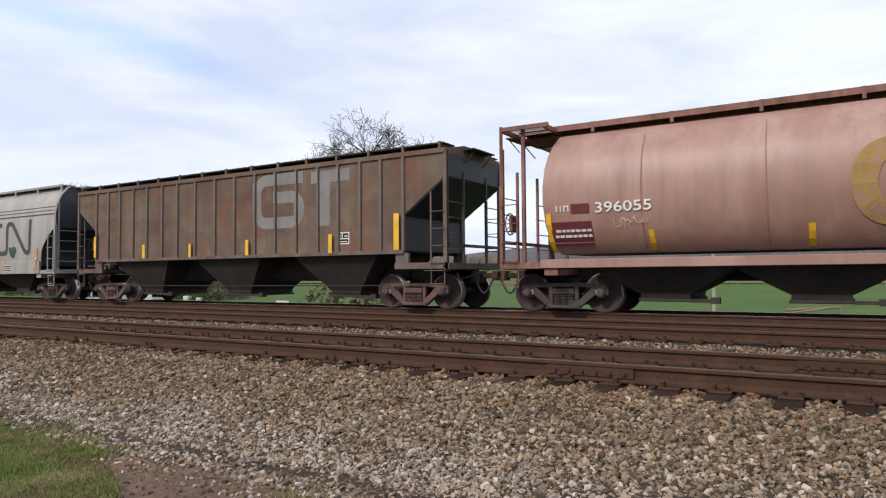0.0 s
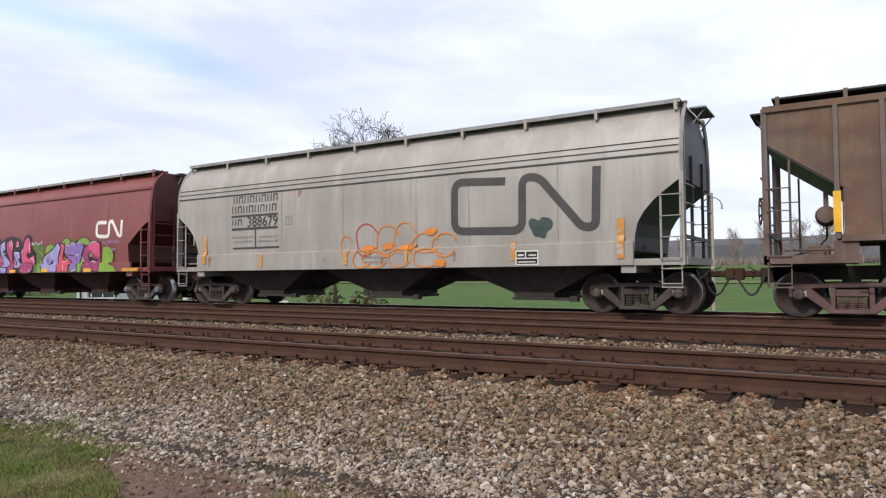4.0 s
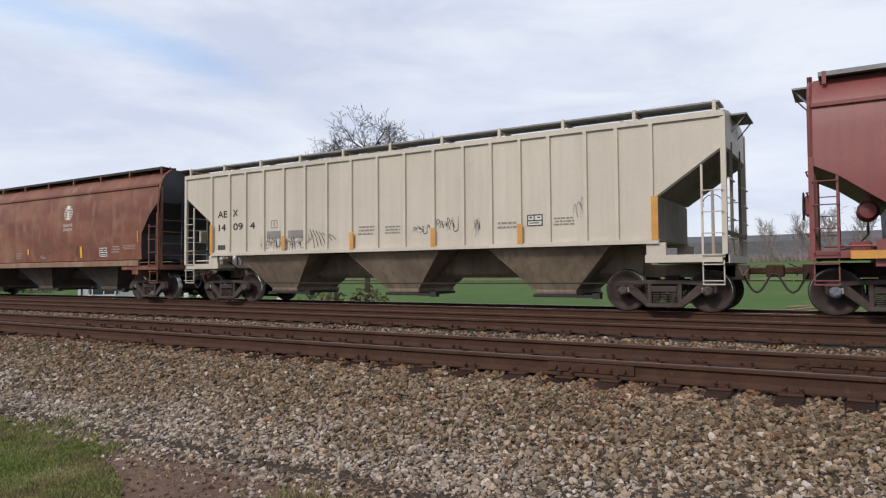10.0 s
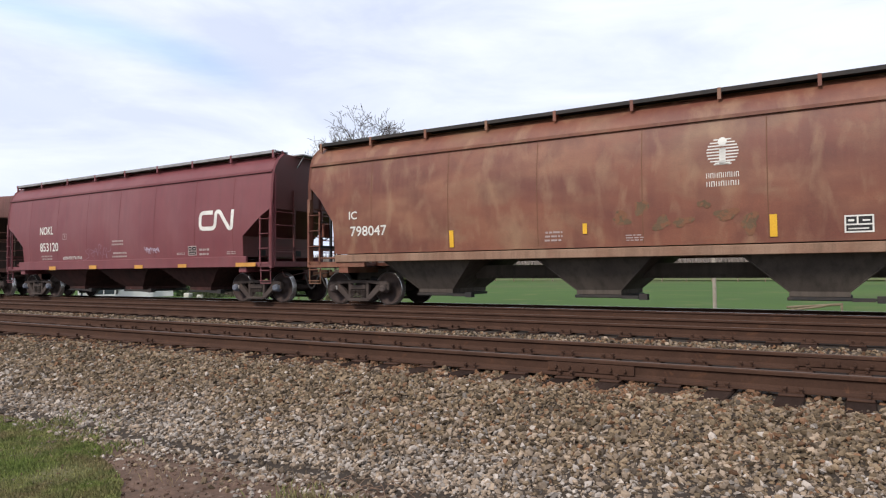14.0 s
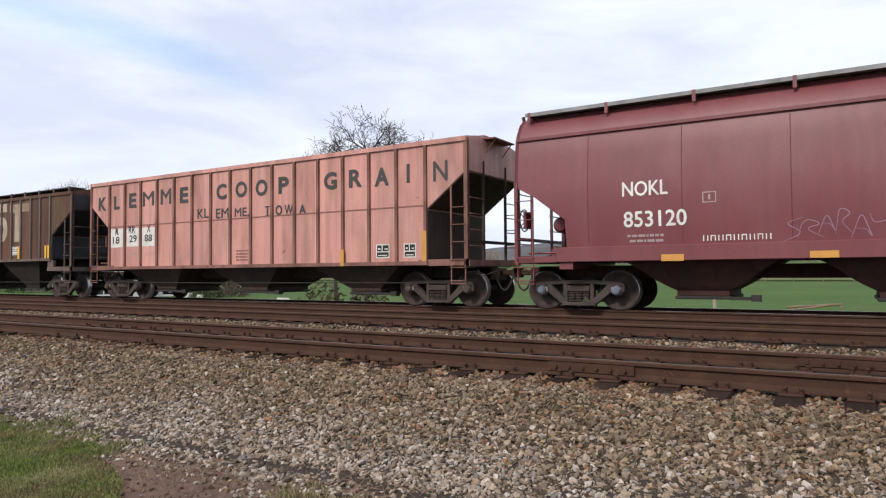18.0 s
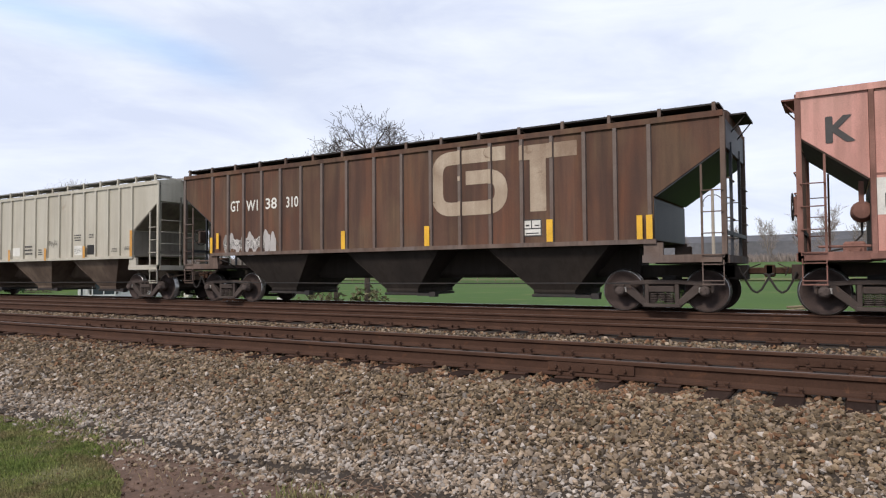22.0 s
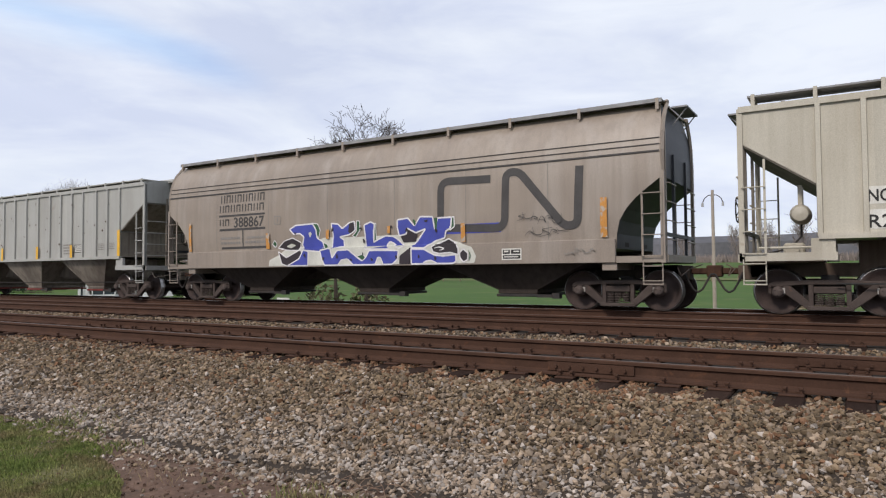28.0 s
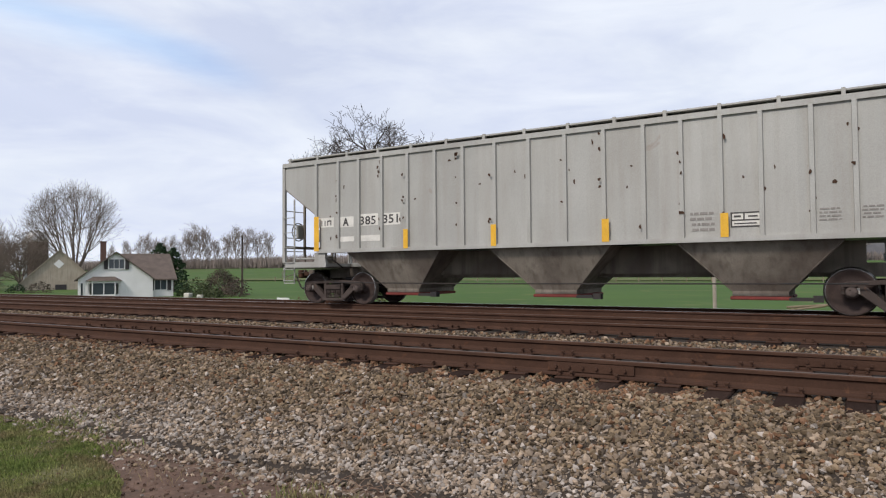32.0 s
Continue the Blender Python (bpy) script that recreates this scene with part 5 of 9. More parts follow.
def blob(bm, cx, cz, rx, rz, seed, n=28, rough=0.22, lean=0.0):
    """A rounded uneven patch of spray paint."""
    rng = random.Random(seed)
    ph = [rng.uniform(0, 6.28) for _ in range(4)]
    ring = []
    for i in range(n):
        a = 2 * math.pi * i / n
        k = 1 + rough * (0.5 * math.sin(2 * a + ph[0]) + 0.35 * math.sin(3 * a + ph[1]) + 0.25 * math.sin(5 * a + ph[2]))
        z = rz * k * math.sin(a)
        ring.append((cx + rx * k * math.cos(a) + lean * z, cz + z))
    rows = [[bm.verts.new((cx + (x - cx) * s, 0, cz + (z - cz) * s)) for x, z in ring] for s in (1.0, 0.66, 0.33)]
    mid = bm.verts.new((cx, 0, cz))
    for r0, r1 in zip(rows, rows[1:]):
        for i in range(n):
            j = (i + 1) % n
            bm.faces.new((r0[i], r0[j], r1[j], r1[i]))
    for i in range(n):
        bm.faces.new((rows[-1][i], rows[-1][(i + 1) % n], mid))


def spray(key, pts, w, mat, lift, r=0.12, name="graffiti_stroke", taper=False):
    bm = bmesh.new()
    ribbon(bm, dense(rounded(pts, r), 0.07), w, taper)
    lay(key, bm, name, mat, lift)


strip_on("b", 6.56, 6.73, 1.56, 2.52, "yellow")
strip_on("b", 4.32, 4.45, 1.53, 2.06, "yellow")
strip_on("b", 1.00, 1.13, 1.54, 2.01, "yellow")
strip_on("b", -4.10, -3.95, 1.55, 2.02, "yellow")
strip_on("b", -1.65, -1.54, 1.54, 1.98, "yellow")
strip_on("b", -6.97, -6.84, 1.63, 2.39, "yellow")
placard("b", 4.55, 5.01, 1.77, 2.10, "white_paint")
strip_on("i", 6.56, 6.68, 1.56, 2.07, "yellow")
strip_on("i", 6.76, 6.89, 1.56, 2.07, "yellow")
strip_on("i", 4.51, 4.66, 1.57, 2.08, "yellow")
strip_on("i", 1.18, 1.33, 1.56, 2.07, "yellow")
strip_on("i", -1.56, -1.42, 1.55, 2.05, "yellow")
strip_on("i", -6.95, -6.84, 1.55, 2.05, "yellow")
strip_on("i", -6.66, -6.55, 1.68, 2.18, "yellow")
letters("i", -6.09, -5.68, 2.83, 3.16, "GT", "white_paint")
letters("i", -5.39, -4.89, 2.81, 3.14, "W1", "white_paint")
letters("i", -4.56, -4.09, 2.83, 3.16, "38", "white_paint")
letters("i", -3.71, -3.23, 2.83, 3.15, "310", "white_paint")
for k in range(9):
    bm = bmesh.new()
    blob(bm, -6.25 + 0.25 * k, 1.82 + 0.06 * math.sin(2.1 * k), 0.16, 0.24 + 0.06 * math.cos(1.7 * k), 400 + k, 22, 0.45)
    lay("i", bm, "graffiti_fill", "pale_grey" if k % 3 else "faint_grey", 0.006 + 0.0008 * k)
scribble("i", -6.42, -4.02, 1.58, 2.10, "grey_paint", 14, 3)
for k in range(5):
    scribble("i", -6.38 + 0.44 * k, -5.88 + 0.44 * k, 1.60, 2.08 + 0.04 * (k % 2), "patch_white", 4, 3)
placard("i", 3.90, 4.36, 1.71, 2.11, "grey_paint")
letters("e", -6.71, -6.28, 2.67, 2.88, "AE", "black_paint")
letters("e", -6.01, -5.79, 2.68, 2.89, "X", "black_paint")
letters("e", -6.67, -6.34, 2.25, 2.46, "14", "black_paint")
letters("e", -6.00, -5.57, 2.25, 2.47, "09", "black_paint")
letters("e", -5.25, -5.04, 2.26, 2.47, "4", "black_paint")
strip_on("e", -7.00, -6.87, 1.53, 2.45, "orange_strip")
strip_on("e", -3.85, -3.73, 1.58, 2.00, "orange_strip")
strip_on("e", -1.29, -1.16, 1.53, 2.00, "orange_strip")
strip_on("e", 1.34, 1.47, 1.54, 2.01, "orange_strip")
strip_on("e", 3.75, 3.88, 1.54, 2.01, "orange_strip")
strip_on("e", 6.84, 6.98, 1.54, 2.46, "orange_strip")
placard("e", 3.97, 4.36, 1.95, 2.22, "grey_paint")
box_outline("e", -4.36, -4.10, 2.25, 2.48, "faint_grey")
patch_on("e", -4.53, -3.96, 1.93, 2.16, "faint_grey")
patch_on("e", -3.67, -3.06, 1.92, 2.15, "faint_grey")
patch_on("e", -6.71, -6.36, 1.65, 1.80, "grey_paint")
for k in range(6):
    scribble("e", -4.84 + 0.32 * k, -4.35 + 0.32 * k, 1.52 + 0.03 * (k % 3), 1.98 + 0.12 * (k % 2), "grey_paint" if k % 2 else "faint_grey", 5, 3)
for k in range(7):
    worm("e", [(-2.82 + 0.12 * k, 2.16 - 0.03 * k), (-2.70 + 0.12 * k, 1.95), (-2.62 + 0.13 * k, 1.60 + 0.04 * k)], 0.022, "grey_paint")
scribble("e", 0.77, 1.28, 1.86, 2.20, "grey_paint", 5, 3)
scribble("e", 1.48, 2.08, 1.82, 2.30, "grey_paint", 6, 3)
scribble("e", 2.55, 2.72, 1.75, 2.27, "faint_grey", 5, 3)
scribble("e", 5.10, 5.45, 2.0, 2.6, "faint_grey", 4, 2)
small_print("e", -1.08, -0.50, 1.92, 2.20, 3, "faint_grey")
small_print("e", -0.15, 0.35, 1.92, 2.16, 3, "faint_grey")
small_print("e", 3.15, 3.70, 1.92, 2.12, 2, "faint_grey")
small_print("e", 4.63, 5.12, 1.94, 2.15, 3, "faint_grey")
letters("h", -7.55, -7.07, 3.24, 3.74, "K", "grey_paint")
letters("h", -6.60, -6.25, 3.24, 3.73, "L", "grey_paint")
letters("h", -5.70, -5.28, 3.25, 3.77, "E", "grey_paint")
letters("h", -4.91, -4.29, 3.27, 3.77, "M", "grey_paint")
letters("h", -3.93, -3.37, 3.27, 3.79, "M", "grey_paint")
letters("h", -2.92, -2.49, 3.25, 3.78, "E", "grey_paint")
letters("h", -1.12, -0.64, 3.25, 3.75, "C", "grey_paint")
letters("h", -0.24, 0.28, 3.26, 3.76, "O", "grey_paint")
letters("h", 0.65, 1.16, 3.24, 3.75, "O", "grey_paint")
letters("h", 1.61, 2.03, 3.25, 3.76, "P", "grey_paint")
letters("h", 3.39, 3.87, 3.24, 3.74, "G", "grey_paint")
letters("h", 4.30, 4.76, 3.24, 3.74, "R", "grey_paint")
letters("h", 5.19, 5.66, 3.21, 3.71, "A", "grey_paint")
letters("h", 6.23, 6.33, 3.23, 3.73, "I", "grey_paint")
letters("h", 7.05, 7.48, 3.20, 3.72, "N", "grey_paint")
letters("h", -2.03, -1.48, 2.70, 3.01, "KL", "grey_paint")
letters("h", -1.14, -0.54, 2.66, 2.97, "EM", "grey_paint")
letters("h", -0.27, 0.36, 2.62, 2.94, "ME,", "grey_paint")
letters("h", 1.12, 1.19, 2.61, 2.92, "I", "grey_paint")
patch_on("h", 1.06, 1.25, 2.605, 2.645, "grey_paint", "serif")
patch_on("h", 1.06, 1.25, 2.885, 2.925, "grey_paint", "serif")
letters("h", 1.49, 1.77, 2.62, 2.93, "O", "grey_paint")
letters("h", 1.86, 2.20, 2.61, 2.92, "W", "grey_paint")
letters("h", 2.43, 2.72, 2.60, 2.89, "A", "grey_paint")
patch_on("h", -6.78, -6.05, 1.87, 2.54, "patch_white")
patch_on("h", -5.83, -5.14, 1.88, 2.53, "patch_white")
patch_on("h", -4.94, -4.25, 1.87, 2.52, "patch_white")
letters("h", -6.49, -6.29, 2.32, 2.56, "R", "black_paint")
letters("h", -5.71, -5.33, 2.35, 2.60, "RR", "black_paint")
letters("h", -4.66, -4.48, 2.35, 2.60, "X", "black_paint")
letters("h", -6.65, -6.24, 2.00, 2.26, "18", "black_paint")
letters("h", -5.66, -5.24, 2.03, 2.28, "29", "black_paint")
letters("h", -4.80, -4.38, 2.03, 2.28, "88", "black_paint")
placard("h", 5.23, 5.67, 1.28, 1.65, "patch_white")
placard("h", 6.13, 6.51, 1.28, 1.65, "patch_white")
strip_on("h", 4.05, 4.17, 1.08, 1.54, "orange_strip")
strip_on("h", 6.74, 6.88, 1.18, 1.95, "orange_strip")
scribble("h", -5.78, -5.17, 1.34, 1.82, "chalk", 5, 2)
scribble("h", -4.86, -4.2, 1.37, 1.79, "chalk", 5, 2)
scribble("h", -3.92, -3.33, 1.36, 1.7, "chalk", 5, 2)
scribble("h", -3.02, -2.4, 1.32, 1.71, "chalk", 5, 2)
small_print("h", -0.23, 0.33, 1.29, 1.67, 4, "h_dark")
patch_on("j", -6.21, -5.70, 2.07, 2.39, "patch_white")
patch_on("j", -5.48, -4.98, 2.05, 2.36, "patch_white")
patch_on("j", -6.21, -5.69, 1.62, 1.97, "patch_white")
patch_on("j", -5.51, -5.00, 1.61, 1.95, "patch_white")
patch_on("j", -4.82, -4.22, 1.61, 1.96, "patch_white")
patch_on("j", -1.37, -0.77, 1.68, 2.03, "patch_white")
patch_on("j", 3.19, 3.71, 1.64, 2.00, "patch_white")
letters("j", -6.14, -5.77, 2.11, 2.34, "NO", "black_paint")
letters("j", -5.41, -5.05, 2.08, 2.31, "KL", "black_paint")
letters("j", -6.14, -5.77, 1.64, 1.88, "R2", "black_paint")
letters("j", -5.40, -5.03, 1.64, 1.87, "06", "black_paint")
letters("j", -4.73, -4.29, 1.66, 1.90, "59", "black_paint")
strip_on("j", 6.78, 6.92, 1.53, 2.45, "orange_strip")
strip_on("j", 3.89, 4.03, 1.52, 1.97, "orange_strip")
strip_on("j", 1.21, 1.36, 1.47, 1.95, "orange_strip")
strip_on("j", -1.55, -1.41, 1.48, 1.95, "orange_strip")
strip_on("j", -4.19, -4.06, 1.52, 1.96, "orange_strip")
placard("j", 4.05, 4.54, 1.65, 2.01, "black_paint")
scribble("j", 1.42, 2.02, 1.92, 2.28, "grey_paint", 9, 3)
scribble("j", 3.22, 3.68, 1.68, 1.95, "grey_paint", 5, 2)
small_print("j", -0.41, 0.19, 1.72, 2.15, 3, "grey_paint")
small_print("j", 0.62, 0.94, 1.69, 1.96, 3, "grey_paint")
small_print("j", 3.19, 3.63, 2.18, 2.46, 3, "grey_paint")
small_print("j", 4.14, 4.45, 2.27, 2.44, 3, "grey_paint")
small_print("j", 5.58, 5.91, 1.72, 1.87, 3, "grey_paint")
small_print("j", 6.34, 6.67, 1.76, 1.91, 3, "grey_paint")
strip_on("l", -6.99, -6.81, 1.51, 2.49, "yellow")
strip_on("l", -3.91, -3.77, 1.52, 2.02, "yellow")
strip_on("l", -1.36, -1.22, 1.51, 2.03, "yellow")
strip_on("l", 1.36, 1.52, 1.53, 2.03, "yellow")
strip_on("l", 3.78, 3.93, 1.55, 2.03, "yellow")
strip_on("l", 6.79, 6.95, 1.56, 2.49, "yellow")
patch_on("l", -6.87, -6.33, 2.18, 2.45, "patch_white")
patch_on("l", -6.11, -5.62, 2.16, 2.45, "patch_white")
patch_on("l", -5.41, -4.78, 2.17, 2.49, "patch_white")
patch_on("l", -4.63, -4.06, 2.16, 2.48, "patch_white")
patch_on("l", -6.12, -5.61, 1.76, 1.90, "patch_white")
patch_on("l", -5.37, -4.68, 1.75, 1.91, "patch_white")
letters("l", -6.00, -5.79, 2.19, 2.42, "A", "grey_paint")
letters("l", -5.40, -4.86, 2.20, 2.43, "385", "grey_paint")
letters("l", -4.62, -4.13, 2.21, 2.44, "351", "grey_paint")
letter_blocks("l", -6.81, -6.38, 2.18, 2.41, 2, "grey_paint")
placard("l", 3.96, 4.51, 1.74, 2.04, "grey_paint")
small_print("l", 3.19, 3.66, 1.68, 2.12, 4, "faint_grey")
small_print("l", 5.48, 5.86, 1.80, 2.07, 4, "faint_grey")
small_print("l", 6.17, 6.51, 1.82, 2.08, 4, "faint_grey")
letter_blocks("c", -5.39, -3.43, 3.07, 3.42, 8, "grey_paint")
letter_blocks("c", -5.43, -3.47, 2.76, 3.12, 8, "grey_paint")
patch_on("c", -5.43, -3.45, 2.71, 2.78, "grey_paint", "rule_line")
patch_on("c", -5.42, -3.46, 2.31, 2.39, "grey_paint", "rule_line")
patch_on("c", -5.37, -3.40, 1.73, 1.79, "grey_paint", "rule_line")
patch_on("c", -4.41, -4.35, 1.78, 2.32, "grey_paint", "rule_line")
letter_blocks("c", -5.42, -4.93, 2.40, 2.71, 2, "grey_paint")
letters("c", -4.72, -3.45, 2.40, 2.71, "388679", "grey_paint")
small_print("c", -5.39, -4.48, 1.92, 2.19, 2, "faint_grey")
small_print("c", -4.32, -3.43, 1.91, 2.17, 2, "faint_grey")
small_print("c", -0.27, 0.59, 1.21, 1.46, 2, "faint_grey")
box_outline("c", -3.14, -2.88, 2.40, 2.66, "faint_grey")
M["rust_weep"] = plain("rust_weep", (0.30, 0.145, 0.055), 0.8, (0.34, 0.25, 0.18), 0.5)
for k, (x, z, w, h) in enumerate(((-2.60, 3.30, 0.05, 0.10), (-1.6, 1.32, 0.07, 0.05), (0.4, 1.30, 0.04, 0.10), (-6.4, 1.42, 0.05, 0.16), (2.6, 1.36, 0.04, 0.12))):
    bm = bmesh.new()
    blob(bm, x, z, w, h, 700 + k, 20, 0.5)
    lay("c", bm, "rust_stain", "rust_weep", 0.012)
strip_on("c", -6.72, -6.56, 1.30, 2.19, "faded_orange")
strip_on("c", -4.16, -4.04, 1.17, 1.55, "faded_orange")
strip_on("c", -0.92, -0.78, 1.19, 1.56, "faded_orange")
strip_on("c", 1.12, 1.21, 1.22, 1.67, "faded_orange")
worm("c", [(3.99, 3.11), (2.6, 3.19), (2.59, 1.97), (4.42, 1.92), (4.43, 3.16), (4.84, 3.15), (5.88, 1.93), (6.18, 1.94), (6.22, 3.27)], 0.19, "grey_paint")
strip_on("c", 6.65, 6.81, 1.22, 2.09, "faded_orange")
strip_on("c", 4.14, 4.26, 1.22, 1.65, "faded_orange")
placard("c", 4.26, 4.84, 1.11, 1.45, "patch_white")
letter_blocks("k", -5.53, -3.55, 3.03, 3.41, 8, "grey_paint")
letter_blocks("k", -5.58, -3.57, 2.74, 3.09, 8, "grey_paint")
patch_on("k", -5.58, -3.56, 2.67, 2.73, "grey_paint", "rule_line")
patch_on("k", -5.56, -3.54, 2.23, 2.30, "grey_paint", "rule_line")
patch_on("k", -5.47, -3.46, 1.66, 1.73, "grey_paint", "rule_line")
patch_on("k", -4.53, -4.48, 1.71, 2.23, "grey_paint", "rule_line")
letter_blocks("k", -5.58, -5.08, 2.33, 2.65, 2, "grey_paint")
letters("k", -4.90, -3.60, 2.32, 2.64, "388867", "grey_paint")
small_print("k", -5.56, -4.62, 1.80, 2.10, 2, "faint_grey")
small_print("k", -4.42, -3.50, 1.81, 2.09, 2, "faint_grey")
box_outline("k", -3.17, -2.91, 2.34, 2.59, "faint_grey")
strip_on("k", -6.98, -6.87, 1.62, 2.53, "faded_orange")
strip_on("k", -3.48, -3.34, 1.62, 2.09, "faded_orange")
strip_on("k", -1.13, -1.02, 1.85, 2.11, "faded_orange")
strip_on("k", 0.99, 1.08, 1.93, 2.12, "faded_orange")
strip_on("k", 3.22, 3.34, 1.63, 2.09, "faded_orange")
worm("k", [(4.03, 3.13), (2.63, 3.17), (2.62, 2.0), (4.4, 1.93), (4.44, 3.24), (4.78, 3.25), (5.88, 1.92), (6.2, 1.93), (6.26, 3.25)], 0.19, "grey_paint")
strip_on("k", 6.73, 6.88, 1.63, 2.50, "faded_orange")
placard("k", 4.34, 4.85, 1.17, 1.44, "patch_white")
scribble("k", 4.75, 5.80, 1.98, 2.30, "grey_paint", 6, 3)
scribble("k", 4.95, 5.95, 1.68, 1.95, "grey_paint", 5, 3)
scribble("k", 5.9, 6.6, 1.22, 1.42, "faint_grey", 6, 3)
letters("d", -4.92, -4.00, 2.48, 2.85, "NOKL", "white_paint")
letters("d", -4.92, -3.58, 1.89, 2.25, "853203", "white_paint")
letters("d", -5.62, -5.20, 1.93, 2.04, "CANT", "white_paint")
letters("d", -5.79, -4.89, 1.78, 1.89, "STOP WONT", "white_paint")
letters("d", -5.51, -4.98, 1.63, 1.74, "STOP!", "white_paint")
small_print("d", -4.87, -4.12, 1.50, 1.77, 2, "faint_white")
box_outline("d", -3.34, -3.11, 2.26, 2.51, "faint_white")
worm("d", [(5.15, 2.89), (4.56, 2.91), (4.55, 2.41), (5.3, 2.37), (5.33, 2.92), (5.51, 2.92), (5.9, 2.38), (6.05, 2.39), (6.07, 2.94)], 0.13, "white_paint")
strip_on("d", -4.11, -3.62, 1.12, 1.26, "yellow")
strip_on("d", -1.41, -0.98, 1.12, 1.24, "yellow")
strip_on("d", 0.97, 1.42, 1.13, 1.26, "yellow")
strip_on("d", 3.88, 4.35, 1.11, 1.24, "yellow")
strip_on("d", -7.04, -6.06, 1.08, 1.23, "orange_strip")
strip_on("d", 6.22, 7.14, 1.11, 1.23, "orange_strip")
letters("g", -5.13, -4.18, 2.48, 2.80, "NOKL", "white_paint")
letters("g", -5.11, -3.81, 1.82, 2.16, "853120", "white_paint")
letter_blocks("g", -3.53, -2.24, 1.45, 1.63, 9, "white_paint")
worm("g", [(5.08, 2.85), (4.49, 2.86), (4.48, 2.35), (5.19, 2.34), (5.23, 2.86), (5.4, 2.87), (5.84, 2.31), (5.96, 2.33), (6.0, 2.9)], 0.13, "white_paint")
strip_on("g", -4.32, -3.87, 1.09, 1.23, "orange_strip")
strip_on("g", -1.62, -1.15, 1.11, 1.24, "orange_strip")
strip_on("g", 1.12, 1.58, 1.10, 1.22, "orange_strip")
strip_on("g", 3.46, 3.89, 1.11, 1.22, "orange_strip")
strip_on("g", 6.21, 7.08, 1.11, 1.23, "orange_strip")
placard("g", 3.86, 4.28, 1.50, 1.81, "faint_white")
scribble("g", 1.58, 2.35, 1.58, 1.88, "violet_white", 8, 4)
scribble("g", -2.01, -0.38, 1.43, 2.07, "violet_grey", 6, 3)
small_print("g", -0.34, 0.36, 1.94, 2.17, 2, "faint_white")
small_print("g", -0.34, 0.55, 1.50, 1.75, 2, "faint_white")
small_print("g", 3.26, 3.70, 1.53, 1.62, 2, "faint_white")
small_print("g", 4.38, 4.89, 1.49, 1.77, 2, "faint_white")
small_print("g", 5.69, 6.10, 1.50, 1.62, 2, "faint_white")
small_print("g", -5.06, -4.28, 1.49, 1.71, 2, "faint_white")
box_outline("g", -3.50, -3.24, 2.26, 2.48, "faint_white")
letters("f", -6.76, -6.48, 2.35, 2.57, "IC", "white_paint")
letters("f", -6.72, -5.50, 1.89, 2.16, "798047", "white_paint")
letter_blocks("f", 2.48, 3.11, 2.71, 2.87, 8, "white_paint")
letter_blocks("f", 2.48, 3.11, 2.54, 2.70, 7, "white_paint")
placard("f", 4.85, 5.31, 1.56, 1.88, "white_paint")
strip_on("f", 3.62, 3.75, 1.53, 1.96, "yellow")
strip_on("f", -3.57, -3.45, 1.51, 1.93, "yellow")
strip_on("f", -0.12, -0.02, 1.72, 1.95, "yellow")
strip_on("f", 7.14, 7.20, 2.02, 2.42, "orange_strip")
small_print("f", 5.59, 6.08, 1.68, 1.96, 3, "faint_white")
small_print("f", 6.27, 7.00, 1.79, 1.96, 3, "faint_white")
small_print("f", -1.04, -0.60, 1.57, 1.84, 3, "faint_white")
small_print("f", 0.81, 1.21, 1.53, 1.69, 3, "faint_white")
M["worn_olive"] = plain("worn_olive_spray", (0.155, 0.102, 0.062), 0.8, (0.205, 0.095, 0.055), 0.46)
for k in range(7):
    bm = bmesh.new()
    blob(bm, 0.75 + 0.42 * k, 2.02 + 0.22 * math.sin(1.9 * k), 0.16 + 0.05 * math.cos(2.3 * k), 0.13 + 0.05 * math.sin(1.3 * k), 510 + k, 22, 0.5)
    lay("f", bm, "worn_graffiti", "worn_olive", 0.006 + 0.0008 * k)
letter_blocks("a", -6.85, -6.49, 2.26, 2.47, 2, "white_paint")
patch_on("a", -6.47, -6.05, 2.25, 2.46, "oxide_paint")
letters("a", -5.91, -4.69, 2.24, 2.47, "396055", "white_paint")
patch_on("a", -6.97, -6.01, 1.54, 2.07, "oxide_paint")
small_print("a", -6.91, -6.03, 1.71, 1.95, 2, "white_paint")
strip_on("a", -7.07, -6.95, 1.39, 2.28, "yellow")
strip_on("a", -4.79, -4.68, 1.40, 1.83, "yellow")
strip_on("a", -1.81, -1.69, 1.40, 1.83, "yellow")
scribble("a", -5.49, -4.79, 1.84, 2.18, "chalk", 6, 3)

# Big two-letter emblems on the brown ribbed cars: painted on the sheets, and on the posts that cross them.
RIB_X = POST_X


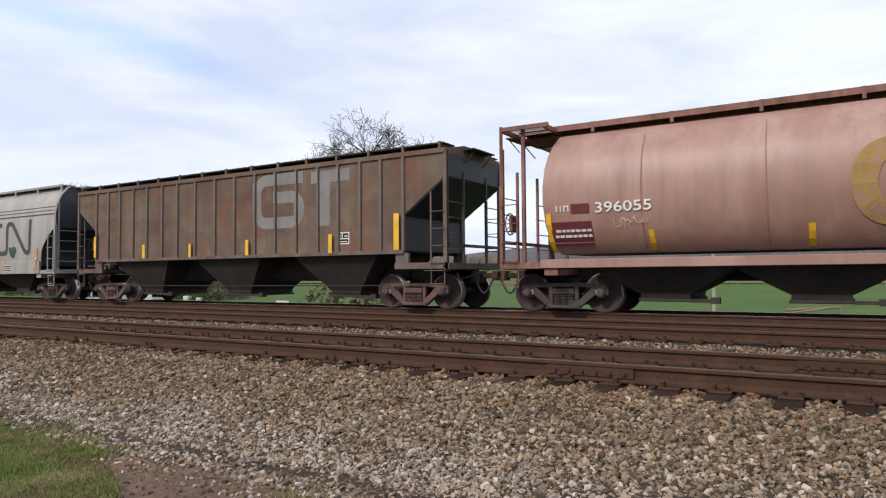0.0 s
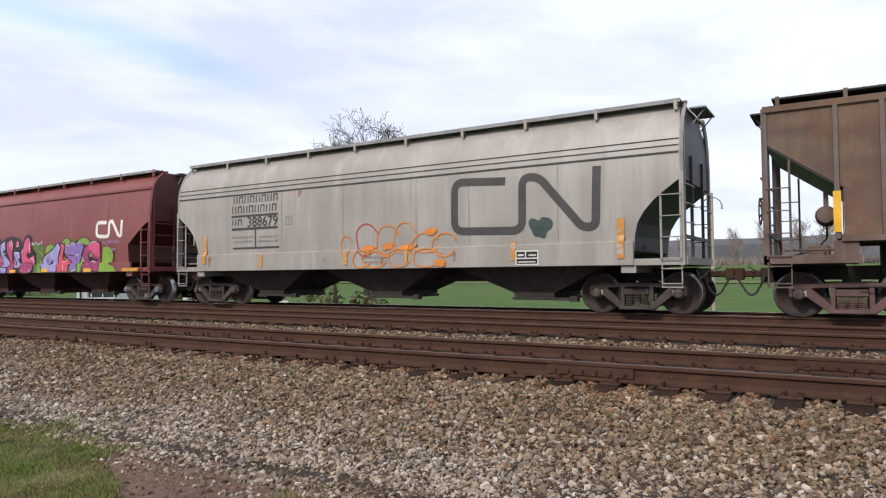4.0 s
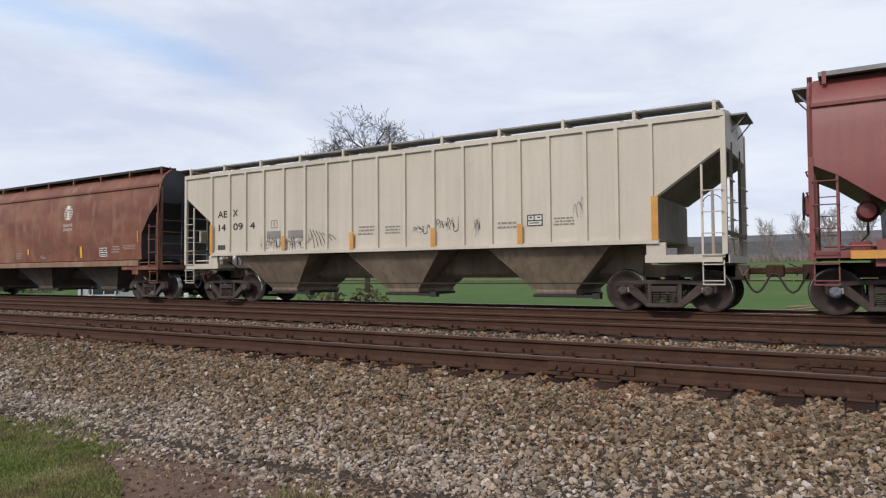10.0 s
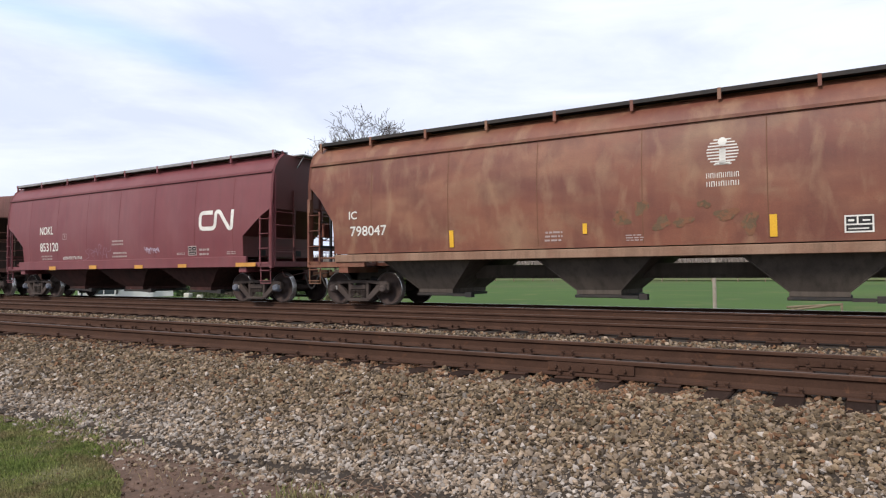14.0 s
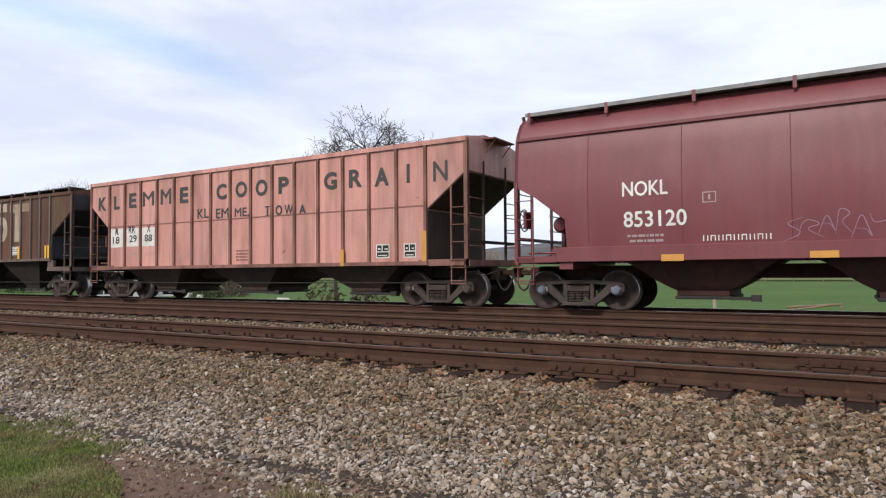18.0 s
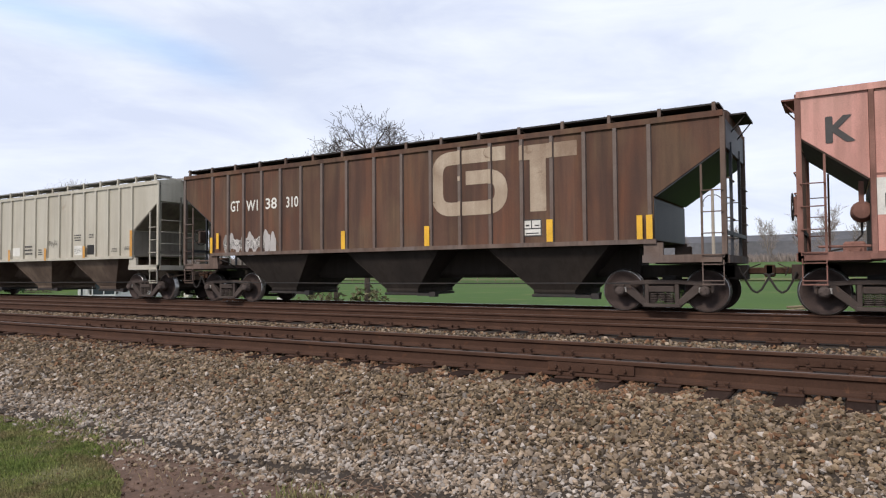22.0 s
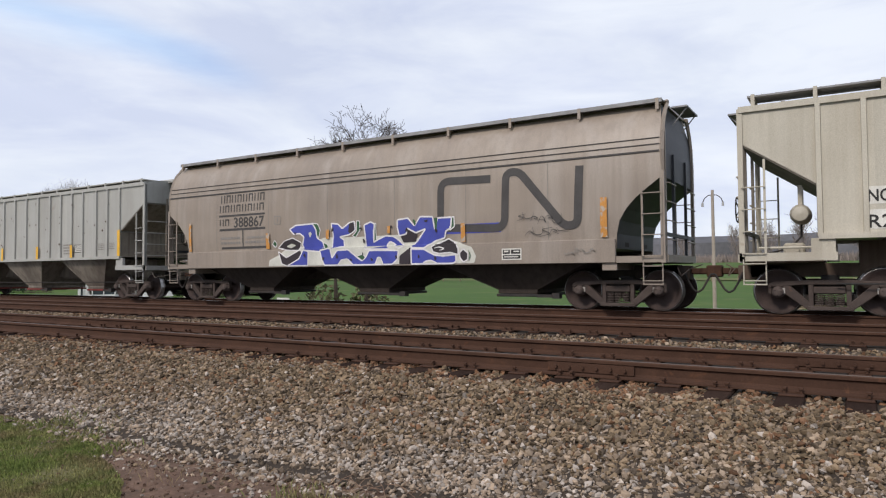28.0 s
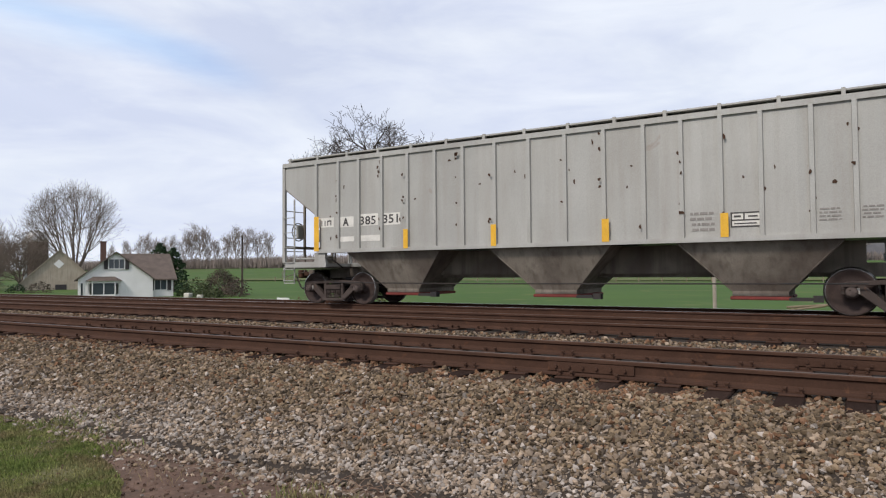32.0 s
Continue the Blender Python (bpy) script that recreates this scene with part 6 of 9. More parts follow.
def big_emblem(key, x0, x1, z0, z1, bar0, bar1, stem0, stem1, mat):
    t = 0.34
    g = rounded([(x1 - 0.05, z1 - t / 2), (x0 + t / 2, z1 - t / 2), (x0 + t / 2, z0 + t / 2), (x1 - t / 2, z0 + t / 2), (x1 - t / 2, z0 + 0.92), (x0 + 1.0, z0 + 0.92)], 0.42)
    bm = bmesh.new()
    ribbon(bm, dense(g, 0.12), t)
    lay(key, bm, "painted_emblem", mat, 0.006)
    bm = bmesh.new()
    quad(bm, bar0, bar1, z1 - t - 0.06, z1 - 0.06)
    quad(bm, stem0, stem1, z0, z1 - t - 0.06)
    lay(key, bm, "painted_emblem", mat, 0.006)
    pieces = dense(g, 0.04)
    for rx in RIB_X:
        runs = []
        for i in range(60):
            z = z0 + (z1 - z0) * (i + 0.5) / 60
            inside = any((Vector((rx, z)) - p).length < t / 2 for p in pieces) if x0 < rx < x1 else (bar0 < rx < bar1 and z1 - t - 0.06 < z < z1 - 0.06) or (stem0 < rx < stem1 and z < z1 - t)
            if inside:
                if runs and i - runs[-1][1] == 1:
                    runs[-1][1] = i
                else:
                    runs.append([i, i])
        for a, b in runs:
            bm = bmesh.new()
            za, zb = z0 + (z1 - z0) * a / 60, z0 + (z1 - z0) * (b + 1) / 60
            box(bm, rx - 0.034, rx + 0.034, -1.600, -1.592, za, zb)
            part("emblem_on_post", bm, M[mat], CARS[key][0])


big_emblem("b", 1.26, 3.34, 2.31, 3.94, 3.60, 5.02, 3.93, 4.31, "gt_grey")
big_emblem("i", 1.36, 3.50, 2.29, 3.91, 3.80, 5.23, 4.08, 4.48, "gt_cream")

# round striped emblem on the rusted car
for i in range(9):
    z = 3.0 + 0.5 * i / 8
    half_w = math.sqrt(max(0.01, 0.30 ** 2 - (z - 3.25) ** 2))
    patch_on("f", 2.80 - half_w, 2.80 + half_w, z, z + 0.025, "white_paint", "emblem_line")
patch_on("f", 2.74, 2.86, 3.02, 3.34, "white_paint", "emblem_bar")
patch_on("f", 2.66, 2.94, 3.00, 3.05, "white_paint", "emblem_bar")
bm = bmesh.new()
blob(bm, 2.80, 3.47, 0.085, 0.085, 3, 16, 0.02)
lay("f", bm, "emblem_dot", "white_paint", 0.012)

# mustard curve of a large worn emblem on the salmon car
spray("a", [(0.9, 3.15), (-0.75, 3.12), (-0.95, 2.5), (-0.75, 1.95), (0.9, 1.9)], 0.42, "mustard", 0.008, 0.5, "painted_emblem")

# orange outline graffiti on the light grey car
M["spray_orange"] = plain("orange_spray", (0.68, 0.24, 0.05), 0.6)
M["spray_red"] = plain("red_spray", (0.45, 0.07, 0.05), 0.6)
for k, (cx, cz, rx, rz) in enumerate(((-0.85, 1.72, 0.20, 0.26), (-0.15, 1.85, 0.38, 0.45), (0.55, 1.80, 0.40, 0.42), (1.10, 1.86, 0.36, 0.42), (1.75, 1.72, 0.42, 0.26), (2.3, 1.65, 0.36, 0.3), (0.15, 1.32, 0.42, 0.22), (0.95, 1.35, 0.38, 0.24), (1.8, 1.34, 0.45, 0.24), (-0.3, 1.34, 0.3, 0.24))):
    pts = [(cx + rx * math.cos(a) * (1 + 0.12 * math.sin(3 * a + k)), cz + rz * math.sin(a)) for a in [0.3 + 5.6 * i / 11 for i in range(12)]]
    spray("c", pts, 0.035, "spray_red" if k == 1 else "spray_orange", 0.012 + 0.001 * k, 0.2)
for k, (x, z) in enumerate(((0.55, 1.66), (1.15, 1.62), (-0.1, 1.62), (1.9, 2.0), (2.2, 1.2))):
    bm = bmesh.new()
    blob(bm, x, z, 0.19, 0.09, 20 + k)
    lay("c", bm, "graffiti_fill", "spray_orange", 0.024 + 0.001 * k)
bm = bmesh.new()
blob(bm, 4.88, 1.98, 0.22, 0.28, 8, 28, 0.5)
M["teal_spray"] = plain("dark_teal_spray", (0.06, 0.085, 0.08), 0.7)
lay("c", bm, "graffiti_fill", "teal_spray", 0.014)

# large colour graffiti on the maroon car
for nm, col in (("pink", (0.52, 0.055, 0.16)), ("hot_pink", (0.62, 0.09, 0.20)), ("lilac", (0.34, 0.31, 0.58)), ("violet", (0.26, 0.16, 0.42)), ("lime", (0.22, 0.36, 0.05)), ("moss", (0.11, 0.17, 0.035)), ("ink", (0.03, 0.02, 0.025)), ("gloss_white", (0.75, 0.72, 0.72)), ("sun_yellow", (0.62, 0.50, 0.03)), ("royal", (0.055, 0.07, 0.36)), ("bone", (0.62, 0.61, 0.54)), ("forest", (0.03, 0.10, 0.04))):
    M[nm] = plain(nm + "_spray", col, 0.5)
M["seam_grey"] = plain("grey_weld_seam", (0.26, 0.235, 0.21), 0.7)
M["lilac_line"] = plain("lilac_spray_line", (0.40, 0.27, 0.47), 0.6)
M["magenta"] = plain("magenta_spray", (0.30, 0.045, 0.13), 0.5, (0.40, 0.05, 0.15), 0.5)
M["rose"] = plain("rose_spray", (0.62, 0.10, 0.17), 0.5)
M["coral"] = plain("coral_spray", (0.60, 0.085, 0.13), 0.5)
LAYER = {}


def figure(key, pts, fill, rim=None, w=0.05):
    """One graffiti shape: a rounded outline filled with spray paint and a rim round it; each lies over the last."""
    LAYER[key] = LAYER.get(key, 0) + 1
    lift = 0.009 + 0.0006 * LAYER[key]
    ring = rounded([pts[-1]] + pts + [pts[0]], 0.03 if key == "k" else 0.045, 3)[1:-1]
    bm = bmesh.new()
    bm.faces.new([bm.verts.new((p.x, 0, p.y)) for p in ring])
    for z in (SILL_TOP[key] + 0.006, SILL_TOP[key] + 0.014, 1.75, 2.05, 2.35):
        bmesh.ops.bisect_plane(bm, geom=list(bm.verts) + list(bm.edges) + list(bm.faces), plane_co=(0, 0, z), plane_no=(0, 0, 1))
    bmesh.ops.triangulate(bm, faces=list(bm.faces))
    shape = lay(key, bm, "graffiti_fill", fill, lift)
    loop = ring + [ring[0]]
    if rim:
        bm = bmesh.new()
        ribbon(bm, dense(loop, 0.05), w)
        lay(key, bm, "graffiti_rim", rim, lift + 0.0003, shape)


def gleam(key, pts, mat, w):
    """A tapered spray stroke over the shapes laid so far."""
    LAYER[key] = LAYER.get(key, 0) + 0.35
    bm = bmesh.new()
    ribbon(bm, dense([Vector(p) for p in rounded(pts, 0.05, 4)] if len(pts) > 2 else [Vector(p) for p in pts], 0.03), w, True)
    lay(key, bm, "graffiti_stroke", mat, 0.009 + 0.0006 * LAYER[key])


figure("d", [(-4.16, 1.14), (-4.15, 1.56), (-3.9, 1.58), (-3.95, 1.93), (-3.6, 2.2), (-3.12, 2.22), (-3.02, 1.74), (-3.11, 1.12)], "moss")
figure("d", [(-3.74, 1.12), (-3.66, 1.57), (-3.31, 1.91), (-3.12, 2.34), (-2.88, 2.68), (-2.43, 2.62), (-2.28, 2.43), (-1.96, 2.55), (-1.53, 2.64), (-1.2, 2.6), (-0.78, 2.49), (-0.64, 2.31), (-0.44, 2.57), (-0.18, 2.68), (0.13, 2.54), (0.26, 1.97), (0.45, 1.92), (0.44, 1.38), (0.35, 1.11)], "ink")
figure("d", [(0.33, 1.11), (0.44, 1.91), (0.21, 2.08), (0.24, 2.34), (0.64, 2.22), (1.0, 2.2), (0.99, 1.6), (0.84, 1.36), (0.87, 1.11)], "moss")
gleam("d", [(0.6, 2.02), (0.68, 1.87), (0.91, 1.84)], "sun_yellow", 0.025)
gleam("d", [(-4.1, 1.56), (-3.9, 1.6), (-3.92, 1.93), (-3.6, 2.06), (-3.54, 2.2), (-3.27, 2.11)], "sun_yellow", 0.025)
figure("d", [(-3.5, 1.14), (-3.58, 1.48), (-3.34, 1.79), (-3.1, 2.02), (-2.99, 2.38), (-2.81, 2.59), (-2.55, 2.54), (-2.46, 2.3), (-2.51, 2.04), (-2.31, 1.8), (-2.19, 1.53), (-2.17, 1.31), (-2.4, 1.12)], "pink", "ink", 0.05)
figure("d", [(-3.5, 1.14), (-3.54, 1.43), (-3.39, 1.61), (-2.82, 1.5), (-2.61, 1.72), (-2.24, 1.58), (-2.19, 1.31), (-2.4, 1.12)], "magenta")
figure("d", [(-2.94, 2.37), (-2.81, 2.56), (-2.58, 2.53), (-2.5, 2.28), (-2.56, 2.06), (-2.86, 2.03), (-3.01, 2.13)], "rose")
gleam("d", [(-2.94, 2.17), (-2.92, 1.96), (-2.74, 1.91)], "ink", 0.05)
gleam("d", [(-3.1, 1.6), (-3.01, 1.74), (-2.82, 1.78), (-2.59, 1.68), (-2.57, 1.4)], "ink", 0.05)
gleam("d", [(-2.56, 2.33), (-2.54, 1.99)], "gloss_white", 0.03)
gleam("d", [(-3.46, 1.39), (-3.45, 1.64), (-3.26, 1.78)], "gloss_white", 0.03)
gleam("d", [(-2.51, 1.74), (-2.35, 1.62), (-2.33, 1.56)], "gloss_white", 0.03)
gleam("d", [(-3.24, 1.18), (-3.1, 1.26)], "gloss_white", 0.03)
figure("d", [(-2.38, 2.32), (-1.98, 2.46), (-1.96, 2.06), (-2.11, 2.01), (-2.07, 1.87), (-1.83, 1.74), (-1.66, 1.56), (-1.62, 1.35), (-2.14, 1.34), (-2.19, 1.58), (-2.32, 1.82), (-2.37, 2.03)], "lilac", "ink", 0.045)
gleam("d", [(-2.16, 2.15), (-2.15, 2.0), (-1.91, 1.94)], "ink", 0.05)
gleam("d", [(-2.22, 1.88), (-2.12, 1.74)], "ink", 0.04)
figure("d", [(-2.29, 1.36), (-1.74, 1.32), (-1.85, 1.11), (-2.45, 1.11)], "lilac", "ink", 0.03)
gleam("d", [(-2.22, 2.31), (-2.03, 2.37)], "gloss_white", 0.03)
gleam("d", [(-1.83, 1.7), (-1.73, 1.56), (-1.72, 1.39)], "gloss_white", 0.03)
gleam("d", [(-2.06, 1.93), (-1.92, 1.91)], "gloss_white", 0.03)
figure("d", [(-1.87, 2.36), (-1.44, 2.51), (-1.32, 2.29), (-1.4, 1.9), (-1.45, 1.55), (-1.2, 1.63), (-1.16, 1.33), (-1.32, 1.11), (-1.77, 1.12), (-1.61, 1.38), (-1.66, 1.65), (-1.8, 1.92)], "pink", "ink", 0.045)
figure("d", [(-1.68, 1.56), (-1.43, 1.55), (-1.21, 1.6), (-1.18, 1.33), (-1.32, 1.11), (-1.74, 1.12), (-1.61, 1.34)], "magenta")
gleam("d", [(-1.68, 2.39), (-1.46, 2.42), (-1.38, 2.25), (-1.49, 2.04)], "gloss_white", 0.028)
gleam("d", [(-1.68, 2.32), (-1.52, 2.3)], "gloss_white", 0.028)
gleam("d", [(-1.65, 2.25), (-1.51, 2.23)], "gloss_white", 0.028)
gleam("d", [(-1.37, 1.64), (-1.22, 1.63), (-1.19, 1.4)], "gloss_white", 0.028)
gleam("d", [(-1.82, 2.0), (-1.72, 2.01)], "gloss_white", 0.028)
gleam("d", [(-1.53, 1.16), (-1.39, 1.23)], "gloss_white", 0.028)
figure("d", [(-1.16, 2.22), (-1.06, 2.46), (-0.86, 2.4), (-0.88, 2.17), (-1.03, 2.13)], "pink", "ink", 0.045)
gleam("d", [(-0.93, 2.39), (-0.9, 2.17), (-1.1, 2.22)], "gloss_white", 0.03)
figure("d", [(-1.31, 1.93), (-1.17, 2.02), (-0.83, 1.98), (-0.8, 1.7), (-0.94, 1.67), (-0.9, 1.55), (-0.7, 1.49), (-0.72, 1.31), (-1.15, 1.3), (-1.1, 1.54), (-1.24, 1.72)], "lilac", "ink", 0.045)
gleam("d", [(-1.28, 1.96), (-1.08, 1.93), (-0.89, 1.9)], "gloss_white", 0.035)
gleam("d", [(-0.95, 1.73), (-0.94, 1.62), (-0.71, 1.64)], "ink", 0.04)
gleam("d", [(-0.81, 1.47), (-0.76, 1.36)], "gloss_white", 0.03)
figure("d", [(-0.73, 1.22), (-0.7, 1.53), (-0.74, 1.87), (-0.54, 2.12), (-0.44, 2.41), (-0.27, 2.55), (-0.06, 2.53), (0.05, 2.29), (0.05, 1.88), (-0.19, 1.89), (-0.27, 1.78), (-0.11, 1.7), (0.29, 1.87), (0.33, 1.5), (0.24, 1.22), (-0.02, 1.11), (-0.54, 1.11)], "hot_pink", "ink", 0.06)
figure("d", [(-0.72, 1.24), (-0.69, 1.53), (-0.24, 1.56), (0.3, 1.55), (0.24, 1.23), (-0.02, 1.11), (-0.53, 1.11)], "magenta")
figure("d", [(-0.33, 1.8), (-0.18, 2.01), (-0.16, 1.85), (-0.03, 1.79), (-0.2, 1.68)], "ink")
gleam("d", [(-0.05, 2.34), (-0.02, 1.88)], "gloss_white", 0.03)
gleam("d", [(-0.72, 1.9), (-0.55, 2.06)], "gloss_white", 0.03)
gleam("d", [(-0.02, 1.67), (0.16, 1.69), (0.21, 1.41)], "gloss_white", 0.03)
gleam("d", [(-0.67, 1.23), (-0.52, 1.14)], "gloss_white", 0.03)
gleam("d", [(-0.06, 1.15), (0.13, 1.24)], "gloss_white", 0.03)
figure("d", [(0.63, 1.11), (0.65, 1.53), (0.87, 1.6), (0.95, 1.11)], "lime")
figure("d", [(1.07, 1.82), (1.23, 2.13), (1.5, 2.21), (1.78, 2.13), (1.51, 1.92)], "lime", "moss", 0.03)
figure("d", [(2.27, 2.24), (2.49, 2.41), (2.75, 2.41), (2.91, 2.23), (2.79, 2.12), (2.52, 2.15)], "lime", "ink", 0.03)
figure("d", [(2.93, 2.35), (3.07, 2.4), (3.24, 2.36), (3.27, 2.25), (3.07, 2.25)], "moss")
figure("d", [(3.3, 2.26), (3.53, 2.35), (3.75, 2.41), (4.0, 2.36), (4.26, 2.18), (4.03, 2.06), (3.75, 2.15)], "lime", "ink", 0.03)
figure("d", [(2.88, 1.11), (2.78, 1.24), (2.92, 1.42), (3.67, 1.72), (3.73, 1.4), (3.63, 1.11)], "lime")
figure("d", [(3.72, 1.11), (3.76, 1.34), (3.63, 1.73), (3.78, 2.01), (4.03, 2.1), (4.21, 2.21), (4.49, 2.24), (4.81, 2.18), (4.79, 1.11)], "magenta", "ink", 0.05)
figure("d", [(4.06, 1.96), (4.24, 2.17), (4.51, 2.2), (4.78, 2.14), (4.78, 1.64), (4.47, 1.69), (4.27, 1.91)], "hot_pink")
figure("d", [(4.33, 2.01), (4.43, 2.0), (4.47, 2.14), (4.51, 2.02), (4.63, 2.01), (4.54, 1.93), (4.56, 1.81), (4.45, 1.88), (4.33, 1.82), (4.37, 1.93)], "rose")
figure("d", [(3.99, 1.8), (4.21, 1.84), (4.2, 1.68), (4.44, 1.59), (4.65, 1.58), (4.64, 1.48), (4.32, 1.52), (4.07, 1.39)], "ink")
figure("d", [(4.08, 1.71), (4.16, 1.83), (4.2, 1.7), (4.16, 1.63)], "lime")
gleam("d", [(4.04, 2.08), (4.24, 2.19), (4.49, 2.23), (4.63, 2.19)], "gloss_white", 0.025)
gleam("d", [(4.07, 1.39), (4.23, 1.51), (4.38, 1.51), (4.53, 1.39)], "gloss_white", 0.025)
gleam("d", [(3.63, 1.71), (3.72, 1.54), (3.75, 1.33)], "gloss_white", 0.025)
gleam("d", [(4.22, 1.82), (4.23, 1.67)], "gloss_white", 0.025)
figure("d", [(2.41, 2.25), (2.69, 2.14), (2.93, 2.14), (2.97, 2.25), (3.23, 2.23), (3.27, 2.12), (3.56, 2.25), (3.8, 2.06), (3.6, 1.76), (3.53, 1.55), (3.39, 1.41), (3.38, 1.14), (2.98, 1.11), (2.88, 1.26), (2.96, 1.44), (2.65, 1.69), (2.54, 1.79), (2.44, 1.83), (2.52, 2.08)], "violet", "ink", 0.05)
figure("d", [(2.93, 2.16), (2.97, 2.25), (3.22, 2.22), (3.23, 2.15)], "lilac")
gleam("d", [(2.41, 2.26), (2.69, 2.13), (2.93, 2.14), (2.97, 2.25)], "gloss_white", 0.025)
gleam("d", [(3.24, 2.14), (3.56, 2.24), (3.73, 2.12)], "gloss_white", 0.025)
gleam("d", [(3.06, 1.13), (3.32, 1.2)], "gloss_white", 0.025)
gleam("d", [(3.22, 1.71), (3.32, 1.77), (3.47, 1.76)], "gloss_white", 0.025)
gleam("d", [(2.61, 1.79), (2.92, 1.74), (3.22, 1.71)], "ink", 0.04)
gleam("d", [(3.22, 1.7), (3.29, 1.56), (3.23, 1.52)], "ink", 0.04)
figure("d", [(1.99, 1.11), (1.98, 1.41), (2.04, 1.68), (2.23, 1.98), (2.2, 2.17), (2.34, 2.26), (2.54, 2.11), (2.41, 1.89), (2.33, 1.63), (2.47, 1.55), (2.65, 1.69), (2.95, 1.44), (2.79, 1.32), (2.82, 1.11)], "coral", "ink", 0.05)
gleam("d", [(2.22, 2.17), (2.35, 2.26), (2.54, 2.11)], "gloss_white", 0.025)
gleam("d", [(2.25, 1.48), (2.4, 1.54), (2.53, 1.52), (2.61, 1.66)], "gloss_white", 0.025)
gleam("d", [(2.46, 1.4), (2.47, 1.17)], "gloss_white", 0.025)
figure("d", [(2.37, 1.59), (2.42, 1.72), (2.52, 1.59)], "lime")
figure("d", [(1.01, 1.11), (0.88, 1.32), (0.89, 1.56), (1.07, 1.76), (1.5, 1.94), (1.83, 2.11), (2.02, 2.29), (2.24, 2.07), (2.09, 1.83), (2.0, 1.57), (2.01, 1.34), (2.05, 1.18), (1.99, 1.11)], "lilac", "ink", 0.06)
figure("d", [(1.3, 1.76), (1.35, 1.64), (1.51, 1.63), (1.39, 1.55), (1.45, 1.41), (1.3, 1.49), (1.16, 1.41), (1.2, 1.55), (1.06, 1.62), (1.24, 1.63)], "violet")
figure("d", [(1.43, 1.47), (1.68, 1.64), (1.64, 1.39), (1.5, 1.4)], "ink")
gleam("d", [(1.51, 1.92), (1.64, 1.69)], "gloss_white", 0.028)
gleam("d", [(0.93, 1.52), (1.09, 1.72), (1.49, 1.89)], "gloss_white", 0.028)
gleam("d", [(1.98, 2.26), (2.04, 2.26)], "gloss_white", 0.028)
figure("d", [(4.81, 1.11), (4.89, 1.58), (5.01, 2.0), (5.32, 2.01), (5.53, 1.89), (5.62, 1.68), (5.53, 1.48), (5.4, 1.38), (5.74, 1.27), (5.9, 1.11)], "lime")
scribble("d", 0.12, 0.92, 2.15, 2.40, "gloss_white", 6, 5)
scribble("d", 4.95, 5.95, 2.05, 2.30, "lilac_line", 7, 4)
scribble("d", 5.2, 5.75, 1.82, 2.0, "lilac_line", 4, 4)
scribble("d", -2.75, -2.15, 1.12, 1.28, "ink", 5, 3)

# blue and bone graffiti on the taupe car
figure("k", [(-3.34, 1.11), (-3.31, 1.29), (-2.92, 1.43), (-2.54, 1.67), (-1.98, 1.66), (-1.23, 1.89), (-0.02, 1.87), (1.36, 1.88), (2.21, 1.73), (3.0, 1.68), (3.53, 1.5), (3.65, 1.28), (3.6, 1.11)], "bone")
figure("k", [(1.39, 1.33), (1.76, 1.56), (1.77, 1.11), (1.38, 1.11)], "ink")
figure("k", [(-3.02, 1.64), (-2.77, 1.84), (-2.43, 1.92), (-2.1, 1.78), (-2.14, 1.55), (-2.54, 1.56)], "ink", "gloss_white", 0.03)
figure("k", [(-2.95, 1.54), (-2.63, 1.35), (-2.09, 1.57), (-1.93, 1.36), (-2.16, 1.22), (-2.61, 1.11), (-2.81, 1.18)], "ink", "gloss_white", 0.03)
figure("k", [(-2.69, 1.68), (-2.46, 1.76), (-2.3, 1.7), (-2.51, 1.62)], "bone")
figure("k", [(-3.25, 1.75), (-3.15, 1.88), (-3.05, 1.76), (-3.12, 1.66)], "forest", "gloss_white", 0.025)
figure("k", [(-1.69, 2.32), (-1.46, 2.29), (-1.36, 2.11), (-1.44, 1.83), (-1.12, 1.7), (-1.01, 1.41), (-1.21, 1.46)], "forest", "gloss_white", 0.025)
figure("k", [(-1.96, 1.57), (-1.78, 1.51), (-1.79, 1.11), (-2.59, 1.11), (-2.13, 1.31)], "royal", "gloss_white", 0.035)
figure("k", [(-2.54, 2.17), (-2.3, 2.28), (-1.65, 2.3), (-1.52, 2.12), (-1.48, 1.88), (-1.28, 1.78), (-1.19, 1.48), (-1.93, 1.55), (-2.05, 1.7), (-1.98, 1.94), (-2.14, 2.04), (-2.37, 2.02)], "royal", "gloss_white", 0.04)
figure("k", [(-1.81, 2.03), (-1.73, 2.08), (-1.67, 2.01), (-1.75, 1.9)], "bone")
figure("k", [(-0.21, 1.9), (-0.06, 2.03), (-0.06, 2.31), (0.05, 2.3), (0.06, 2.05), (-0.09, 1.86)], "forest", "gloss_white", 0.025)
figure("k", [(-0.96, 2.28), (-0.71, 2.25), (-0.56, 2.12), (-0.31, 2.27), (-0.13, 2.3), (-0.1, 2.06), (-0.31, 1.94), (-0.65, 1.89), (-0.5, 1.8), (-0.5, 1.62), (-0.94, 1.58), (-0.88, 1.95)], "royal", "gloss_white", 0.04)
figure("k", [(-0.35, 2.02), (-0.31, 2.26), (-0.15, 2.28), (-0.13, 2.06), (-0.27, 1.97)], "ink")
figure("k", [(0.52, 2.21), (0.6, 2.21), (0.61, 1.73), (0.51, 1.72)], "forest", "gloss_white", 0.025)
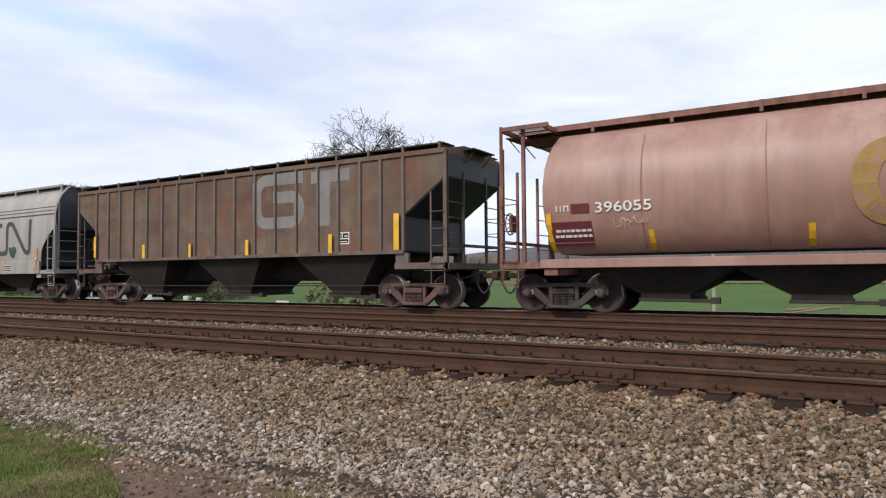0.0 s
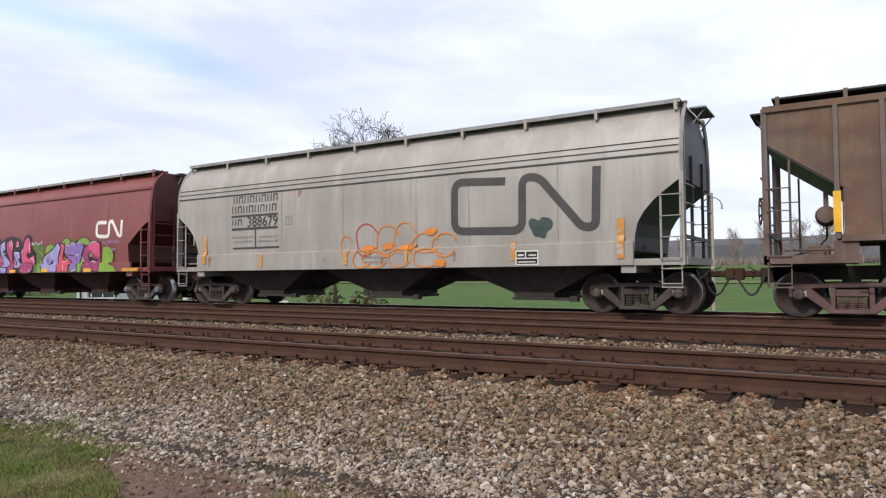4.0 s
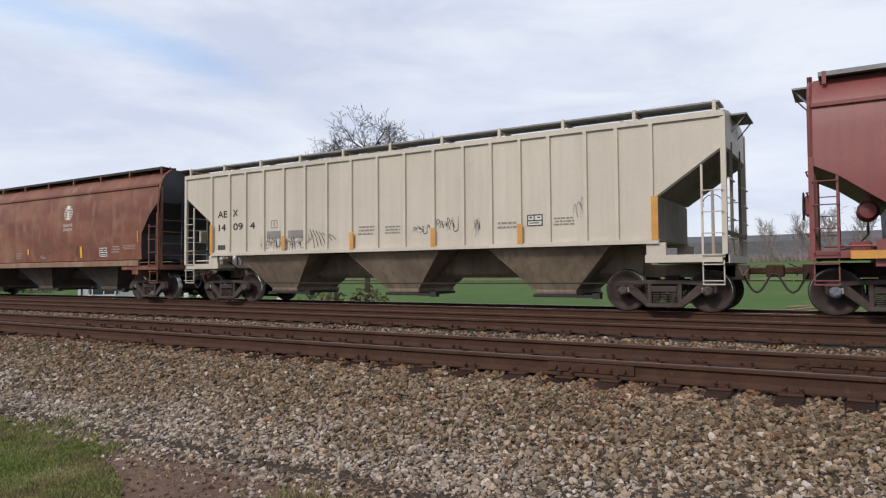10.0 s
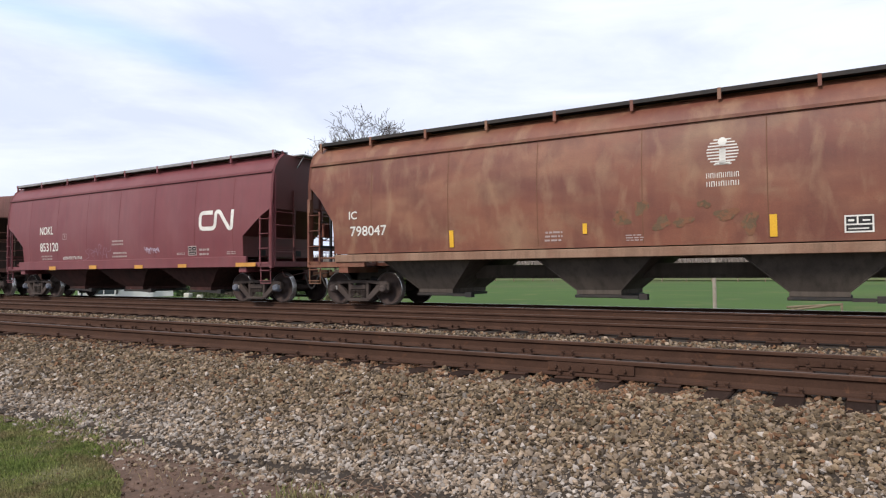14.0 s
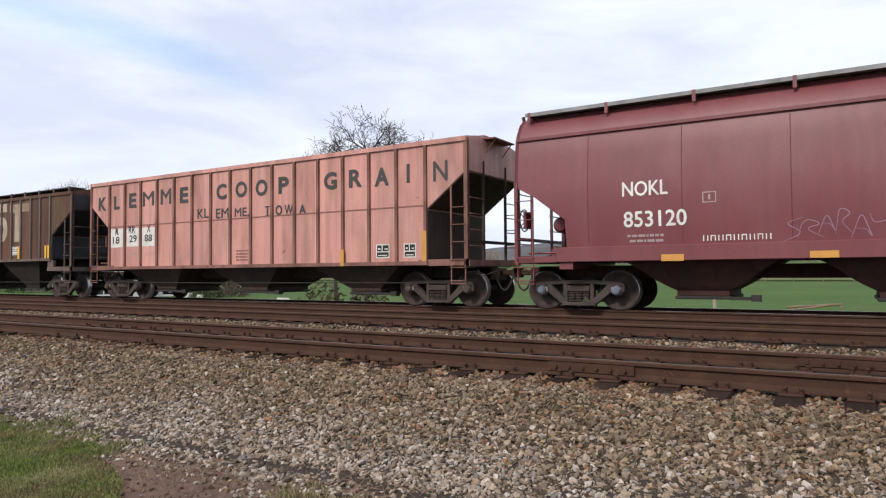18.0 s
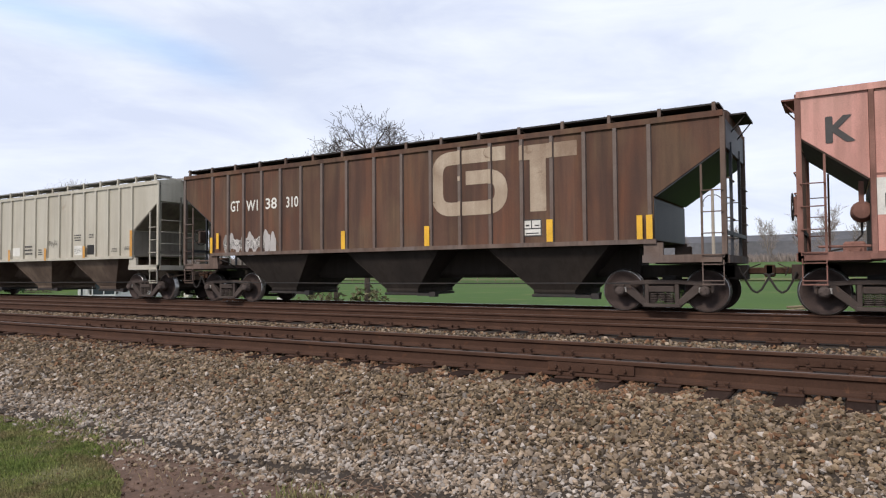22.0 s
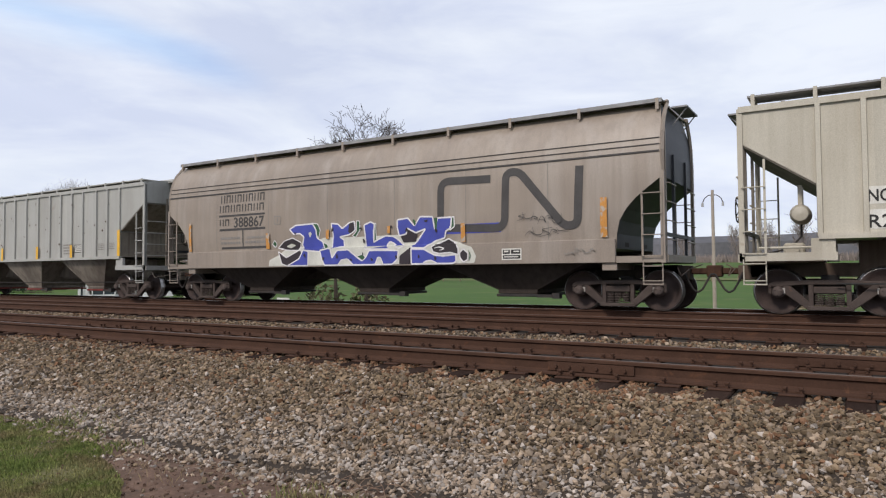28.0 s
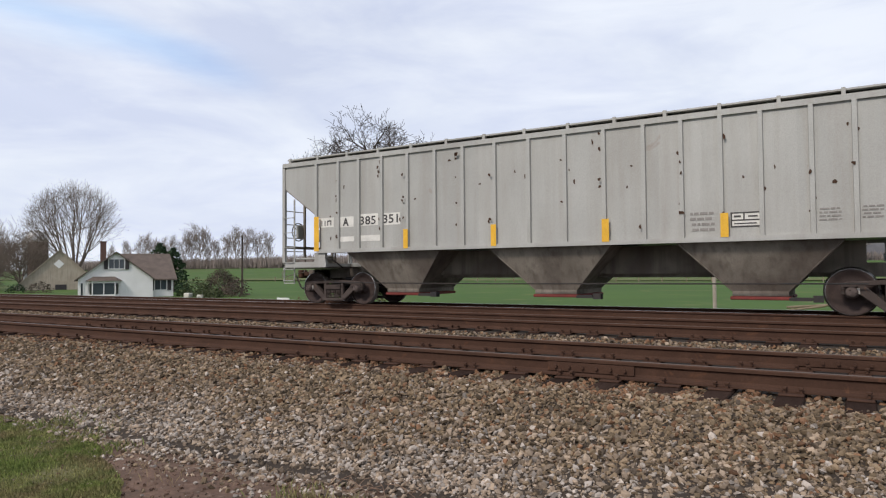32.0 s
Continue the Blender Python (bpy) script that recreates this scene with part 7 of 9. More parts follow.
figure("k", [(0.2, 2.18), (0.42, 2.26), (0.55, 2.2), (0.52, 1.71), (0.69, 1.79), (0.92, 1.87), (1.18, 1.84), (1.36, 1.72), (1.52, 1.58), (1.36, 1.52), (1.17, 1.67), (1.05, 1.71), (0.95, 1.62), (1.05, 1.51), (0.26, 1.53), (0.24, 1.9)], "royal", "gloss_white", 0.04)
figure("k", [(-1.34, 1.53), (-1.07, 1.58), (-0.96, 1.57), (-0.89, 1.31), (-0.71, 1.52), (-0.32, 1.53), (0.0, 1.31), (0.16, 1.22), (0.29, 1.31), (0.4, 1.49), (0.68, 1.49), (1.36, 1.47), (1.33, 1.24), (1.16, 1.11), (-1.16, 1.11), (-1.27, 1.3)], "royal", "gloss_white", 0.04)
figure("k", [(-0.69, 1.11), (-0.56, 1.25), (-0.34, 1.28), (-0.13, 1.11)], "bone", "gloss_white", 0.03)
figure("k", [(0.6, 1.11), (0.69, 1.3), (0.78, 1.3), (0.88, 1.11)], "bone", "gloss_white", 0.03)
figure("k", [(-0.01, 1.34), (0.18, 1.4), (0.28, 1.31), (0.18, 1.22)], "forest", "gloss_white", 0.02)
figure("k", [(1.38, 1.86), (1.62, 2.02), (1.93, 1.87), (1.87, 1.68), (1.49, 1.67)], "ink")
figure("k", [(2.92, 2.24), (3.02, 2.28), (3.03, 2.02), (2.89, 1.93)], "forest", "gloss_white", 0.03)
figure("k", [(1.3, 2.27), (1.64, 2.3), (1.84, 2.09), (2.01, 2.32), (2.39, 2.3), (2.46, 1.97), (2.54, 2.26), (2.95, 2.26), (2.92, 1.99), (2.78, 1.92), (2.74, 1.75), (2.46, 1.68), (2.16, 1.51), (1.74, 1.53), (1.92, 1.7), (2.18, 2.0), (1.88, 1.91), (1.62, 2.04), (1.58, 1.89), (1.36, 1.85), (1.3, 2.08)], "royal", "gloss_white", 0.04)
figure("k", [(2.44, 2.27), (2.54, 2.27), (2.51, 1.96), (2.46, 1.97)], "forest")
figure("k", [(1.78, 2.26), (1.84, 2.26), (1.89, 2.14), (1.84, 2.09)], "forest")
figure("k", [(1.76, 1.5), (2.16, 1.48), (2.46, 1.33), (2.73, 1.3), (3.09, 1.33), (3.1, 1.16), (3.01, 1.11), (1.77, 1.11)], "royal", "gloss_white", 0.04)
figure("k", [(2.1, 1.11), (2.21, 1.18), (2.37, 1.2), (2.57, 1.11)], "bone", "gloss_white", 0.03)
figure("k", [(2.37, 1.54), (2.57, 1.62), (2.86, 1.73), (3.09, 1.6), (3.16, 1.47), (3.16, 1.32), (2.93, 1.38), (2.61, 1.36), (2.42, 1.41)], "ink", "gloss_white", 0.035)
gleam("k", [(2.46, 1.5), (2.61, 1.53), (2.77, 1.48), (2.62, 1.44)], "gloss_white", 0.03)
figure("k", [(3.2, 1.37), (3.3, 1.46), (3.43, 1.36), (3.43, 1.2), (3.3, 1.14), (3.21, 1.25)], "ink", "gloss_white", 0.03)
gleam("k", [(3.45, 1.42), (3.5, 1.31), (3.46, 1.17)], "forest", 0.03)
fleck = random.Random(17)
for x, z in ((-1.9, 1.4), (-1.2, 1.3), (-0.7, 1.35), (-0.2, 1.25), (0.2, 1.4), (0.5, 1.25), (0.1, 2.1), (0.2, 1.75), (-0.9, 2.1), (-2.3, 2.05), (1.1, 2.1), (1.6, 2.0), (2.2, 2.2), (2.5, 1.95), (1.3, 1.3), (2.0, 1.3), (2.5, 1.25), (1.7, 1.2)):
    bm = bmesh.new()
    blob(bm, x, z, fleck.uniform(0.02, 0.045), fleck.uniform(0.03, 0.06), int(x * 50) + 300, 10, 0.5)
    lay("k", bm, "spray_fleck", "ink", 0.036)
patch_on("k", 2.75, 4.3, 1.84, 2.07, "royal", "graffiti_fill")

# thin welded seams and trim lines on the smooth cars
M["seam_red"] = plain("maroon_weld_seam", (0.150, 0.042, 0.042), 0.6)
M["seam_rust"] = plain("rusty_weld_seam", (0.17, 0.085, 0.05), 0.8)
for key, mat, xs_, zs in (("c", "seam_grey", (-5.6, -3.3, -0.95, 1.45, 3.0, 5.3), (1.62, 3.40)), ("k", "seam_grey", (-5.7, -3.4, -1.1, 1.2, 3.35, 5.5), (1.62, 3.40)), ("d", "seam_red", (-5.3, -2.6, 0.0, 2.6, 5.2), (1.46, 3.9)), ("g", "seam_red", (-5.9, -3.9, -1.9, 0.1, 2.1, 4.2, 6.0), (1.46, 3.9)), ("f", "seam_rust", (-6.0, -3.6, -1.2, 1.2, 3.6, 6.0), (1.48, 3.9)), ("a", "h_dark", (-4.9, -2.5, 0.0, 2.5, 4.9), (1.4, 3.95))):
    for x in xs_:
        patch_on(key, x - 0.008, x + 0.008, zs[0], zs[1], mat, "weld_seam")
for key in ("c", "k"):
    for z, w in ((3.40, 0.035), (3.56, 0.016), (3.70, 0.014)):
        bm = bmesh.new()
        y = skin(key, z)
        box(bm, -CARS[key][0]["half"] + 0.05, CARS[key][0]["half"] - 0.05, -y - 0.02, -y + 0.01, z, z + w)
        part("trim_line", bm, M["grey_paint"], CARS[key][0])
# the pink car's belt seam and panel frames
bm = bmesh.new()
box(bm, -6.85, 6.85, -1.535, -1.515, 2.60, 2.63)
part("belt_seam", bm, M["h_dark"], CARS["h"][0])

# rust spots on the last car's posts and sheets
M["rust_spot"] = plain("rust_spot", (0.07, 0.038, 0.024), 0.85)
rr = random.Random(31)
for i in range(70):
    x = rr.choice(POST_X) + rr.uniform(-0.07, 0.02) if i % 3 else rr.uniform(-6.6, 6.6)
    bm = bmesh.new()
    blob(bm, x, rr.uniform(1.6, 3.95), rr.uniform(0.012, 0.04), rr.uniform(0.02, 0.06), i, 12, 0.4)
    for v in bm.verts:
        v.co.y = -1.5995 if i % 3 and any(abs(x - px) < 0.04 for px in POST_X) else -1.527
    part("rust_spot", bm, M["rust_spot"], CARS["l"][0])


# ---- farm, trees, poles and hill beyond the tracks ----
M["bark_dark"] = surface("dark_bark", (0.075, 0.058, 0.048), (0.05, 0.04, 0.034), 0.95, scale=4, bump=0.8, stretch=(3, 3, 0.6))
M["bark_grey"] = surface("grey_brown_bark", (0.17, 0.135, 0.11), (0.12, 0.098, 0.08), 0.95, scale=4, bump=0.6)
# far twigs are lightened: the haze of distance is mixed into their colour
M["twig_far"] = surface("hazed_far_twigs", (0.26, 0.215, 0.19), (0.20, 0.17, 0.15), 0.95, scale=1, bump=0.2)
M["evergreen"] = surface("evergreen_needles", (0.028, 0.050, 0.022), (0.018, 0.034, 0.016), 0.9, scale=2, bump=0.5, per_island=0.4)
M["shrub"] = surface("shrub_leaves", (0.060, 0.075, 0.030), (0.045, 0.05, 0.025), 0.9, scale=2, bump=0.5, per_island=0.5)
M["bush"] = surface("olive_bush_twigs", (0.13, 0.12, 0.065), (0.085, 0.08, 0.045), 0.95, scale=2, bump=0.3, per_island=0.5)
M["brush"] = surface("brown_brush", (0.095, 0.072, 0.055), (0.06, 0.046, 0.036), 0.95, scale=2, bump=0.3, per_island=0.45)
M["siding"] = surface("white_siding", (0.72, 0.71, 0.69), (0.66, 0.65, 0.63), 0.7, scale=0.7, bump=0.1)
M["shingle"] = surface("brown_grey_shingle", (0.135, 0.105, 0.088), (0.10, 0.080, 0.068), 0.9, scale=1.2, bump=0.5, fine=20)
M["shutter"] = surface("dark_shutter", (0.035, 0.032, 0.034), (0.05, 0.045, 0.045), 0.7, scale=2)
M["barn_wall"] = surface("weathered_beige_boards", (0.40, 0.345, 0.275), (0.33, 0.28, 0.22), 0.9, scale=0.8, streak=0.4, bump=0.3)
M["silo_wall"] = surface("stained_silo_concrete", (0.10, 0.072, 0.058), (0.14, 0.11, 0.092), 0.9, scale=0.6, streak=0.6, bump=0.3)
M["dome"] = surface("galvanised_dome", (0.42, 0.41, 0.40), (0.33, 0.32, 0.31), 0.5, 0.4, scale=1)
M["brick"] = surface("chimney_brick", (0.12, 0.07, 0.058), (0.09, 0.055, 0.047), 0.9, scale=4, bump=0.4)
M["pole_wood"] = surface("weathered_pole_wood", (0.42, 0.365, 0.31), (0.32, 0.27, 0.225), 0.9, scale=2, streak=0.5, bump=0.4)
M["post_white"] = surface("pale_wood_paint", (0.55, 0.53, 0.47), (0.45, 0.43, 0.38), 0.8, scale=2, bump=0.3)
M["hill_wood"] = surface("wooded_hill", (0.115, 0.112, 0.118), (0.085, 0.085, 0.092), 1.0, scale=0.01, bump=0.0, fine=0.12)
M["pale_grass"] = surface("pale_dry_grass", (0.105, 0.12, 0.036), (0.08, 0.10, 0.028), 0.95, scale=0.2, bump=0.4, fine=12)
glass = bpy.data.materials.new("window_glass")
glass.use_nodes = True
gb = glass.node_tree.nodes["Principled BSDF"]
gb.inputs["Base Color"].default_value, gb.inputs["Roughness"].default_value = (0.05, 0.06, 0.07, 1), 0.08
M["glass"] = glass


def tree_mesh(name, height, spread, trunk_r, seed, levels=5, twigs=3, upright=0.5, bare_to=0.2, sides=5, lean=0.0, fork=None, thin=0.008, trunk=0.52, first=(0.5, 0.78)):
    """A bare tree: a tapered trunk that forks into limbs, branches and fine twigs."""
    rng = random.Random(seed)
    verts, faces = [], []

    def limb(path, radii, n):
        base = len(verts)
        for k, (p, r) in enumerate(zip(path, radii)):
            d = (path[min(k + 1, len(path) - 1)] - path[max(k - 1, 0)]).normalized()
            q = d.to_track_quat("Z", "Y").to_matrix()
            for i in range(n):
                a = 2 * math.pi * i / n
                verts.append(tuple(p + q @ Vector((r * math.cos(a), r * math.sin(a), 0))))
        for k in range(len(path) - 1):
            for i in range(n):
                j = (i + 1) % n
                faces.append((base + k * n + i, base + k * n + j, base + (k + 1) * n + j, base + (k + 1) * n + i))

    def grow(p, d, length, r, level):
        steps = 4 if level < 2 else 3
        path, radii = [p], [r]
        for k in range(steps):
            wob = 0.20 if level else 0.06
            d = (d + Vector((rng.uniform(-wob, wob), rng.uniform(-wob, wob), rng.uniform(-wob, wob) * 0.5 + upright * (0.09 if level else 0.3)))).normalized()
            path.append(path[-1] + d * length / steps)
            radii.append(max(thin, r * (1 - 0.55 * (k + 1) / steps)))
        limb(path, radii, sides if level < 2 else (4 if level < 3 else 3))
        if level >= levels:
            return
        kids = (fork or 6) if level == 0 else twigs + (1 if level == 1 else 0)
        for i in range(kids):
            k = rng.uniform(0.35 if level == 0 else 0.15, 1.0)
            if level == 0:
                k = bare_to + (1 - bare_to) * (i + rng.random()) / kids
            at = k * steps
            j = min(int(at), steps - 1)
            q = path[j].lerp(path[j + 1], at - j)
            a = rng.uniform(0, 2 * math.pi) if level else 2 * math.pi * i * 0.382 + rng.uniform(-0.4, 0.4)
            side = Vector((math.cos(a), math.sin(a), 0))
            out = d.lerp(side, spread * rng.uniform(0.7, 1.2)).normalized()
            if level > 0:
                axis = d.orthogonal().normalized()
                axis.rotate(Matrix.Rotation(a, 3, d))
                out = (d + axis * spread * 1.5 * rng.uniform(0.6, 1.3)).normalized()
            grow(q, out, length * (rng.uniform(0.5, 0.78) if level else rng.uniform(*first)), radii[j] * rng.uniform(0.42, 0.62), level + 1)

    grow(Vector((0, 0, -0.2)), Vector((lean, 0, 1)).normalized(), height * trunk, trunk_r, 0)
    top = max(v[2] for v in verts)
    k = height / top
    me = bpy.data.meshes.new(name)
    me.from_pydata([(x * k, y * k, z * k) for x, y, z in verts], [], faces)
    return me


def bare_tree(label, me, x, y, z, scale=1.0, turn=0.0, group="", wide=1.0):
    t = new("bare_tree", me)
    t.matrix_basis = pose(x, y, z, 0, 0, turn) @ Matrix.Diagonal((scale * wide, scale * wide, scale, 1))
    return tagged(t, label, "tree", group)


def dome_tree(name, height, width, trunk_r, seed, limbs=13, thin=0.018):
    """A wide bare tree: limbs fan from a short trunk and their twigs end on a rounded crown."""
    rng = random.Random(seed)
    verts, faces = [], []
    mid = Vector((0, 0, height * 0.46))
    R = Vector((width / 2, width / 2, height * 0.54))

    def limb(a, b, r0, r1, n, bow):
        path = []
        up = Vector((0, 0, 1))
        side = Vector((rng.uniform(-1, 1), rng.uniform(-1, 1), 0)) * 0.05 * (b - a).length
        for k in range(5):
            t = k / 4
            path.append(a.lerp(b, t) + (up * bow * (b - a).length + side) * math.sin(math.pi * t))
        base = len(verts)
        for k, p in enumerate(path):
            d = (path[min(k + 1, 4)] - path[max(k - 1, 0)]).normalized()
            q = d.to_track_quat("Z", "Y").to_matrix()
            r = max(thin, r0 + (r1 - r0) * k / 4)
            for i in range(n):
                w = 2 * math.pi * i / n
                verts.append(tuple(p + q @ Vector((r * math.cos(w), r * math.sin(w), 0))))
        for k in range(4):
            for i in range(n):
                j = (i + 1) % n
                faces.append((base + k * n + i, base + k * n + j, base + (k + 1) * n + j, base + (k + 1) * n + i))
        return path

    def shell(v, f):
        d = Vector((v.x / R.x, v.y / R.y, v.z / R.z)).normalized()
        return mid + Vector((d.x * R.x, d.y * R.y, d.z * R.z)) * f

    def pick(path):
        k = rng.uniform(1.2, 4.0)
        j = min(int(k), 3)
        return path[j].lerp(path[j + 1], k - j)

    fork = Vector((0, 0, height * 0.10))
    limb(Vector((0, 0, -0.4)), fork, trunk_r, trunk_r * 0.8, 8, 0.0)
    for i in range(limbs):
        w = 2.4 * i + rng.uniform(-0.3, 0.3)
        tilt = 1.35 * math.sqrt((i + 0.5) / limbs)
        d = Vector((math.cos(w) * math.sin(tilt), math.sin(w) * math.sin(tilt), math.cos(tilt)))
        main = limb(fork, shell(d, rng.uniform(0.5, 0.66)), trunk_r * 0.38, trunk_r * 0.16, 6, -0.10 * math.sin(tilt))
        for j in range(6):
            a = pick(main)
            e = d + Vector((rng.gauss(0, 0.32), rng.gauss(0, 0.32), rng.gauss(0.08, 0.25)))
            second = limb(a, shell(e, rng.uniform(0.72, 0.88)), trunk_r * 0.13, trunk_r * 0.06, 4, -0.05)
            for q in range(6):
                b = pick(second)
                g = e.normalized() + Vector((rng.gauss(0, 0.22), rng.gauss(0, 0.22), rng.gauss(0.06, 0.2)))
                third = limb(b, shell(g, rng.uniform(0.82, 1.0)), trunk_r * 0.05, thin, 3, -0.03)
                for u in range(3):
                    c = pick(third)
                    h = g.normalized() + Vector((rng.gauss(0, 0.12), rng.gauss(0, 0.12), rng.gauss(0.05, 0.12)))
                    limb(c, shell(h, rng.uniform(0.86, 1.07)), thin, thin * 0.8, 3, 0.0)
    me = bpy.data.meshes.new(name)
    me.from_pydata(verts, [], faces)
    return me


near_tree = tree_mesh("bare_tree", 11.3, 0.72, 0.17, 8, 5, 3, 0.16, 0.82, 6, 0.02, 11, 0.010, 0.80, (0.17, 0.25))
near_tree.materials.append(M["bark_dark"])
bare_tree("dark leafless tree standing in the field behind the train", near_tree, -20.7, 20.1, -1.6, 0.97, 40)
bare_tree("smaller dark leafless tree beside the larger one", near_tree, -22.15, 19.4, -1.6, 0.875, 160, wide=0.75)
big_tree = dome_tree("bare_tree", 19.6, 18.0, 0.52, 11, 11, 0.015)
big_tree.materials.append(M["bark_grey"])
bare_tree("huge leafless tree with many upright limbs behind the house", big_tree, -121.0, 62.0, -1.6)
mid_tree = tree_mesh("bare_tree", 10.0, 0.55, 0.25, 23, 4, 5, 0.7, 0.12, 5, 0.0, 11, 0.016, 0.30, (1.0, 1.5))
mid_tree.materials.append(M["bark_grey"])
for k, (x, y, s) in enumerate(((-118.0, 46.0, 1.30), (-128.0, 50.0, 1.25), (-140.0, 62.0, 1.35), (-112.0, 43.5, 0.7))):
    bare_tree("leafless grey-brown tree beside the barn", mid_tree, x, y, -1.7, s, 70 * k, "trees by the barn")
far_tree = tree_mesh("bare_tree", 24.0, 0.40, 0.38, 31, 4, 4, 1.0, 0.2, 4, 0.0, 10, 0.05)
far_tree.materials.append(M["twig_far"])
rng = random.Random(9)
# ratio x to y of each far tree seen from the camera, and its height
for k, (ratio, h) in enumerate(((-1.60, 0.72), (-1.53, 0.80), (-1.47, 0.95), (-1.43, 1.0), (-1.40, 0.92), (-1.36, 0.85), (-1.31, 1.05), (-1.285, 1.1), (-1.255, 1.15), (-1.23, 1.05), (-1.20, 0.75), (-1.165, 0.9), (-1.14, 1.0), (-1.105, 1.05), (-1.07, 0.95), (-1.04, 0.85), (-0.13, 0.72), (-0.09, 0.80), (-0.05, 0.95), (-0.02, 0.98), (0.02, 0.92), (0.06, 0.8), (0.10, 0.7), (-0.20, 0.6))):
    d = 300 + rng.uniform(-22, 25)
    bare_tree("leafless tree in a far copse, its colour paled for haze", far_tree, ratio * (d + 6.6), d, 5.0 if ratio < -0.5 else 3.5, h * (1.15 if ratio < -0.5 else 1.0), rng.uniform(0, 360), "far copse trees", wide=0.8)

# a low hedge of twigs under the far trees
verts, faces = [], []
for k in range(42000):
    d = 296 + rng.uniform(-8, 30)
    ratio = rng.uniform(-1.75, 0.35)
    x, z = ratio * (d + 6.6), 3.6 + (1.6 if ratio < -0.5 else 0) + rng.uniform(-1.5, 0)
    h, a = rng.uniform(2.0, 8.2) * (1 if ratio < -0.5 else 0.6), rng.uniform(0, 3.14)
    w = rng.uniform(0.08, 0.34)
    b = len(verts)
    lx, ly = rng.uniform(-1, 1), rng.uniform(-1, 1)
    verts += [(x - w * math.cos(a), d - w * math.sin(a), z), (x + w * math.cos(a), d + w * math.sin(a), z), (x + lx, d + ly, z + h), (x + w * math.sin(a), d + w * math.cos(a), z + h * 0.4)]
    faces += [(b, b + 1, b + 2), (b + 1, b + 3, b + 2), (b, b + 2, b + 3)]
me = bpy.data.meshes.new("far_hedge")
me.from_pydata(verts, [], faces)
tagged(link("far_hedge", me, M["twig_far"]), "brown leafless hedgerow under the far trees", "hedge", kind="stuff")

# wooded ridge on the horizon
bm = bmesh.new()
rows = []
for i in range(90):
    x = -1500 + 45 * i
    rise = min(1, max(0, (x + 1150) / 700)) * 54 * (0.88 + 0.14 * noise.noise((x * 0.0025, 0.4, 0))) + 3.0 * noise.noise((x * 0.03, 2, 0))
    rows.append([bm.verts.new((x, 1180, 0)), bm.verts.new((x, 1200 + 20 * math.sin(i), 12 + rise * 0.75)), bm.verts.new((x, 1260, 14 + rise + 2.2 * noise.noise((x * 0.11, 5, 0)))), bm.verts.new((x, 1500, 5))])
for a, b in zip(rows, rows[1:]):
    for i in range(3):
        bm.faces.new((a[i], b[i], b[i + 1], a[i + 1]))
tagged(part("hill_backdrop", bm, M["hill_wood"], smooth=True), "distant dark wooded ridge on the horizon", "hill", kind="structure")

# pale dry strip between two fields
tagged(part("field_strip", sheet([-400 + 16 * i for i in range(40)], [118, 122, 127], lambda x, y: rolling(x, y) + 0.12), M["pale_grass"]), "pale dry grass strip between green fields", "grass strip", kind="structure")


def wall_with(bm, x0, x1, z0, z1, y0, y1, holes):
    """A wall in x and z with openings, cut into blocks round them."""
    cuts_x = sorted({x0, x1, *[h[0] for h in holes], *[h[1] for h in holes]})
    cuts_z = sorted({z0, z1, *[h[2] for h in holes], *[h[3] for h in holes]})
    for a, b in zip(cuts_x, cuts_x[1:]):
        for c, d in zip(cuts_z, cuts_z[1:]):
            if not any(h[0] <= a and b <= h[1] and h[2] <= c and d <= h[3] for h in holes):
                box(bm, a, b, y0, y1, c, d)


def window(parent, x0, x1, z0, z1, y, panes=2, shutters=True):
    bm = bmesh.new()
    t = 0.07
    for a, b, c, d in ((x0, x1, z0, z0 + t), (x0, x1, z1 - t, z1), (x0, x0 + t, z0 + t, z1 - t), (x1 - t, x1, z0 + t, z1 - t)):
        box(bm, a, b, y - 0.04, y + 0.10, c, d)
    w = part("window", bm, M["siding"], parent)
    for i in range(panes):
        a, b = x0 + t + (x1 - x0 - 2 * t) * i / panes, x0 + t + (x1 - x0 - 2 * t) * (i + 1) / panes
        bm = bmesh.new()
        box(bm, a + 0.02, b - 0.02, y + 0.04, y + 0.05, z0 + t, z1 - t)
        part("pane", bm, M["glass"], w)
        if i:
            bm = bmesh.new()
            box(bm, a - 0.02, a + 0.02, y - 0.02, y + 0.06, z0 + t, z1 - t)
            part("mullion", bm, M["siding"], w)
    if shutters:
        for a, b in ((x0 - 0.42, x0 - 0.03), (x1 + 0.03, x1 + 0.42)):
            bm = bmesh.new()
            box(bm, a, b, y - 0.05, y - 0.01, z0, z1)
            part("shutter", bm, M["shutter"], parent, "dark wooden shutter")


def slab(bm, pts, t):
    """A roof plane of thickness t from four corners."""
    a = [bm.verts.new(p) for p in pts]
    b = [bm.verts.new((p[0], p[1], p[2] - t)) for p in pts]
    n = len(pts)
    bm.faces.new(a)
    bm.faces.new(b[::-1])
    for i in range(n):
        bm.faces.new((a[i], b[i], b[(i + 1) % n], a[(i + 1) % n]))
    bmesh.ops.recalc_face_normals(bm, faces=list(bm.faces))


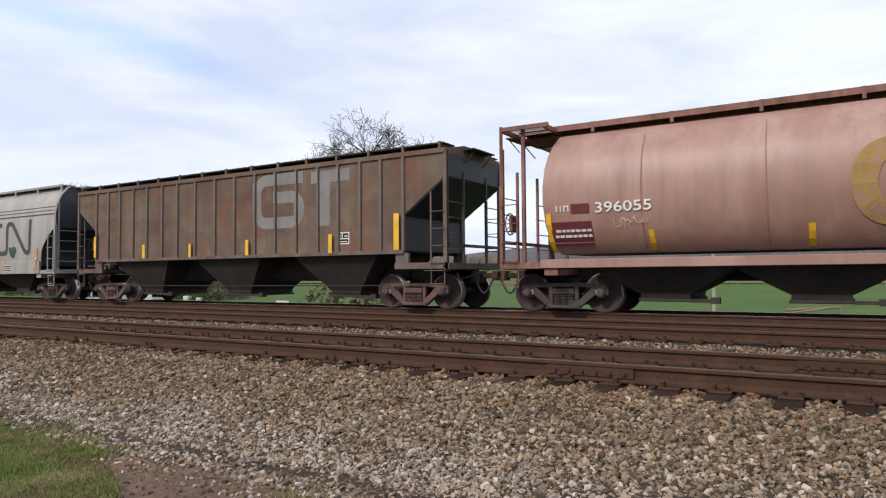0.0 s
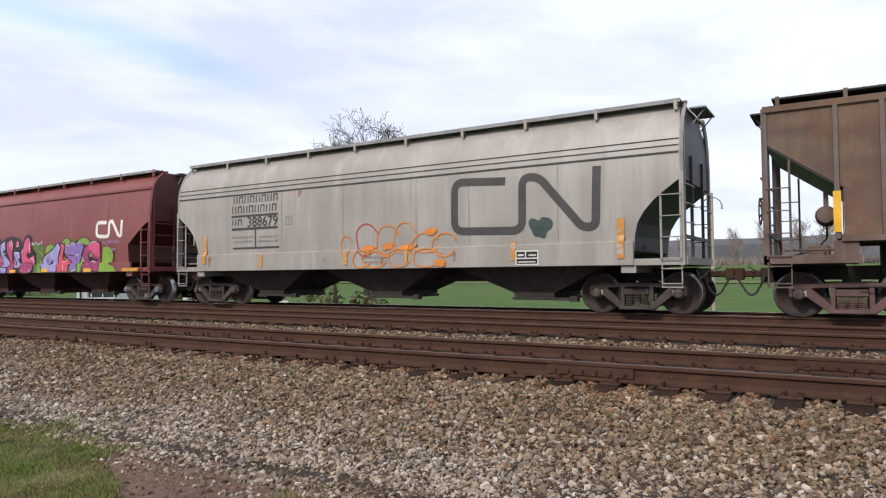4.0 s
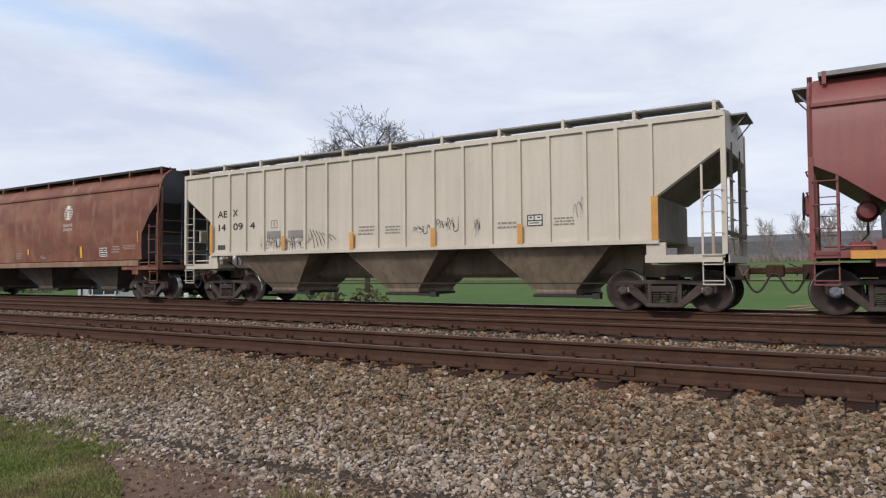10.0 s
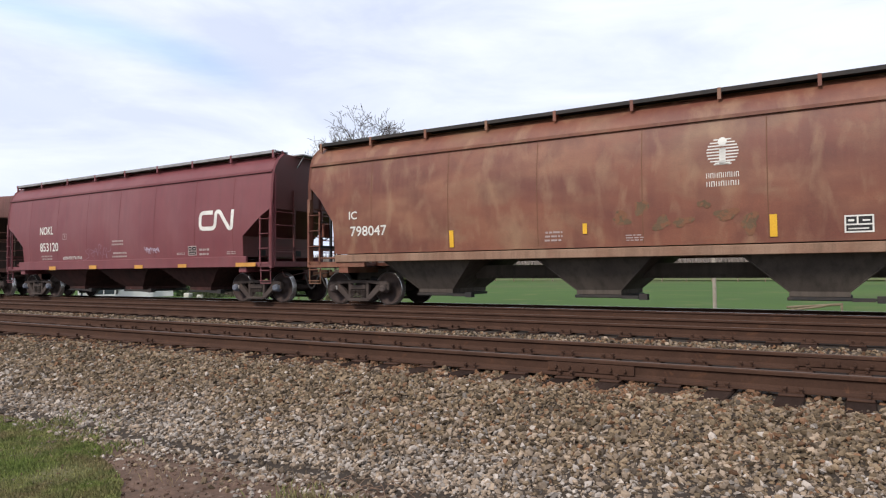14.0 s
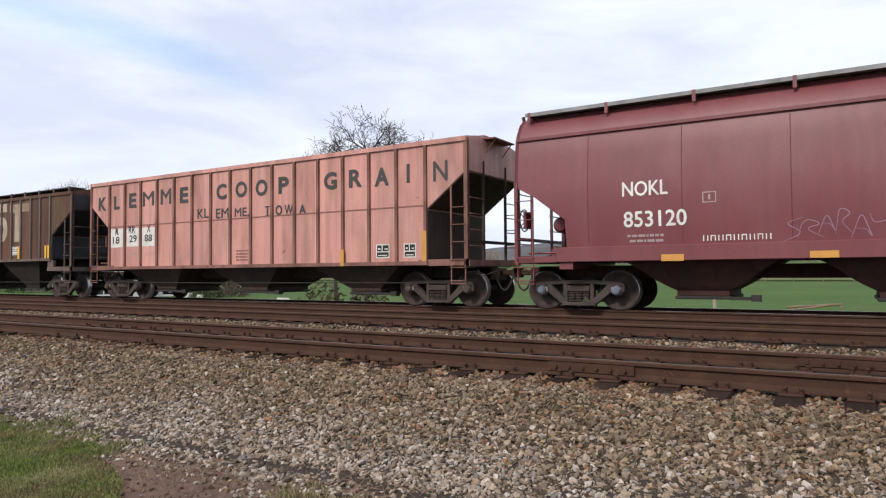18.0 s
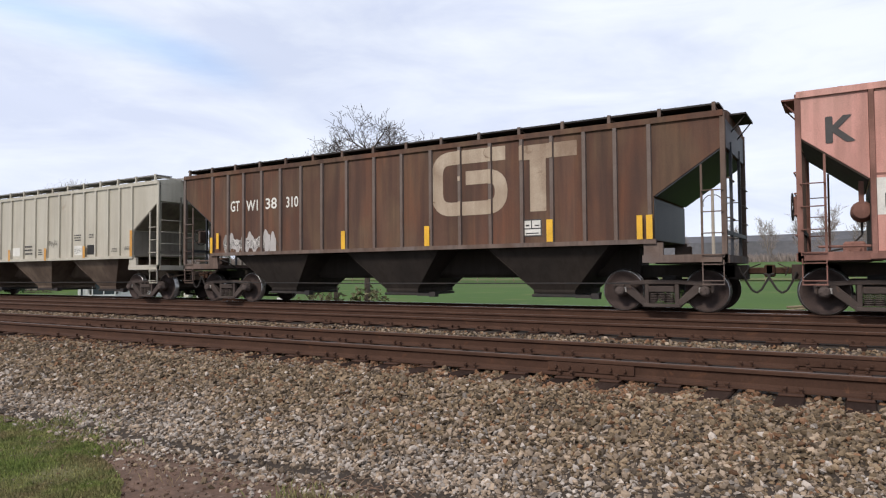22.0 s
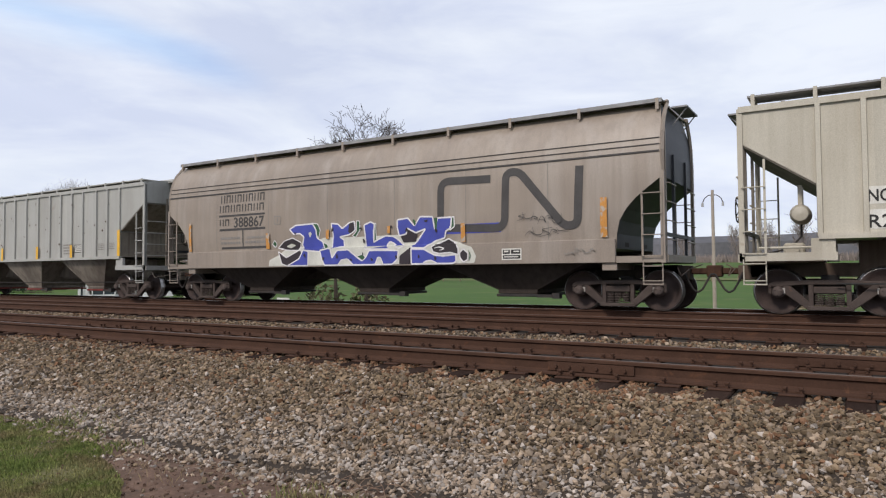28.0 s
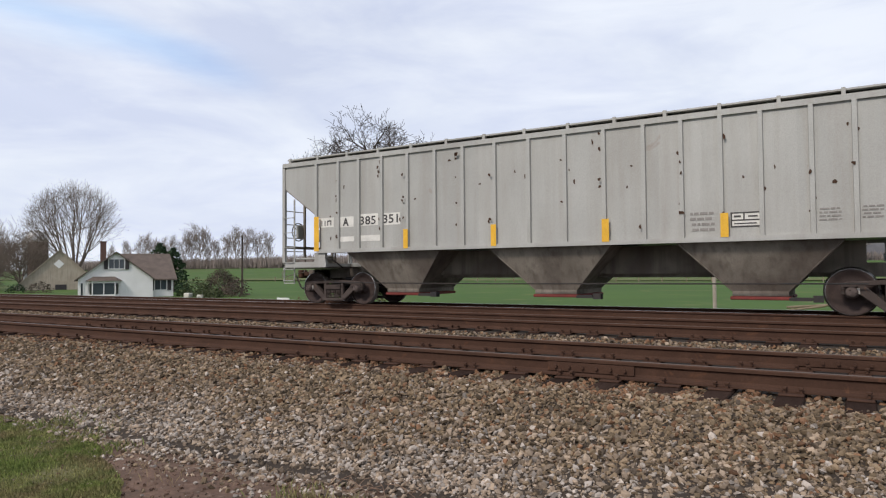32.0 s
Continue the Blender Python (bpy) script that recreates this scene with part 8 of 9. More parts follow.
house = thing("farmhouse", "white farmhouse with brown shingle roof and dark shutters", "house", place=pose(-63.75, 34.0, -0.1, 0, 0, 57.3) @ Matrix.Diagonal((0.93, 0.93, 0.98, 1)))
F, E = -1.75, 0.62     # foot and eaves of the walls
bm = bmesh.new()
wall_with(bm, -3.8, 3.6, F, E, 0, 0.2, [(-3.6, -3.25, -1.2, 0.2), (-2.7, 0.1, -1.35, 0.25)])
prism(bm, [(-3.8, E), (3.6, E), (-0.1, 3.30)], 0.0, 0.2)
part("gable_wall", bm, M["siding"], house)
bm = bmesh.new()
wall_with(bm, 3.6, 5.75, F, E, 0.5, 0.7, [(3.75, 5.1, -0.73, 0.42)])
part("front_wall", bm, M["siding"], house)
for x0, x1, y0, y1 in ((-3.8, -3.6, 0.2, 8.0), (5.55, 5.75, 0.7, 8.0), (-3.6, 5.55, 7.8, 8.0), (3.4, 3.6, 0.2, 0.6)):
    bm = bmesh.new()
    box(bm, x0, x1, y0, y1, F, E)
    part("side_wall", bm, M["siding"], house)
bm = bmesh.new()
slab(bm, [(-4.15, -0.35, 0.45), (-0.1, -0.35, 3.42), (-0.1, 8.2, 3.42), (-4.15, 8.2, 0.45)], 0.14)
part("roof", bm, M["shingle"], house)
bm = bmesh.new()
slab(bm, [(-0.1, -0.35, 3.42), (3.95, -0.35, 0.45), (3.95, 3.2, 0.45), (-0.1, 4.4, 3.42)], 0.14)
part("roof", bm, M["shingle"], house)
bm = bmesh.new()
slab(bm, [(1.2, 0.15, 0.50), (6.15, 0.15, 0.50), (5.6, 4.3, 3.30), (-0.1, 4.3, 3.30)], 0.14)
part("roof", bm, M["shingle"], house)
bm = bmesh.new()
slab(bm, [(0.0, 8.3, 0.5), (6.1, 8.3, 0.5), (5.6, 4.3, 3.30), (0.0, 4.3, 3.30)], 0.14)
part("roof", bm, M["shingle"], house)
window(house, -0.9, 0.75, 1.55, 2.65, -0.07, 3)
window(house, -3.6, -3.25, -1.2, 0.2, -0.02, 1, False)
window(house, 3.75, 5.1, -0.73, 0.42, 0.48, 2)
# bay window
bm = bmesh.new()
pts = [(-2.9, 0.0), (-2.4, -0.6), (-0.2, -0.6), (0.3, 0.0)]
for z0, z1 in ((F, -1.05), (0.12, 0.35)):
    a = [bm.verts.new((x, y, z0)) for x, y in pts]
    b = [bm.verts.new((x, y, z1)) for x, y in pts]
    for i in range(3):
        bm.faces.new((a[i], a[i + 1], b[i + 1], b[i]))
    bm.faces.new(b)
    bm.faces.new(a[::-1])
for x, y in pts:
    box(bm, x - 0.06, x + 0.06, y - 0.05, y + 0.05, -1.05, 0.12)
part("bay_wall", bm, M["siding"], house)
bm = bmesh.new()
box(bm, -2.36, -0.24, -0.56, -0.53, -1.04, 0.11)
part("bay_pane", bm, M["glass"], house)
bm = bmesh.new()
box(bm, -1.35, -1.25, -0.62, -0.50, -1.05, 0.12)
part("mullion", bm, M["siding"], house)
bm = bmesh.new()
a = [bm.verts.new(p) for p in ((-3.2, 0.1, 0.35), (-2.6, -0.85, 0.35), (0.0, -0.85, 0.35), (0.6, 0.1, 0.35))]
b = [bm.verts.new(p) for p in ((-2.3, 0.1, 0.85), (-0.3, 0.1, 0.85))]
for f in ((a[0], a[1], b[0]), (a[1], a[2], b[1], b[0]), (a[2], a[3], b[1]), (a[3], a[2], a[1], a[0])):
    bm.faces.new(f)
part("bay_roof", bm, M["shingle"], house)
bm = bmesh.new()
box(bm, -1.75, -1.15, 2.2, 2.8, 1.2, 4.45)
box(bm, -1.80, -1.10, 2.15, 2.85, 4.45, 4.55)
part("chimney", bm, M["brick"], house)

barn = thing("barn", "weathered beige barn with a white diamond ornament", "barn", place=pose(-109.3, 53.0, 0, 0, 0, 60))
bm = bmesh.new()
prism(bm, [(-6.0, -1.8), (5.6, -1.8), (5.6, -0.6), (0, 4.9), (-6.0, -1.0)], 0, 13)
part("barn_body", bm, M["barn_wall"], barn)
for pts in (((-6.5, -0.3, -1.35), (0, -0.3, 5.05), (0, 13.3, 5.05), (-6.5, 13.3, -1.35)), ((0, -0.3, 5.05), (6.1, -0.3, -0.95), (6.1, 13.3, -0.95), (0, 13.3, 5.05))):
    bm = bmesh.new()
    slab(bm, pts, 0.12)
    part("barn_roof", bm, M["barn_wall"], barn)
bm = bmesh.new()
prism(bm, [(-0.1, 1.9), (0.65, 2.65), (-0.1, 3.4), (-0.85, 2.65)], -0.05, -0.005)
part("diamond_ornament", bm, M["siding"], barn, "white diamond ornament")
bm = bmesh.new()
box(bm, -0.6, 1.0, -0.06, -0.005, -1.6, -0.7)
part("barn_door", bm, M["shutter"], barn)

silo = thing("silo", "stained concrete silo with a galvanised dome", "silo", place=pose(-159.5, 75.0, 0))
bm = bmesh.new()
bmesh.ops.create_cone(bm, cap_ends=True, segments=28, radius1=2.45, radius2=2.45, depth=10.9, matrix=Matrix.Translation((0, 0, 3.65)))
part("silo_wall", bm, M["silo_wall"], silo)
for i in range(12):
    bm = bmesh.new()
    bmesh.ops.create_cone(bm, cap_ends=True, segments=28, radius1=2.49, radius2=2.49, depth=0.08, matrix=Matrix.Translation((0, 0, -0.9 + 0.85 * i)))
    part("hoop", bm, M["silo_wall"], silo)
bm = bmesh.new()
bmesh.ops.create_uvsphere(bm, u_segments=24, v_segments=10, radius=2.55, matrix=Matrix.Translation((0, 0, 9.0)) @ Matrix.Diagonal((1, 1, 0.85, 1)))
part("dome", bm, M["dome"], silo, "galvanised dome", smooth=True)
bm = bmesh.new()
box(bm, -0.2, 0.8, -2.95, -2.35, -1.8, 9.2)
part("chute", bm, M["dome"], silo, "pale unloading chute")

for k, (x, y, s) in enumerate(((-76.4, 48.0, 0.95), (-74.0, 48.2, 0.86))):
    rr = random.Random(70 + k)
    verts, faces = [], []
    for i in range(900):
        a, u = rr.uniform(0, 6.28), rr.random()
        z = 6.8 * u
        r = (2.7 if k == 0 else 2.2) * (1 - u ** 2.4) * rr.uniform(0.75, 1.05)
        c = Vector((r * math.cos(a), r * math.sin(a), z))
        b = len(verts)
        for j in range(3):
            verts.append(tuple(c + Vector((rr.uniform(-0.4, 0.4), rr.uniform(-0.4, 0.4), rr.uniform(-0.35, 0.3)))))
        faces.append((b, b + 1, b + 2))
    ev = thing("evergreen_tree", "dark dense evergreen tree beside the house", "tree", place=pose(x, y, -1.7) @ Matrix.Diagonal((s, s, s, 1)))
    me = bpy.data.meshes.new("crown")
    me.from_pydata(verts, [], faces)
    link("crown", me, M["evergreen"], ev)
    bm = bmesh.new()
    bmesh.ops.create_cone(bm, cap_ends=True, segments=8, radius1=0.25, radius2=0.1, depth=5.6, matrix=Matrix.Translation((0, 0, 2.8)))
    part("trunk", bm, M["bark_dark"], ev)


def shrub(x, y, z, r, h, seed, mat="shrub", label="low dense garden shrub beside the house"):
    rr = random.Random(seed)
    verts, faces = [], []
    for i in range(420 if r < 1.75 else 3600):
        a, u = rr.uniform(0, 6.28), rr.random()
        d = r * math.sqrt(1 - u * u) * rr.uniform(0.6, 1.1)
        q = 0.16 if r < 1.75 else 0.12
        c = Vector((d * math.cos(a), d * math.sin(a), h * u * rr.uniform(0.8, 1.1)))
        b = len(verts)
        for j in range(3):
            verts.append(tuple(c + Vector((rr.uniform(-q, q), rr.uniform(-q, q), rr.uniform(-q, q)))))
        faces.append((b, b + 1, b + 2))
    for i in range(7):
        a = rr.uniform(0, 6.28)
        b = len(verts)
        t = Vector((r * 0.7 * math.cos(a), r * 0.7 * math.sin(a), h * 0.8))
        verts += [(0.05, 0, -0.1), (-0.05, 0.03, -0.1), tuple(t)]
        faces.append((b, b + 1, b + 2))
    me = bpy.data.meshes.new("garden_shrub")
    me.from_pydata(verts, [], faces)
    s = link("garden_shrub", me, M[mat])
    s.matrix_basis = pose(x, y, z)
    tagged(s, label, "shrub", "shrubs round the farm")


for k, (x, y, r, h, mt) in enumerate(((-60.3, 39.5, 0.9, 1.3, "evergreen"), (-58.0, 39.0, 1.6, 2.0, "shrub"), (-56.0, 38.5, 1.3, 1.5, "shrub"), (-54.0, 38.0, 1.2, 1.0, "shrub"), (-60.0, 44.0, 2.0, 2.8, "brush"), (-56.5, 43.0, 1.7, 2.0, "brush"), (-53.5, 40.0, 1.5, 1.5, "brush"), (-92, 41.0, 1.6, 1.6, "brush"), (-96, 40.0, 1.3, 1.3, "evergreen"))):
    shrub(x, y, -1.65, r, h, 200 + k, mt)
shrub(-22.9, 19.2, -1.65, 1.5, 1.95, 231, "bush", "dense olive bush at the foot of the bare trees")
shrub(-20.9, 20.4, -1.65, 1.3, 1.8, 232, "bush", "dense olive bush at the foot of the bare trees")
for k, (x, y, sz) in enumerate(((-57.3, 37.6, 0.4), (-55.2, 37.4, 0.3))):
    bm = bmesh.new()
    box(bm, -sz, sz, -sz * 0.7, sz * 0.7, 0, sz * 1.5)
    bevel(bm, 0.05)
    c = part("garden_box", bm, M["post_white"], None)
    c.matrix_basis = pose(x, y, -1.66, 0, 0, 30 * k)
    tagged(c, "pale weathered wooden garden box", "box")


def utility_pole(x, y, z0, z1, r, arm):
    pole = thing("utility_pole", "weathered wooden utility pole with two bent brackets" if arm else "thin dark wooden utility pole", "utility pole", place=pose(x, y, z0))
    bm = bmesh.new()
    bmesh.ops.create_cone(bm, cap_ends=True, segments=10, radius1=r, radius2=r * 0.72, depth=z1 - z0, matrix=Matrix.Translation((0, 0, (z1 - z0) / 2)))
    part("shaft", bm, M["pole_wood"] if arm else M["bark_dark"], pole)
    if arm:
        for sx in (-1, 1):
            z = z1 - z0 - 0.18
            bm = bmesh.new()
            bent(bm, [(0, 0, z), (sx * 0.16, 0, z - 0.02), (sx * 0.30, 0, z - 0.14), (sx * 0.36, 0, z - 0.30)], 0.018, 6)
            a = part("bracket", bm, M["bark_dark"], pole)
            bm = bmesh.new()
            bmesh.ops.create_cone(bm, cap_ends=True, segments=8, radius1=0.05, radius2=0.035, depth=0.16, matrix=Matrix.Translation((sx * 0.36, 0, z - 0.36)))
            part("insulator", bm, M["dome"], a)


utility_pole(-4.25, 20.0, -1.6, 3.9, 0.075, True)
utility_pole(-57.7, 45.0, -1.65, 5.1, 0.13, False)
M["log"] = surface("weathered_log", (0.26, 0.215, 0.145), (0.17, 0.135, 0.09), 0.9, scale=3, bump=0.5, stretch=(0.6, 3, 3))
rail_gate = thing("fence_rail", "two weathered logs leaning on a short post", "fence", place=pose(-0.85, 18.0, -1.6))
for a, b, r in (((-0.86, 0, 1.235), (0.72, 0, 1.36), 0.042), ((-0.86, -0.06, 1.13), (0.25, -0.05, 1.30), 0.034)):
    bm = bmesh.new()
    bar(bm, a, b, r, 8)
    part("rail_log", bm, M["log"], rail_gate)
for x, h in ((-0.70, 1.22), (0.70, 1.40)):
    bm = bmesh.new()
    box(bm, x - 0.035, x + 0.035, -0.035, 0.035, 0, h)
    bevel(bm, 0.008)
    part("post", bm, M["log"], rail_gate)
board = thing("low_sign", "small blank white sign board on two stakes", "sign", place=pose(-24.5, 18.0, -1.6))
bm = bmesh.new()
box(bm, -0.42, 0.42, -0.02, 0.02, 1.08, 1.24)
part("sign_board", bm, M["siding"], board)
for x in (-0.3, 0.3):
    bm = bmesh.new()
    box(bm, x - 0.025, x + 0.025, 0.021, 0.07, -0.05, 1.2)
    part("stake", bm, M["pole_wood"], board)
rng = random.Random(77)
fence = thing("field_fence", "thin old wooden post fence across the field", "fence", place=pose(-30, 116.0, -1.3))
for i in range(44):
    bm = bmesh.new()
    x = -95 + 4.2 * i
    box(bm, x - 0.07, x + 0.07, -0.07, 0.07, -0.3, 1.15 + rng.uniform(-0.1, 0.1))
    part("fence_post", bm, M["log"], fence)


# ---- loose ballast stones, pebbles and grass ----
BLOCK = (np.array([(x, y, z) for x in (-0.62, 0.62) for y in (-0.62, 0.62) for z in (-0.62, 0.62)]), np.array([(0, 1, 3), (0, 3, 2), (4, 6, 7), (4, 7, 5), (0, 4, 5), (0, 5, 1), (2, 3, 7), (2, 7, 6), (0, 2, 6), (0, 6, 4), (1, 5, 7), (1, 7, 3)]), 0.34)
bm = bmesh.new()
bmesh.ops.create_icosphere(bm, subdivisions=1, radius=0.92)
LUMP = (np.array([v.co[:] for v in bm.verts]), np.array([[v.index for v in f.verts] for f in bm.faces]), 0.36)
bm.free()


def stone_field(name, label, spots, mats, mat_ids, seed, form=BLOCK):
    """Many angular stones in one mesh, most of them lying flat. spots: arrays of x, y, z and size."""
    g = np.random.default_rng(seed)
    ico, tri, rough = form
    n, nv, nf = len(spots), len(ico), len(tri)
    v = np.repeat(ico[None], n, 0) + g.uniform(-rough, rough, (n, nv, 3))
    v = v * (spots[:, 3, None, None] * np.stack([g.uniform(0.85, 1.55, n), g.uniform(0.7, 1.15, n), g.uniform(0.45, 0.95, n)], 1)[:, None, :])
    a, b, c = g.uniform(0, 6.283, n), g.normal(0, 0.55, n), g.normal(0, 0.55, n)
    ca, sa, cb, sb, cc, sc = np.cos(a), np.sin(a), np.cos(b), np.sin(b), np.cos(c), np.sin(c)
    R = np.stack([ca * cb, ca * sb * sc - sa * cc, ca * sb * cc + sa * sc, sa * cb, sa * sb * sc + ca * cc, sa * sb * cc - ca * sc, -sb, cb * sc, cb * cc], 1).reshape(n, 3, 3)
    v = np.einsum("nij,nkj->nki", R, v) + spots[:, None, :3]
    f = (tri[None] + nv * np.arange(n)[:, None, None]).reshape(-1, 3)
    me = bpy.data.meshes.new(name)
    me.vertices.add(n * nv)
    me.vertices.foreach_set("co", v.reshape(-1))
    me.loops.add(len(f) * 3)
    me.loops.foreach_set("vertex_index", f.reshape(-1).astype(np.int32))
    me.polygons.add(len(f))
    me.polygons.foreach_set("loop_start", np.arange(0, len(f) * 3, 3, dtype=np.int32))
    for m in mats:
        me.materials.append(m)
    me.polygons.foreach_set("material_index", np.repeat(mat_ids, nf).astype(np.int32))
    me.update()
    me.validate()
    me.shade_flat()
    return tagged(new(name, me), label, "ballast", kind="stuff")


def scatter(count, x0, x1, y0, y1, size, seed, heap=1.1):
    g = np.random.default_rng(seed)
    x, y = g.uniform(x0, x1, count), g.uniform(y0, y1, count)
    z = np.array([rolling(a, b) for a, b in zip(x, y)]) + 0.006
    s = size * np.clip(np.exp(g.normal(0, 0.32, count)), 0.5, 1.8)
    # heaped between the tie ends, clear of the ties themselves
    gap = np.abs(x[:, None] - np.array(TIE_X)[None]).min(1)
    near = (y > -0.50) & (y < 2.0)
    z = z + np.where(near, 0.035 * np.clip((gap - 0.11) / 0.12, 0, 1) - 0.02, 0.0)
    out = np.stack([x, y, z + s * g.uniform(0.0, heap, count), s], 1)
    return out[~((gap < 0.13) & near)]


STONES = [M["stone"], M["stone_grey"], M["stone_rusty"], M["stone_pale"]]


def stone_kinds(spots, seed):
    """Rusty by the rail, olive brown on the shoulder, pale grey towards the foot of the bank."""
    g = np.random.default_rng(seed)
    n = len(spots)
    wander = np.array([noise.noise((x * 0.9, y * 1.4, 7.0)) for x, y in spots[:, :2]])
    low = np.clip((-1.05 - spots[:, 1] + 0.5 * wander) / 1.2, 0, 1)
    rusty = 0.10 * (1 - low) + 0.45 * np.clip((spots[:, 1] + 0.80 + 0.3 * wander) / 0.4, 0, 1)
    u = g.random(n)
    pale = 0.03 + 0.36 * low ** 2
    grey = 0.20 + 0.42 * low
    return np.where(u < rusty, 2, np.where(u < rusty + pale, 3, np.where(u < rusty + pale + grey, 1, 0)))


g = np.random.default_rng(5)
s = np.concatenate([scatter(60000, -8.2, 3.2, -2.45, -0.30, 0.0170, 1), scatter(3600, -8.2, 3.2, -2.82, -2.30, 0.0175, 2)])
stone_field("ballast_stones", "loose grey and rust-brown crushed stone beside the rail", s, STONES, stone_kinds(s, 3), 4, LUMP)
s = np.concatenate([scatter(16000, -13.0, -8.2, -2.5, -0.30, 0.0195, 18), scatter(24000, -40, -13.0, -2.5, -0.40, 0.024, 6), scatter(1900, -40, -8.2, -2.8, -2.4, 0.026, 7)])
stone_field("ballast_stones", "crushed stone ballast further along the track", s, STONES, stone_kinds(s, 8), 9)
s = np.concatenate([scatter(20000, -22, 3.2, 1.95, 3.75, 0.0195, 10), scatter(5000, -60, -22, 1.95, 3.75, 0.034, 11)])
stone_field("ballast_stones", "pale crushed stone between two tracks", s, STONES, g.choice([0, 0, 0, 1, 1, 2], len(s)), 12)
s = scatter(6500, -13, 3.2, -0.45, 0.4, 0.018, 13)
stone_field("ballast_stones", "rusty crushed stone packed between the ties", s, STONES, g.choice([0, 2, 2], len(s)), 14)
s = np.concatenate([scatter(900, -9.5, 1.0, -4.6, -2.7, 0.012, 15), scatter(1100, -9.5, 1.0, -3.1, -2.6, 0.016, 17)])
s[:, 2] -= 0.006
stone_field("pebbles", "pale pebbles strewn over bare soil", s, STONES, g.choice([0, 1, 3], len(s)), 16)

s = scatter(5200, -9.5, 1.0, -4.9, -2.55, 0.0085, 27)
s[:, 2] -= 0.003
tagged(stone_field("soil_clods", "small brown clods of bare earth", s, [M["clod"]], np.zeros(len(s), dtype=int), 28), "small brown clods of bare earth", "soil", kind="stuff")
rr = random.Random(44)
bm = bmesh.new()
for cx, cy, n in ((-3.15, -2.62, 16), (-2.75, -2.55, 9), (-4.35, -2.85, 10), (-3.7, -2.75, 6)):
    for i in range(n):
        x, y = cx + rr.gauss(0, 0.12), cy + rr.gauss(0, 0.10)
        z = rolling(x, y) + 0.02
        a, l = rr.uniform(0, 6.28), rr.uniform(0.08, 0.22)
        p = Vector((x, y, z))
        q = p + Vector((math.cos(a) * l * 0.6, math.sin(a) * l * 0.6, rr.uniform(0.02, 0.09)))
        bent(bm, [p, q, q + Vector((math.cos(a + rr.uniform(-0.8, 0.8)) * l * 0.5, math.sin(a) * l * 0.5, rr.uniform(-0.03, 0.05)))], 0.0028, 4)
tagged(part("dry_twigs", bm, surface("dry_twig", (0.24, 0.165, 0.115), (0.16, 0.10, 0.07), 0.9, scale=4, bump=0.2)), "dry brown twigs and stalks lying on the soil", "twigs", kind="stuff")

M["grass_blade"] = surface("lawn_blades", (0.156, 0.198, 0.050), (0.237, 0.206, 0.094), 0.9, scale=1.2, bump=0.0, fine=8, per_island=0.35, washes=(((0.194, 0.144, 0.081), 0.75, 0.52, 2.6, 2.6), ((0.094, 0.131, 0.033), 0.7, 0.54, 4.5, 4.5)))
M["straw"] = surface("dry_straw", (0.26, 0.19, 0.115), (0.20, 0.15, 0.09), 0.9, scale=3, bump=0.0, per_island=0.3)
M["lawn"] = surface("lawn_soil", (0.10, 0.115, 0.035), (0.14, 0.115, 0.058), 0.95, scale=1.5, bump=0.6, fine=30)


def lawn_edge(y):
    """Where the lawn gives way to soil, at each distance from the track."""
    return -6.02 - 1.87 * (y + 2.88) + 0.10 * math.sin(7 * y) + 0.16 * noise.noise((y * 3.1, 2.0, 0.0)) + 0.10 * noise.noise((y * 9.0, 5.0, 0.0))


bm = bmesh.new()
rows = []
for j in range(60):
    y = -5.6 + 2.95 * j / 59
    xe = lawn_edge(y)
    rows.append([bm.verts.new((x, y, rolling(x, y) + 0.014)) for x in [-40, -30, -22, -16, -12] + [xe - 4.5 + 0.3 * q for q in range(16)]])
for a, b in zip(rows, rows[1:]):
    for i in range(20):
        bm.faces.new((a[i], a[i + 1], b[i + 1], b[i]))
tagged(part("lawn", bm, M["lawn"]), "short green lawn beside bare soil", "lawn", kind="structure")


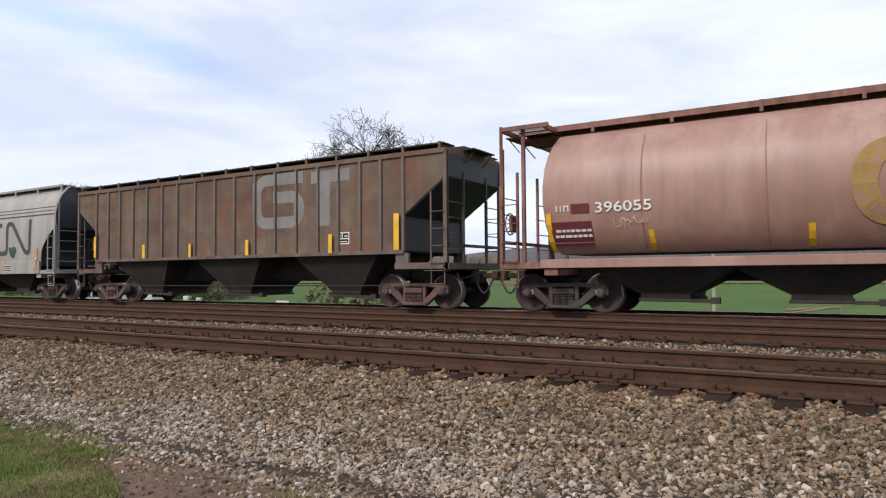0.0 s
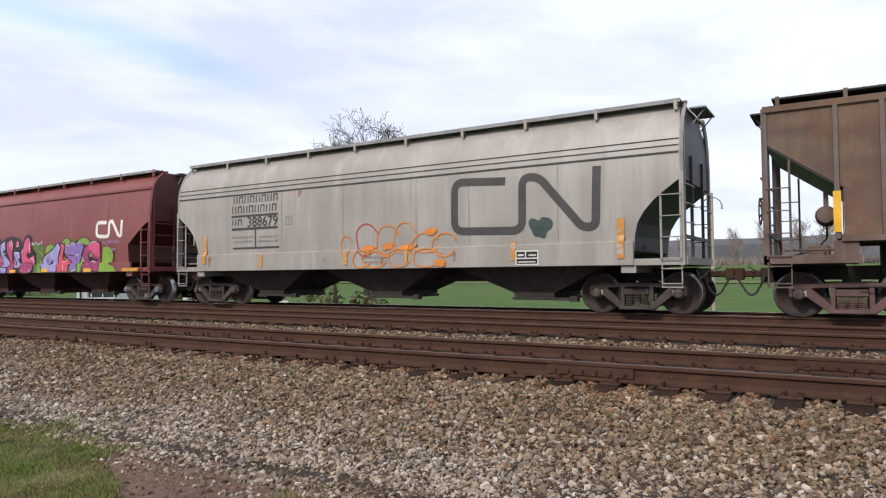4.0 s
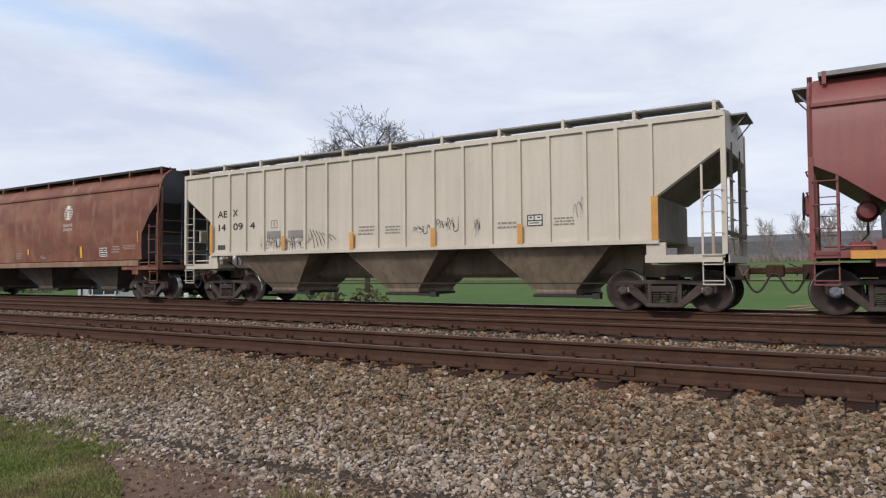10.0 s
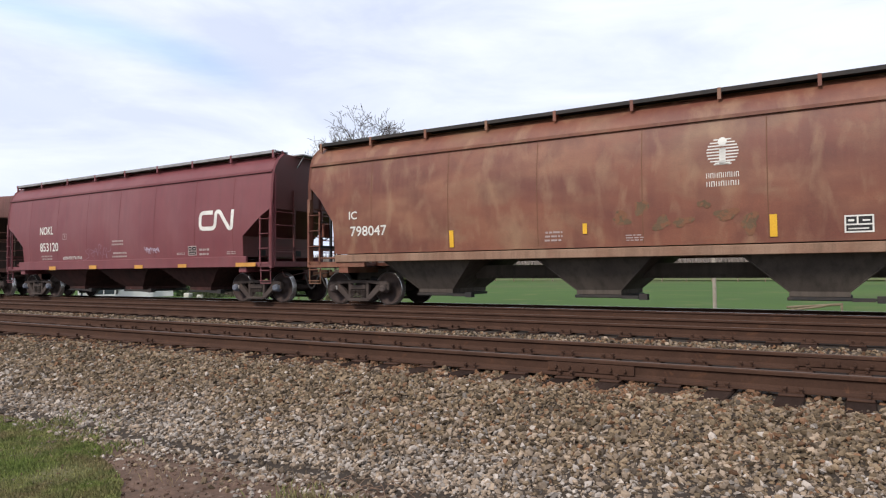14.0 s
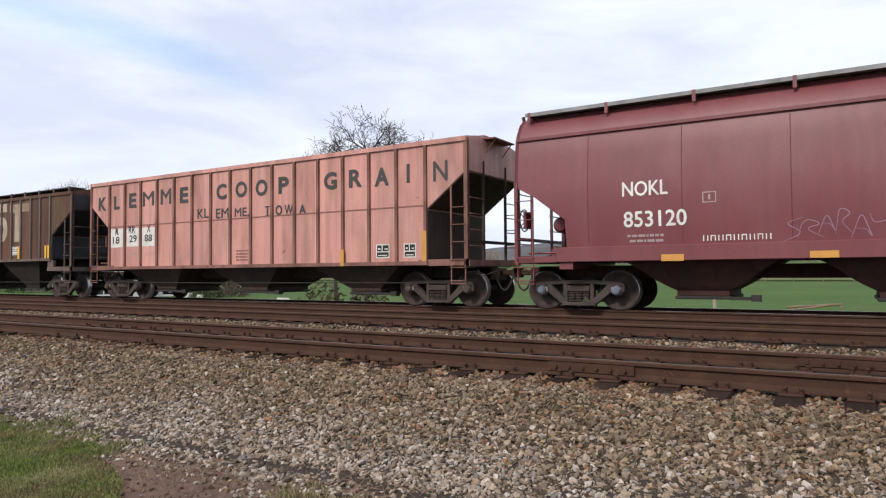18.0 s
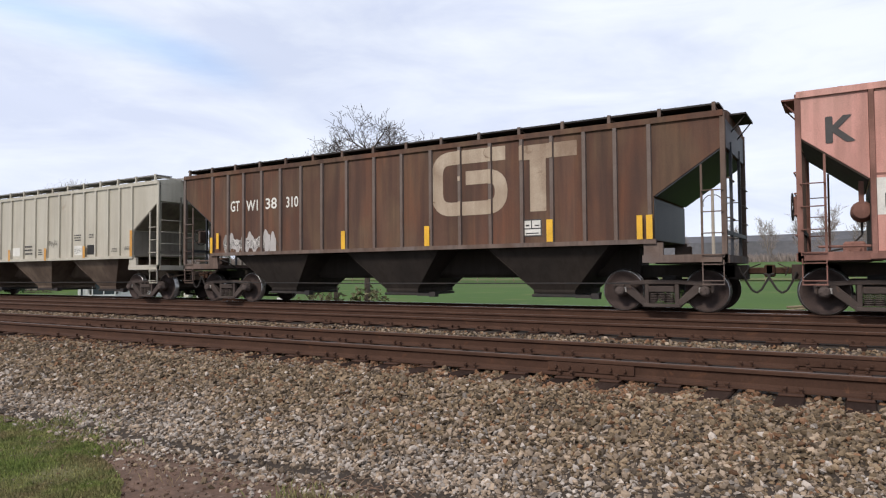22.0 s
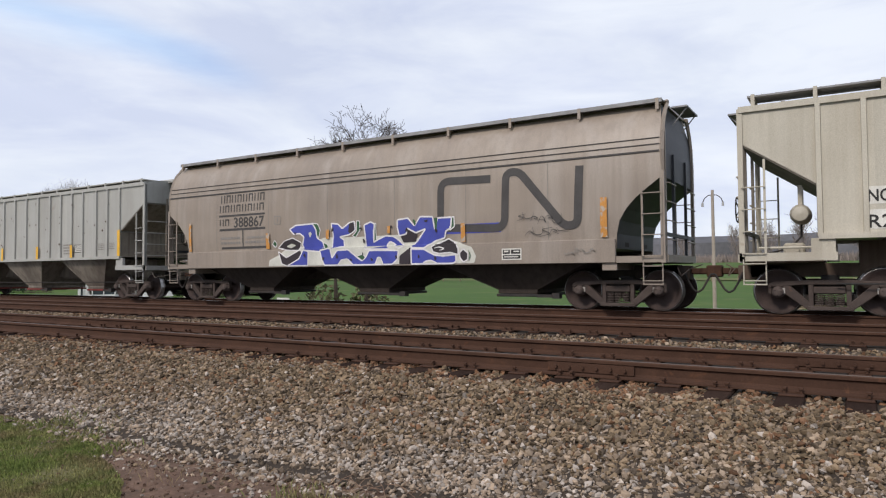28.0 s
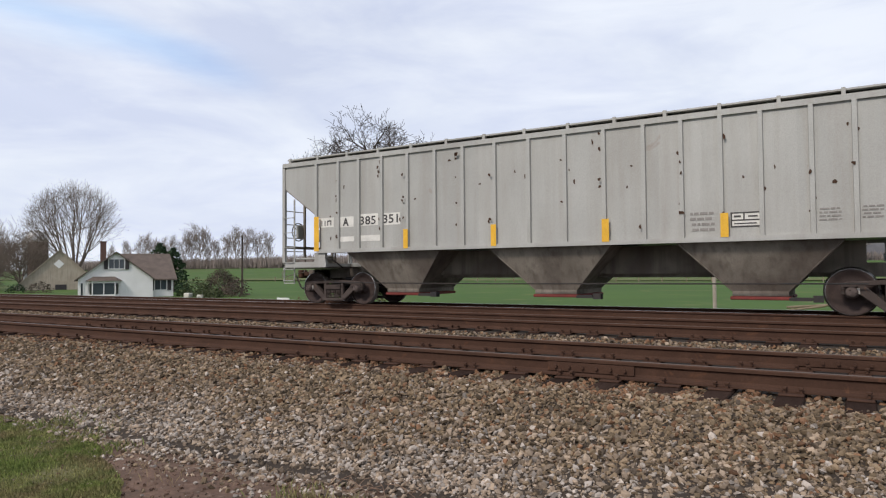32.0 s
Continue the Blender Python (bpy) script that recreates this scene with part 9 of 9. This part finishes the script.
def blades(name, label, spots, mat, tall, seed, wide=0.004):
    rr = random.Random(seed)
    verts, faces = [], []
    for x, y, k in spots:
        z = rolling(x, y) + 0.012
        h, a, b = tall * k * rr.uniform(0.5, 1.3), rr.uniform(0, 6.28), len(verts)
        lx, ly = rr.uniform(-0.6, 0.6) * h, rr.uniform(-0.6, 0.6) * h
        dx, dy = wide * math.cos(a), wide * math.sin(a)
        verts += [(x - dx, y - dy, z), (x + dx, y + dy, z), (x + lx * 0.4 + dx * 0.7, y + ly * 0.4 + dy * 0.7, z + h * 0.6), (x + lx, y + ly, z + h)]
        faces += [(b, b + 1, b + 2), (b, b + 2, b + 3)]
    me = bpy.data.meshes.new(name)
    me.from_pydata(verts, [], faces)
    tagged(link(name, me, M[mat]), label, "grass", kind="stuff")


rr = random.Random(21)
spots = []
for i in range(70000):
    y = rr.uniform(-4.6, -2.66)
    xe = lawn_edge(y)
    x = xe - abs(rr.gauss(0, 2.2)) + 0.05
    keep = noise.noise((x * 1.3, y * 1.3, 4)) > -0.6 + 0.5 * rr.random()
    if x > -11.5 and keep:
        spots.append((x, y, 1 + 0.5 * noise.noise((x * 2.1, y * 2.1, 1))))
blades("grass", "short green lawn grass", spots, "grass_blade", 0.028, 22)
spots = []
for cx, cy, n, r in ((-7.3, -2.55, 260, 0.16), (-3.45, -2.95, 160, 0.13), (-3.05, -2.98, 120, 0.12), (-6.6, -2.6, 120, 0.15), (-5.9, -2.9, 120, 0.12)):
    spots += [(cx + rr.gauss(0, r), cy + rr.gauss(0, r), 1.6) for _ in range(n)]
blades("weed_tufts", "small green weed tufts at the ballast's foot", spots, "grass_blade", 0.045, 23)
spots = []
for cx, cy, n, r in ((-5.05, -2.95, 60, 0.20), (-4.1, -2.7, 60, 0.22), (-4.6, -3.2, 60, 0.25), (-6.3, -3.2, 40, 0.3), (-3.7, -2.6, 80, 0.2)):
    spots += [(cx + rr.gauss(0, r), cy + rr.gauss(0, r), 1.5) for _ in range(n)]
blades("dry_grass", "dry straw-coloured grass wisps", spots, "straw", 0.035, 24, 0.002)


# ---- what moves ----
def train_shift(t):
    """How far the train has run along its track at t seconds."""
    return 5.8269 * (t - 16) - 0.0015 * (t - 16) ** 2


def motions():
    """The train rolls by at an even pace, its wheels turning on the rails."""
    for car, W in CARS.values():
        centre = car.location.x
        walk(car, [(t, pose(centre + train_shift(t), TRACK_Y, TRACK_Z)) for t in range(0, 33, 4)])
    for axle in WHEELSETS:
        x = axle.location.x
        walk(axle, [(k / 10, pose(x, 0, WHEEL_R, 0, math.degrees(train_shift(k / 10) / WHEEL_R), 0)) for k in range(321)])


motions()
